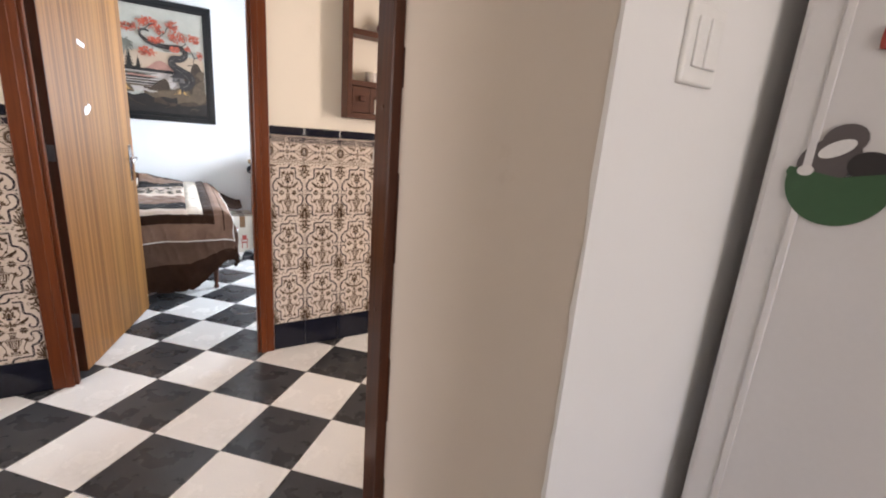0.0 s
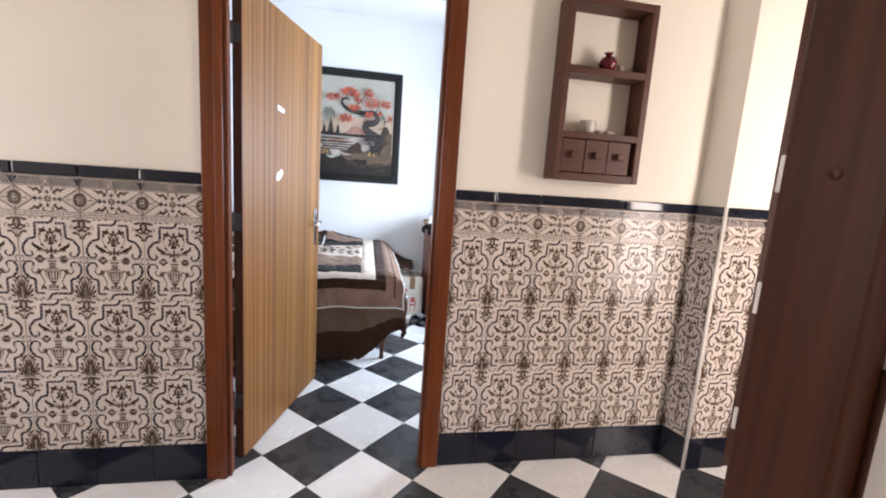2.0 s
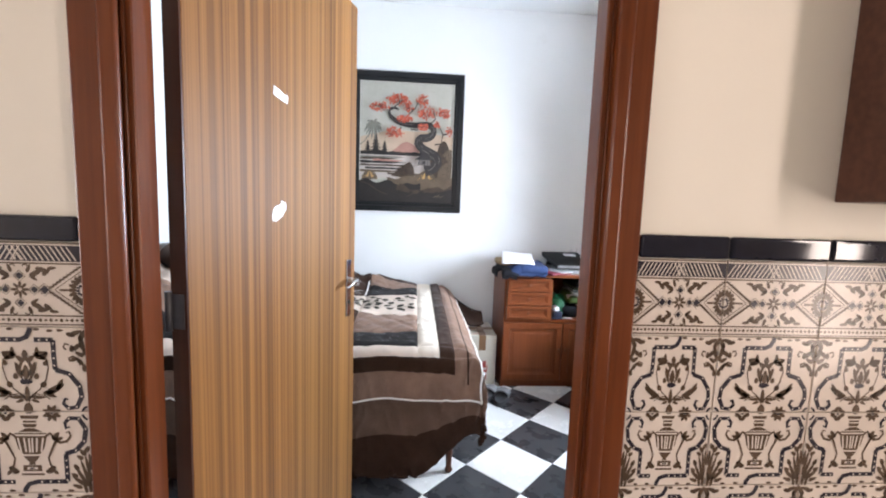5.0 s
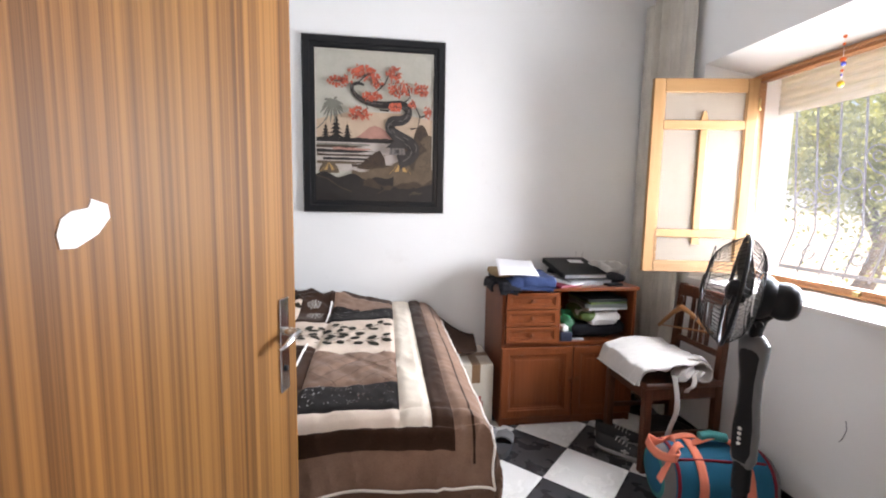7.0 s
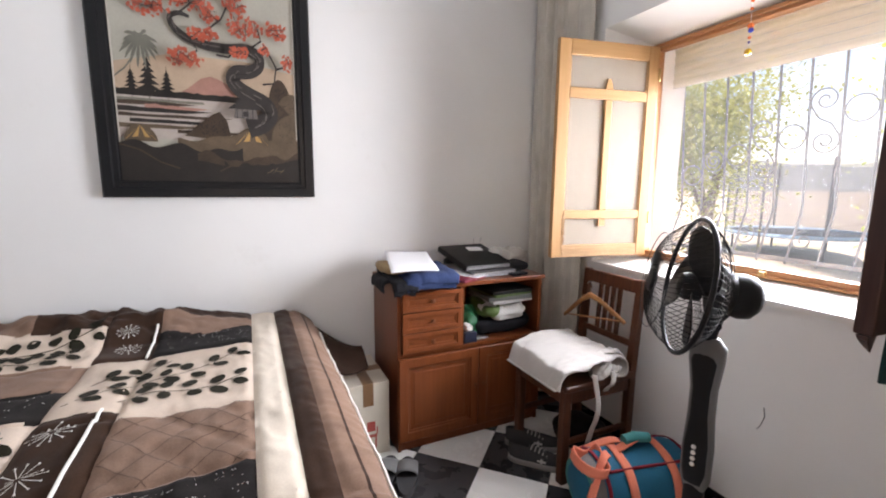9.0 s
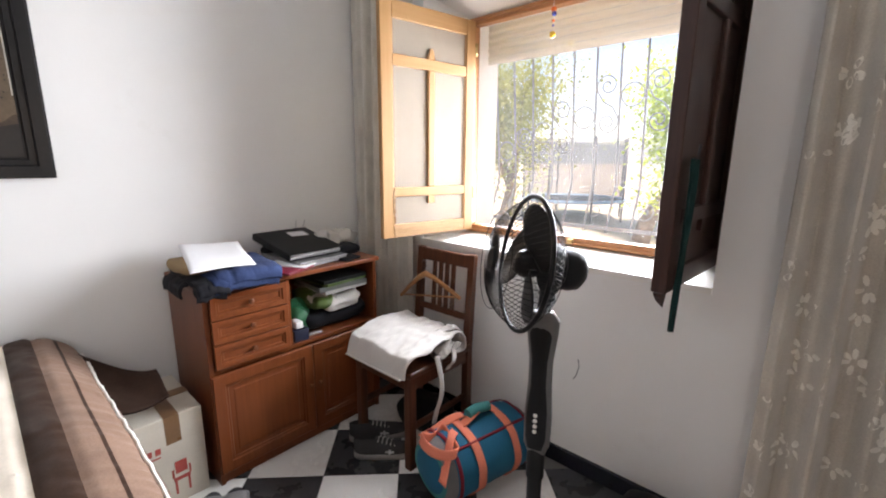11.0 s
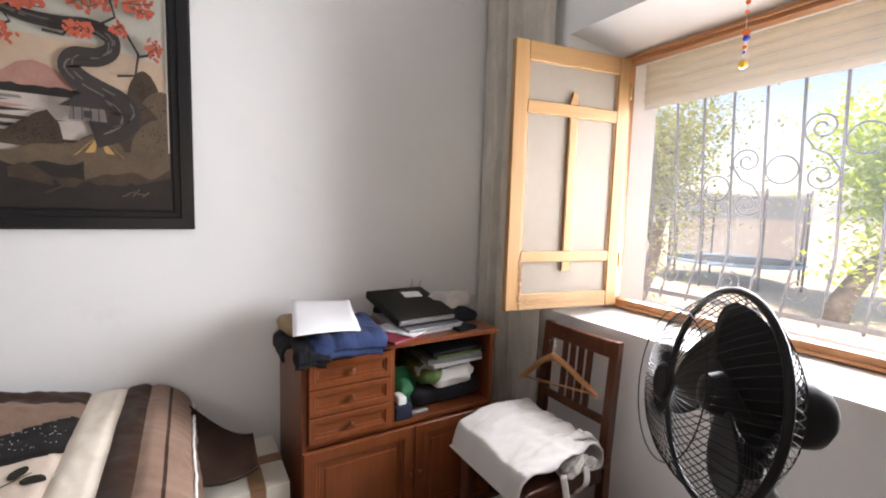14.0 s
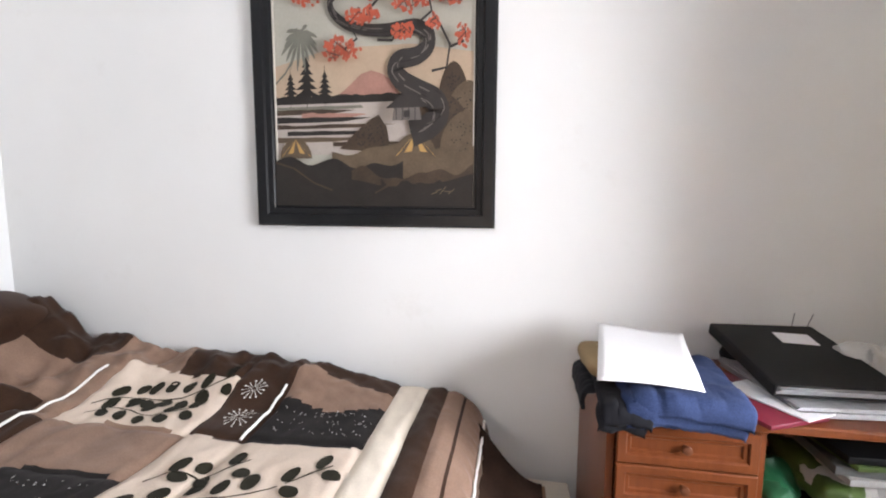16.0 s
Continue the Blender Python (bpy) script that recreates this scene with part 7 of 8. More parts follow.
def sneaker(at, label):
    """A low sneaker, toe along local x: sole, upper with an open mouth, tongue, laces, side mark."""
    ob = thing("sneaker", at, label, "shoe", "sneakers under the chair")
    L, n = 0.28, 24
    wid = lambda q: 0.040 * (0.78 + 0.30 * math.sin(math.pi * min(1, 0.15 + 0.95 * q)) - 0.12 * math.exp(-((q - 0.42) / 0.16) ** 2)) * math.sqrt(max(0.02, 1 - abs(2 * q - 1) ** 6))
    bm = bmesh.new()

    def sole(u, v):
        a = 2 * math.pi * u
        q = 0.5 + 0.5 * math.cos(a)
        return Vector(((q - 0.5) * L, math.copysign(wid(q), math.sin(a)) * (1.0 if abs(math.sin(a)) > 0.05 else 0.5), 0.026 * v + 0.006 * v * q ** 4))
    g = sheet(bm, sole, 40, 2, 0, True)
    bm.faces.new([r[0] for r in g][::-1])
    bm.faces.new([r[-1] for r in g])
    part("sole", bm, shoe_sole, ob)
    bm = bmesh.new()

    def upper(u, v):
        q = u
        top = 0.030 + (0.062 - 0.030 * max(0, (q - 0.30) / 0.7) ** 0.8 if q > 0.05 else 0.060) * (1 if q < 0.93 else max(0.25, (1 - q) / 0.07))
        a = math.pi * v
        w = wid(q) * 0.96
        open_ = 1.0 if q < 0.36 else 0.0
        k = 0.60 * open_
        y = w * math.cos(a) * (1 - 0.25 * math.sin(a))
        if open_ and abs(math.cos(a)) < 0.55:
            y = math.copysign(0.55 * w * 0.8, math.cos(a) or 1)
            return Vector(((q - 0.5) * L * 0.985, y, 0.026 + (top - 0.026) * (0.92 - 0.7 * (0.55 - abs(math.cos(a))))))
        return Vector(((q - 0.5) * L * 0.985, y, 0.024 + (top - 0.026) * math.sin(a) ** 0.7))
    sheet(bm, upper, 30, 24)
    part("upper", bm, shoe_black, ob, "", True)
    for k in range(5):
        q = 0.40 + 0.065 * k
        bm = bmesh.new()
        z = 0.090 - 0.075 * (q - 0.38)
        tube(bm, [((q - 0.5) * L, -0.024, z - 0.010), ((q - 0.49) * L, 0, z), ((q - 0.47) * L, 0.024, z - 0.010)], 0.0028, 6)
        part("lace", bm, shoe_lace, ob)
    bm = bmesh.new()
    box(bm, 0.005, 0.045, -0.041, -0.036, 0.036, 0.044, 0.001, 1, 0, Matrix.Rotation(0.0, 4, "Z"))
    box(bm, 0.020, 0.030, -0.0415, -0.036, 0.030, 0.052, 0.001)
    part("side_mark", bm, shoe_lace, ob, "plain pale side mark")
    return ob


sneaker(pose(1.640, 4.500, 0.001, 0, 0, -48), "worn black sneaker with grey laces under the chair")
sneaker(pose(1.705, 4.620, 0.001, 0, 0, -40), "worn black sneaker with grey laces under the chair")
shade_cloth = cloth("black_nylon", (0.012, 0.012, 0.013), None, 0.7)
solo("dark_cloth", soft(0.22, 0.26, 0.14, 0.6, 30, 16, 0.16, 9, 5), shade_cloth, (1.93, 4.53, 0.002), "black cloth bundle lying under the chair", "cloth", smooth=True)
solo("dark_bag", soft(0.34, 0.20, 0.13, 0.6, 36, 18, 0.14, 8, 9), shade_cloth, pose(1.97, 3.42, 0.002, 0, 0, 80), "flat black bag on the floor by the wall", "bag", smooth=True)
slide_grey, slide_dark = plain("grey_rubber_strap", (0.19, 0.19, 0.19), 0.45), plain("dark_rubber_sole", (0.045, 0.045, 0.048), 0.7)
for at in (pose(0.965, 4.685, 0.001, 0, 0, 62), pose(1.045, 4.640, 0.001, 0, 0, 68)):
    ob = thing("slide_sandal", at, "grey rubber slide sandal beside the bed", "sandal", "slide sandals")
    bm = bmesh.new()
    pts = [(0.13 * math.cos(2 * math.pi * k / 28), 0.046 * math.sin(2 * math.pi * k / 28) * (1 + 0.12 * math.cos(2 * math.pi * k / 28))) for k in range(28)]
    lo, hi = [bm.verts.new((x, y, 0)) for x, y in pts], [bm.verts.new((x, y, 0.026 + 0.006 * (x < 0))) for x, y in pts]
    bm.faces.new(lo[::-1])
    bm.faces.new(hi)
    for k in range(28):
        bm.faces.new((lo[k], lo[(k + 1) % 28], hi[(k + 1) % 28], hi[k]))
    part("sole", bm, slide_dark, ob)
    bm = bmesh.new()
    sheet(bm, lambda u, v: Vector((-0.005 + 0.095 * v - 0.02 * math.sin(math.pi * u), 0.050 * math.cos(math.pi * u), 0.018 + 0.050 * math.sin(math.pi * u) * (1 - 0.25 * v))), 18, 6)
    thick(part("strap", bm, slide_grey, ob, "", True), 0.005)

# the cardboard box with tape and a red print
BX = thing("cardboard_box", (0.705, 4.870, 0), "taped pale cardboard box with red print beside the cabinet", "box")
bw, bd, bh = 0.335, 0.35, 0.365
part("carton", block(0, bw, 0, bd, 0, bh, 0.004, 2), cardboard, BX)
for b6 in ((-0.001, bw + 0.001, bd * 0.5 - 0.028, bd * 0.5 + 0.028, bh - 0.001, bh + 0.001), (bw * 0.62, bw * 0.62 + 0.05, -0.0012, bd * 0.9, bh - 0.001, bh + 0.0013), (bw * 0.62, bw * 0.62 + 0.05, -0.0012, 0, bh - 0.11, bh + 0.0013), (0.03, 0.075, -0.0012, 0.2, bh - 0.001, bh + 0.0014)):
    part("tape", block(*b6, 0), brown_tape, BX)
bm = bmesh.new()
for x0, x1, z0, z1 in ((0.045, 0.072, 0.232, 0.256), (0.078, 0.104, 0.232, 0.256), (0.112, 0.134, 0.232, 0.256), (0.140, 0.160, 0.232, 0.256), (0.170, 0.188, 0.232, 0.256), (0.05, 0.13, 0.216, 0.222), (0.135, 0.185, 0.216, 0.222)):
    box(bm, x0, x1, -0.0010, 0.0, z0, z1)
part("print_bars", bm, red_ink, BX, "faded red lettering bars")
bm = bmesh.new()
for cx in (0.14, 0.245):
    for b in ((cx - 0.028, cx + 0.028, 0.095, 0.110), (cx - 0.026, cx - 0.018, 0.04, 0.095), (cx + 0.018, cx + 0.026, 0.04, 0.095), (cx - 0.020, cx + 0.020, 0.125, 0.175), (cx - 0.032, cx - 0.025, 0.110, 0.145), (cx + 0.025, cx + 0.032, 0.110, 0.145)):
        box(bm, b[0], b[1], -0.0011, 0.0, b[2], b[3], 0.0003)
part("print_figure", bm, red_ink, BX, "red printed chair outlines")

# ---- on the cabinet ----
jeans_mat, blackcloth, khaki, redfile, binder = cloth("blue_denim", (0.016, 0.028, 0.075), (0.040, 0.062, 0.140), 0.9, 300, 0.2), cloth("black_cotton", (0.014, 0.014, 0.017)), cloth("khaki_cloth", (0.29, 0.20, 0.11)), plain("dark_red_card", (0.19, 0.014, 0.032), 0.4, 0, 0.15), plain("black_binder_leatherette", (0.006, 0.006, 0.0065), 0.5, 0, 0.2, 8, 300, 0.2, gloss=0.2)
sleeve = plain("plastic_sleeves", (0.55, 0.55, 0.56), 0.15, 0, 0.2, 30)
sleeve.node_tree.nodes["Principled BSDF"].inputs["Transmission Weight"].default_value = 0.35
bagwhite = plain("white_plastic_bag", (0.52, 0.50, 0.47), 0.35, 0, 0.06)
CT = CH + 0.0005


def over_front(bm, edge, k=1.0, side=None):
    """Lets soft things that reach past the cabinet's edge hang down."""
    for v in bm.verts:
        o = edge - v.co.y
        if o > 0:
            v.co.z -= o * k
            v.co.y += o * 0.55
        if side is not None and v.co.x < side:
            p = side - v.co.x
            v.co.z -= p * 1.1
            v.co.x += p * 0.45
    return bm


def lying(name, bm, mat, cx, cy, label, category, z=CT, turn=0.0, edge=None, side=None, k=1.0):
    bmesh.ops.transform(bm, matrix=Matrix.Rotation(radians(turn), 4, "Z"), verts=bm.verts)
    if edge is not None:
        over_front(bm, edge - cy, k, None if side is None else side - cx)
    return solo(name, bm, mat, (cx, cy, z), label, category, smooth=True)


FRONT, SIDE = 4.815, 1.062


def draped(w, top, hang, layers, seed, puff=0.010):
    """Clothes laid flat in layers whose front ends hang over an edge; the edge is at local y = 0."""
    out = []
    rnd = random.Random(seed)
    for k in range(layers):
        o, ww, hh, ang = rnd.uniform(-0.012, 0.012), w * rnd.uniform(0.90, 1.0), hang * rnd.uniform(0.7, 1.0), rnd.uniform(-0.07, 0.07)
        z0 = 0.004 + k * puff * 1.35

        def fn(u, v, o=o, ww=ww, hh=hh, ang=ang, z0=z0, k=k):
            l = v * (top + hh)
            x = (u - 0.5) * ww + o + 0.006 * noise.noise(Vector((v * 5, k, seed)))
            wr = 0.007 * noise.noise(Vector((x * 26, l * 20, seed + k))) + 0.0045 * abs(noise.noise(Vector((x * 60, l * 45, seed - k))))
            end = 0.010 * math.sin(math.pi * u) ** 0.3
            if l < top:
                y, z = top - l, z0 + wr + end - 0.010
            else:
                d = l - top
                a = min(math.pi / 2, d / 0.022)
                y = -0.022 * math.sin(a) - 0.5 * wr - 0.004 * k
                z = z0 + end - 0.010 - 0.022 * (1 - math.cos(a)) - max(0, d - 0.034) * (1 + 0.35 * noise.noise(Vector((u * 4, k, seed)))) + wr
            return Vector((x * math.cos(ang) - y * math.sin(ang), y * math.cos(ang) + x * math.sin(ang), max(z, 0.002) if l < top else z))
        out.append(bmesh.new())
        sheet(out[-1], fn, 44, 40)
    return out


def cloth_pile(name, at, mat, args, label):
    ob = thing(name, at, label, "clothing")
    for bm in draped(*args):
        thick(part("fold", bm, mat, ob, "", True), 0.010, -1)
    return ob


cloth_pile("black_trousers", pose(1.092, FRONT - 0.010, CT + 0.010, 0, 0, -4), blackcloth, (0.105, 0.34, 0.060, 2, 1.5), "black folded trousers hanging over the cabinet's corner")
cloth_pile("black_cardigan", pose(SIDE - 0.008, 5.00, CT + 0.010, 0, 0, -90), blackcloth, (0.22, 0.10, 0.075, 1, 2.5), "black knitted cardigan hanging over the cabinet's side")
cloth_pile("jeans", pose(1.228, FRONT - 0.014, CT + 0.026, 0, 0, -5), jeans_mat, (0.250, 0.27, 0.060, 3, 4.0), "folded blue jeans hanging over the cabinet front")
lying("khaki_cloth", soft(0.14, 0.22, 0.050, 0.55, 30, 14, 0.14, 12, 6.0), khaki, 1.100, 4.985, "folded khaki cloth on the dark trousers", "clothing", z=CT + 0.044)
bm = bmesh.new()
sheet(bm, lambda u, v: Vector(((u - 0.5) * 0.225 + 0.02 * (v - 0.5), (v - 0.5) * 0.30, 0.004 + 0.022 * (v * v) + 0.006 * math.sin(3 * u + 2 * v) - 0.020 * max(0, 0.25 - v) * 2)), 12, 16)
thick(solo("paper_sheet", bm, paper, pose(1.182, 4.960, CT + 0.086, 4, 0, -7), "sheet of white paper lying on folded jeans", "paper", smooth=True), 0.0006)
lying("red_folder", block(-0.085, 0.085, -0.16, 0.16, 0, 0.012, 0.003, 2), redfile, 1.405, 4.965, "dark red document folder on the cabinet", "folder", turn=24)
lying("leaflet", block(-0.05, 0.05, -0.10, 0.10, 0, 0.004, 0.0), paper, 1.475, 4.925, "white leaflet under the binder", "paper", z=CT + 0.0125, turn=30)
pile = thing("document_sleeves", pose(1.598, 5.035, CT + 0.001, 0, 0, 5), "stack of clear plastic document sleeves", "documents")
for k in range(5):
    z = k * 0.0055
    part("sleeve", block(-0.125 + random.uniform(-0.010, 0.006), 0.125 + random.uniform(-0.006, 0.020), -0.165 + random.uniform(-0.016, 0.004), 0.150, z, z + 0.0045, 0.001), sleeve, pile)
lean = pose(1.585, 5.055, CT + 0.0615, 11, 0, 3)
bdr = thing("black_binder", lean, "thick black binder leaning on a stack of sleeves", "binder")
part("cover", block(-0.140, 0.140, -0.158, 0.158, 0.028, 0.033, 0.002, 2), binder, bdr)
part("cover", block(-0.140, 0.140, -0.158, 0.158, 0.0, 0.004, 0.0018, 2), binder, bdr)
part("spine", block(-0.143, -0.136, -0.158, 0.158, 0.001, 0.032, 0.0028, 2), binder, bdr)
for k in range(4):
    part("page_block", block(-0.134 + 0.003 * k, 0.128 + 0.004 * (k % 2), -0.152 - 0.004 * (k % 3), 0.150, 0.0045 + 0.0059 * k, 0.0100 + 0.0059 * k, 0.0008), sleeve, bdr)
solo("note_card", block(-0.044, 0.044, -0.030, 0.030, 0, 0.0012, 0.0), paper, lean @ pose(0.045, 0.075, 0.0335, 0, 0, -6), "small white card on the black binder", "card")
lying("black_pouch", soft(0.20, 0.085, 0.060, 0.5, 26, 12, 0.08, 9, 5), blackcloth, 1.570, 5.185, "soft black pouch behind the binder", "pouch")
lying("phone_case", block(-0.05, 0.05, -0.035, 0.035, 0, 0.014, 0.005, 3), blackcloth, 1.745, 4.872, "small black pouch on the cabinet", "pouch", turn=10)
lying("black_pouch", soft(0.17, 0.14, 0.055, 0.6, 26, 12, 0.08, 9, 3), blackcloth, 1.800, 5.00, "soft black pouch on the cabinet", "pouch")
for cx, cy, w, d, h, sd, tr in ((1.745, 5.12, 0.20, 0.11, 0.10, 1, 10), (1.820, 5.075, 0.27, 0.09, 0.12, 2, 12)):
    lying("plastic_bag", soft(w, d, h, 0.9, 60, 30, 0.55, 17, sd), bagwhite, cx, cy, "crumpled white plastic bag on the cabinet", "plastic bag", turn=tr)
for dx, lean in ((0.0, 0.02), (0.02, 0.05)):
    bm = bmesh.new()
    tube(bm, [(0, 0, 0), (lean * 0.4, 0.0, 0.08), (lean, 0.004, 0.16)], 0.0011, 5)
    solo("thin_twig", bm, iron, (1.655 + dx, 5.215, CT), "thin dry twig leaning behind the binder", "twig", "dry twigs")

# in the open compartment
IZ = 0.4965
green_bag, dark_green, book_grey, book_white = plain("green_carrier_bag", (0.015, 0.13, 0.055), 0.35, 0, 0.2), plain("olive_bag", (0.06, 0.10, 0.025), 0.35, 0, 0.3), plain("grey_book_cover", (0.10, 0.105, 0.10), 0.6), plain("book_pages", (0.36, 0.35, 0.33), 0.8)
lying("green_carrier_bag", soft(0.13, 0.26, 0.155, 0.7, 40, 22, 0.34, 12, 2), green_bag, 1.495, 5.03, "crumpled green carrier bag in the cabinet's open shelf", "bag", z=IZ)
lying("dark_cloth", soft(0.40, 0.32, 0.100, 0.5, 30, 14, 0.14, 9, 8), blackcloth, 1.680, 5.03, "black cloth at the bottom of the open shelf", "cloth", z=IZ)
lying("white_green_bag", soft(0.29, 0.30, 0.085, 0.7, 50, 24, 0.30, 13, 4), bagwhite, 1.700, 5.00, "white plastic bag stuffed in the open shelf", "bag", z=IZ + 0.085)
lying("olive_bag", soft(0.13, 0.24, 0.085, 0.7, 36, 20, 0.34, 14, 7), dark_green, 1.605, 4.985, "green and white bag in the open shelf", "bag", z=IZ + 0.098)
for k, (w, h, mt, tr) in enumerate(((0.25, 0.016, book_white, 4), (0.26, 0.022, book_grey, -3), (0.24, 0.012, dark_green, 6), (0.25, 0.018, binder, 2))):
    lying("book", block(-w / 2, w / 2, -0.13, 0.13, 0, h, 0.002, 2), mt, 1.715, 4.990, "flat book in the stack on the open shelf", "book", z=IZ + 0.178 + sum((0.016, 0.022, 0.012, 0.018)[:k]), turn=tr)
lying("dark_tin", block(-0.035, 0.035, -0.04, 0.04, 0, 0.055, 0.004, 2), plain("dark_blue_tin", (0.02, 0.025, 0.045), 0.4), 1.465, 4.885, "small dark blue box in the open shelf", "box", z=IZ)
lying("white_tube", block(-0.018, 0.018, -0.03, 0.03, 0, 0.032, 0.006, 3), white_plastic, 1.462, 4.885, "small white tub on a dark box", "tub", z=IZ + 0.056)
lying("keys", block(-0.04, 0.04, -0.012, 0.012, 0, 0.008, 0.003, 2), sleeve, 1.545, 4.880, "small pale object lying in the open shelf", "clutter", z=IZ)

# ---- outside the window ----
GZ0 = -0.30
ground_mat = plain("pale_dry_ground", (0.52, 0.45, 0.36), 0.95, 0, 0.18, 0.35, 9, 0.5, 0.02, (0.30, 0.30, 0.16))
bm = bmesh.new()
rings = []
for r in (0.0, 3, 6, 10, 16, 25, 40, 70, 120, 220, 500, 1500):
    rings.append([bm.verts.new((3 + r * math.cos(2 * math.pi * k / 48), 4 + r * math.sin(2 * math.pi * k / 48), GZ0 + (0.10 * noise.noise(Vector((r * 0.2, k * 0.7, 0))) if 3 < r < 100 else 0))) for k in range(48)])
for a, b in zip(rings[1:], rings[2:]):
    for k in range(48):
        bm.faces.new((a[k], b[k], b[(k + 1) % 48], a[(k + 1) % 48]))
bm.faces.new(rings[1])
for v in rings[0]:
    bm.verts.remove(v)
bmesh.ops.recalc_face_normals(bm, faces=bm.faces)
setting("ground", bm, ground_mat, "pale dry earth with patches of dead grass")
hill_mat = plain("hazy_hill", (0.22, 0.24, 0.24), 1.0, 0, 0.15, 0.02, 0.3, 0)
bm = bmesh.new()
n = 80
prev = None
for i in range(n + 1):
    a = radians(-75 + 150 * i / n)
    h = 28 + 30 * noise.noise(Vector((i * 0.11, 3.3, 0))) + 8 * noise.noise(Vector((i * 0.5, 1, 0)))
    p = [bm.verts.new((3 + d * math.cos(a), 4 + d * math.sin(a), z)) for d, z in ((420, GZ0 - 1), (500, max(6, h) * 0.55), (600, max(8, h)), (760, GZ0))]
    if prev:
        for k in range(3):
            bm.faces.new((prev[k], p[k], p[k + 1], prev[k + 1]))
    prev = p
bmesh.ops.recalc_face_normals(bm, faces=bm.faces)
setting("backdrop", bm, hill_mat, "low hazy hills on the horizon")
bark = plain("grey_bark", (0.17, 0.13, 0.10), 0.9, 0, 0.3, 12, 60, 0.6, 0.01)


def leafy(name, c):
    m, nt, b = base_mat(name, 0.55)
    g = nt.nodes.new("ShaderNodeNewGeometry")
    lnk(nt, ramp2(nt, g.outputs["Random Per Island"], [v * 0.6 for v in c], [min(1, v * 1.5) for v in c], 0, 1), b.inputs["Base Color"])
    b.inputs["Subsurface Weight"].default_value = 0.0
    tr = nt.nodes.new("ShaderNodeBsdfTranslucent")
    tr.inputs[0].default_value = (c[0] * 2.2, c[1] * 2.0, c[2], 1)
    mx = nt.nodes.new("ShaderNodeMixShader")
    mx.inputs[0].default_value = 0.45
    lnk(nt, b.outputs[0], mx.inputs[1])
    lnk(nt, tr.outputs[0], mx.inputs[2])
    lnk(nt, mx.outputs[0], nt.nodes["Material Output"].inputs[0])
    return m


olive_leaf, lime_leaf = leafy("grey_green_leaf", (0.20, 0.23, 0.105)), leafy("bright_green_leaf", (0.32, 0.43, 0.08))


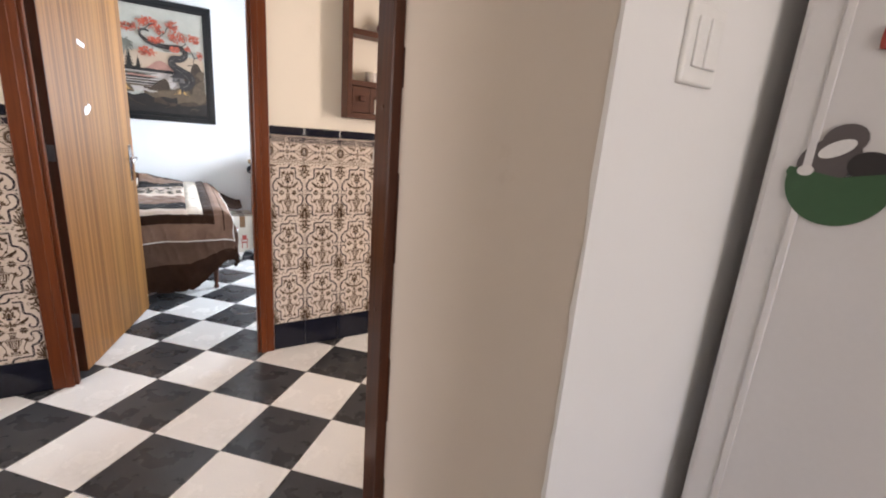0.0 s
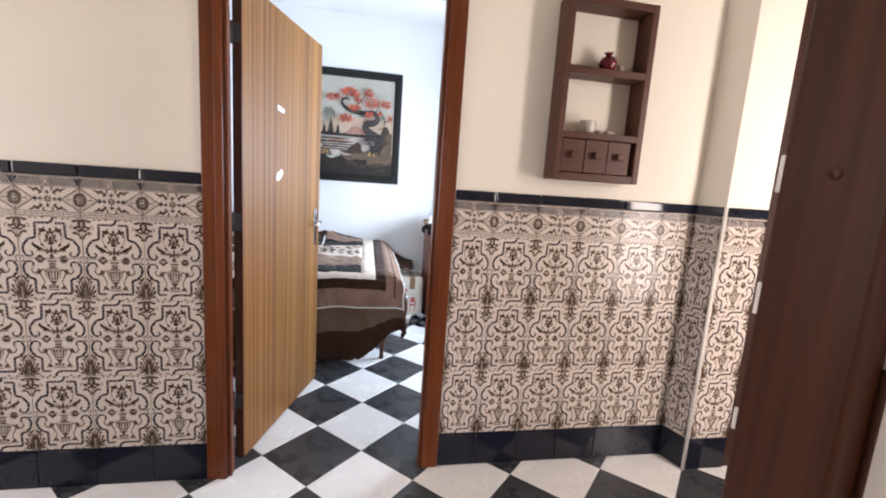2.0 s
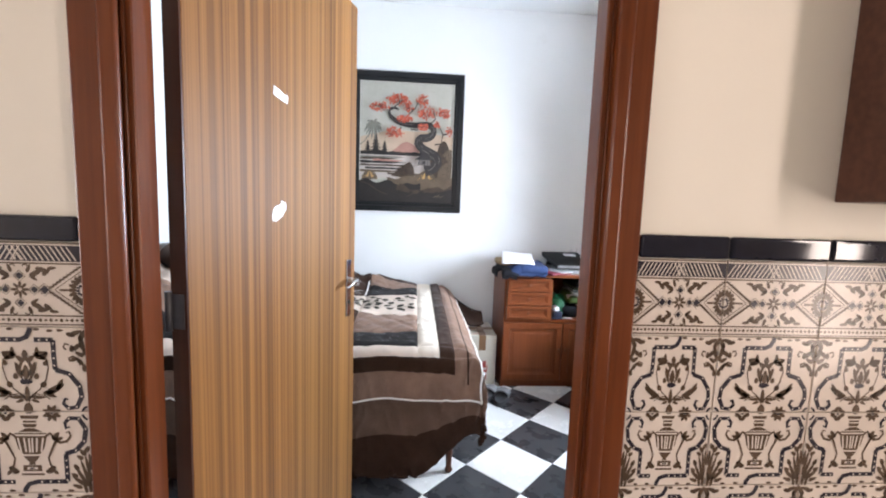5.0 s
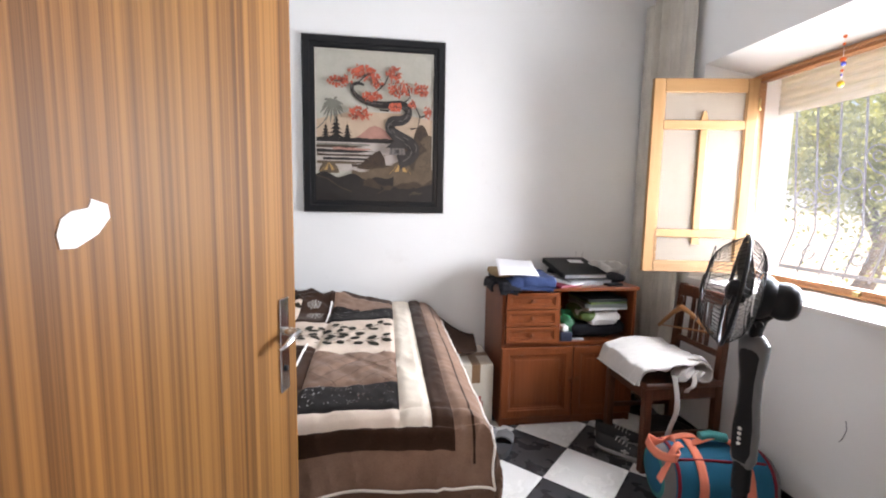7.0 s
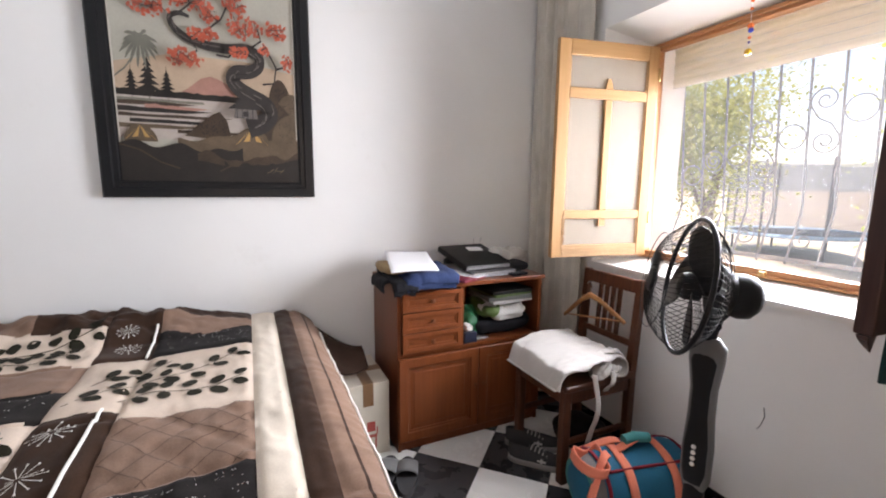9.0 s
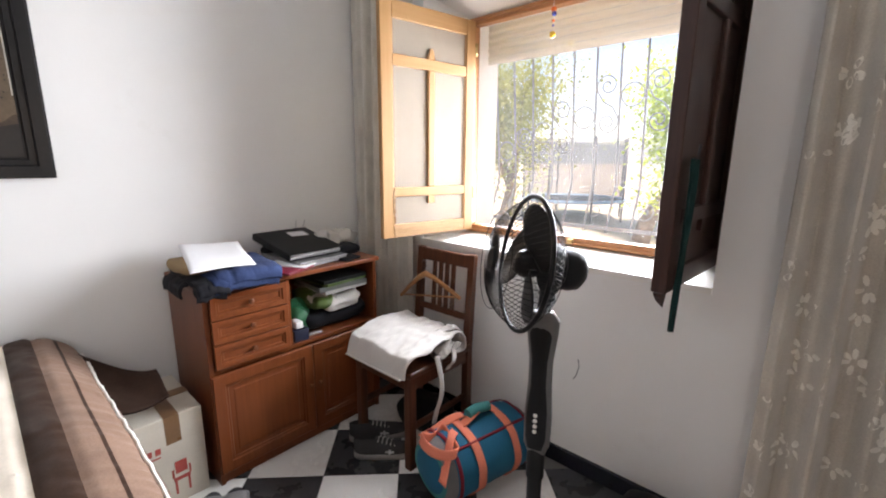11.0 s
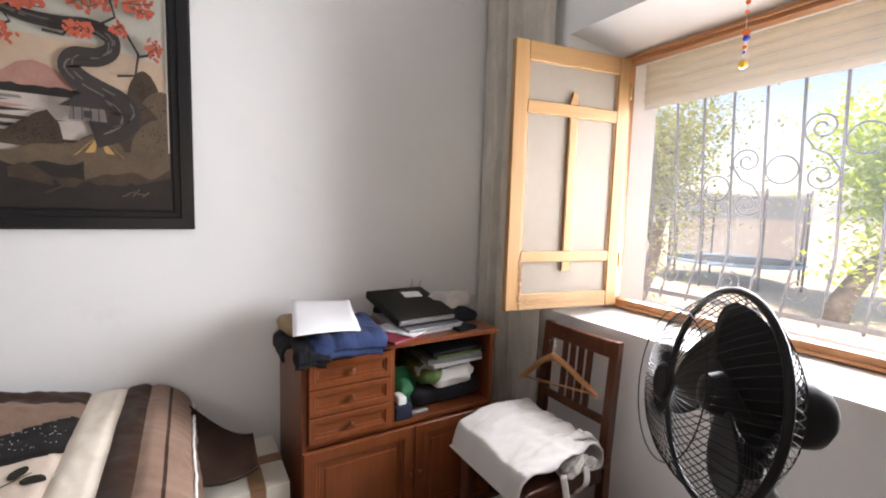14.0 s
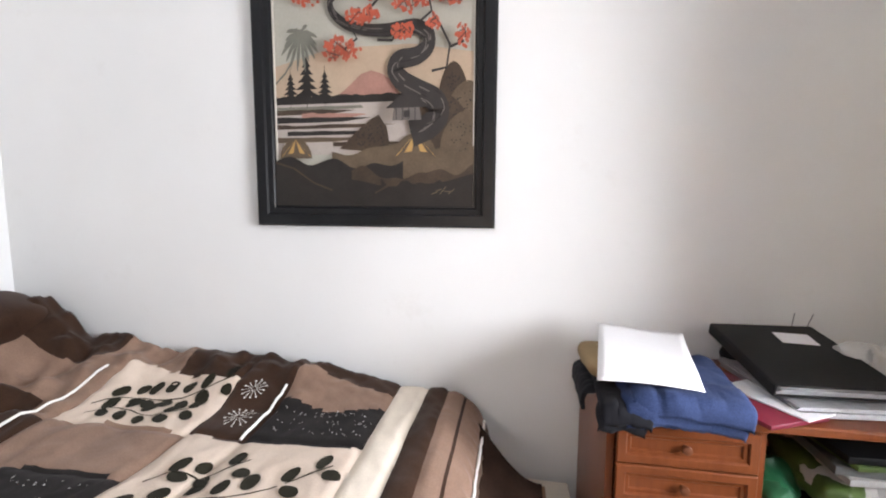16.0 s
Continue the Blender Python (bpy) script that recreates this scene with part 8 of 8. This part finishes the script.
def tree(at, height, spread, seed, leaf, count, size, label, bare=0.35, lean=(0.12, -0.1, 1)):
    """A tapered trunk that forks into limbs, with leaves in loose clumps along the outer branches."""
    rnd = random.Random(seed)
    ob = thing("tree", at, label, "tree")
    bm, tips = bmesh.new(), []

    def limb(p, d, l, r, depth_):
        pts, rs = [p.copy()], [r]
        q = p.copy()
        for k in range(5):
            d = (d + Vector((rnd.uniform(-1, 1), rnd.uniform(-1, 1), rnd.uniform(-0.5, 0.7))) * 0.22).normalized()
            q = q + d * l / 5
            pts.append(q.copy())
            rs.append(r * (1 - 0.11 * (k + 1)))
            if depth_ < 3 and k >= 2 or depth_ == 2:
                tips.append((q.copy(), 0.5 + 0.3 * (3 - depth_)))
        tube(bm, pts, rs, 7 if depth_ < 2 else 5)
        if depth_ < 3:
            for k in range(rnd.choice((2, 3, 3))):
                a = rnd.uniform(0, 6.28)
                nd = (d + Vector((math.cos(a), math.sin(a), rnd.uniform(-0.1, 0.6))) * rnd.uniform(0.6, 1.0)).normalized()
                limb(pts[rnd.choice((3, 4, 5))], nd, l * rnd.uniform(0.6, 0.8), rs[-1] * 0.75, depth_ + 1)
        else:
            tips.append((q.copy(), 1.0))
    limb(Vector((0, 0, 0)), Vector(lean).normalized(), height * bare, height * 0.030, 0)
    part("trunk", bm, bark, ob)
    verts, faces = [], []
    for k in range(count):
        c, w = rnd.choice(tips)
        o = Vector((rnd.gauss(0, 1), rnd.gauss(0, 1), rnd.gauss(0, 0.8))) * spread * 0.12
        p = c + o
        a, b = rnd.uniform(0, 6.28), rnd.uniform(-0.9, 0.9)
        d = Vector((math.cos(a) * math.cos(b), math.sin(a) * math.cos(b), math.sin(b)))
        s = d.cross(Vector((0, 0, 1))).normalized()
        l, wd = size * rnd.uniform(0.7, 1.3), size * rnd.uniform(0.22, 0.38)
        i = len(verts)
        verts += [tuple(p), tuple(p + d * l * 0.5 + s * wd), tuple(p + d * l + Vector((0, 0, -0.15 * l))), tuple(p + d * l * 0.5 - s * wd)]
        faces.append((i, i + 1, i + 2, i + 3))
    me = bpy.data.meshes.new("crown")
    me.from_pydata(verts, [], faces)
    me.materials.append(leaf)
    cr = new("crown", me)
    cr.parent = ob
    return ob


tree((7.0, 7.75, GZ0), 4.9, 3.0, 5, olive_leaf, 24000, 0.080, "grey-green tree with slanting limbs in the yard", 0.38, (0.0, -0.55, 1))
tree((9.5, 12.6, GZ0), 4.5, 2.6, 12, olive_leaf, 7000, 0.11, "grey-green tree further off in the yard")
tree((9.6, 5.9, GZ0), 6.2, 3.4, 9, lime_leaf, 20000, 0.12, "bright green leafy tree in the yard", 0.30)
tree((11.2, 4.8, GZ0), 5.8, 3.0, 21, lime_leaf, 12000, 0.13, "bright green leafy tree in the yard", 0.26)

# trampoline with a safety net
net_mat, ntn, bn = base_mat("grey_safety_net", 0.8)
bn.inputs["Base Color"].default_value = (0.075, 0.085, 0.095, 1)
bn.inputs["Alpha"].default_value = 0.42
pad_mat = plain("blue_trampoline_pad", (0.25, 0.38, 0.52), 0.5)
tr = thing("trampoline", (12.4, 8.75, GZ0), "round trampoline with a blue rim and a grey safety net", "trampoline")
R = 1.42
bm = bmesh.new()
tube(bm, [(R * math.cos(k * 0.19635), R * math.sin(k * 0.19635), 0.55) for k in range(32)], 0.045, 8, closed=True)
part("rim_pad", bm, pad_mat, tr, "", True)
bm = bmesh.new()
lathe(bm, [(R - 0.05, 0.54), (R - 0.05, 0.55)], 32)
part("mat", bm, black_plastic, tr)
bm = bmesh.new()
sheet(bm, lambda u, v: Vector((R * math.cos(6.2832 * u), R * math.sin(6.2832 * u), 0.58 + 1.62 * v)), 48, 4, 0, True)
part("safety_net", bm, net_mat, tr, "", True)
for k in range(8):
    a = k * math.pi / 4
    bm = bmesh.new()
    tube(bm, [(R * 1.02 * math.cos(a), R * 1.02 * math.sin(a), 0.0), (R * 1.03 * math.cos(a), R * 1.03 * math.sin(a), 2.25)], 0.028, 8)
    part("pole", bm, iron, tr)
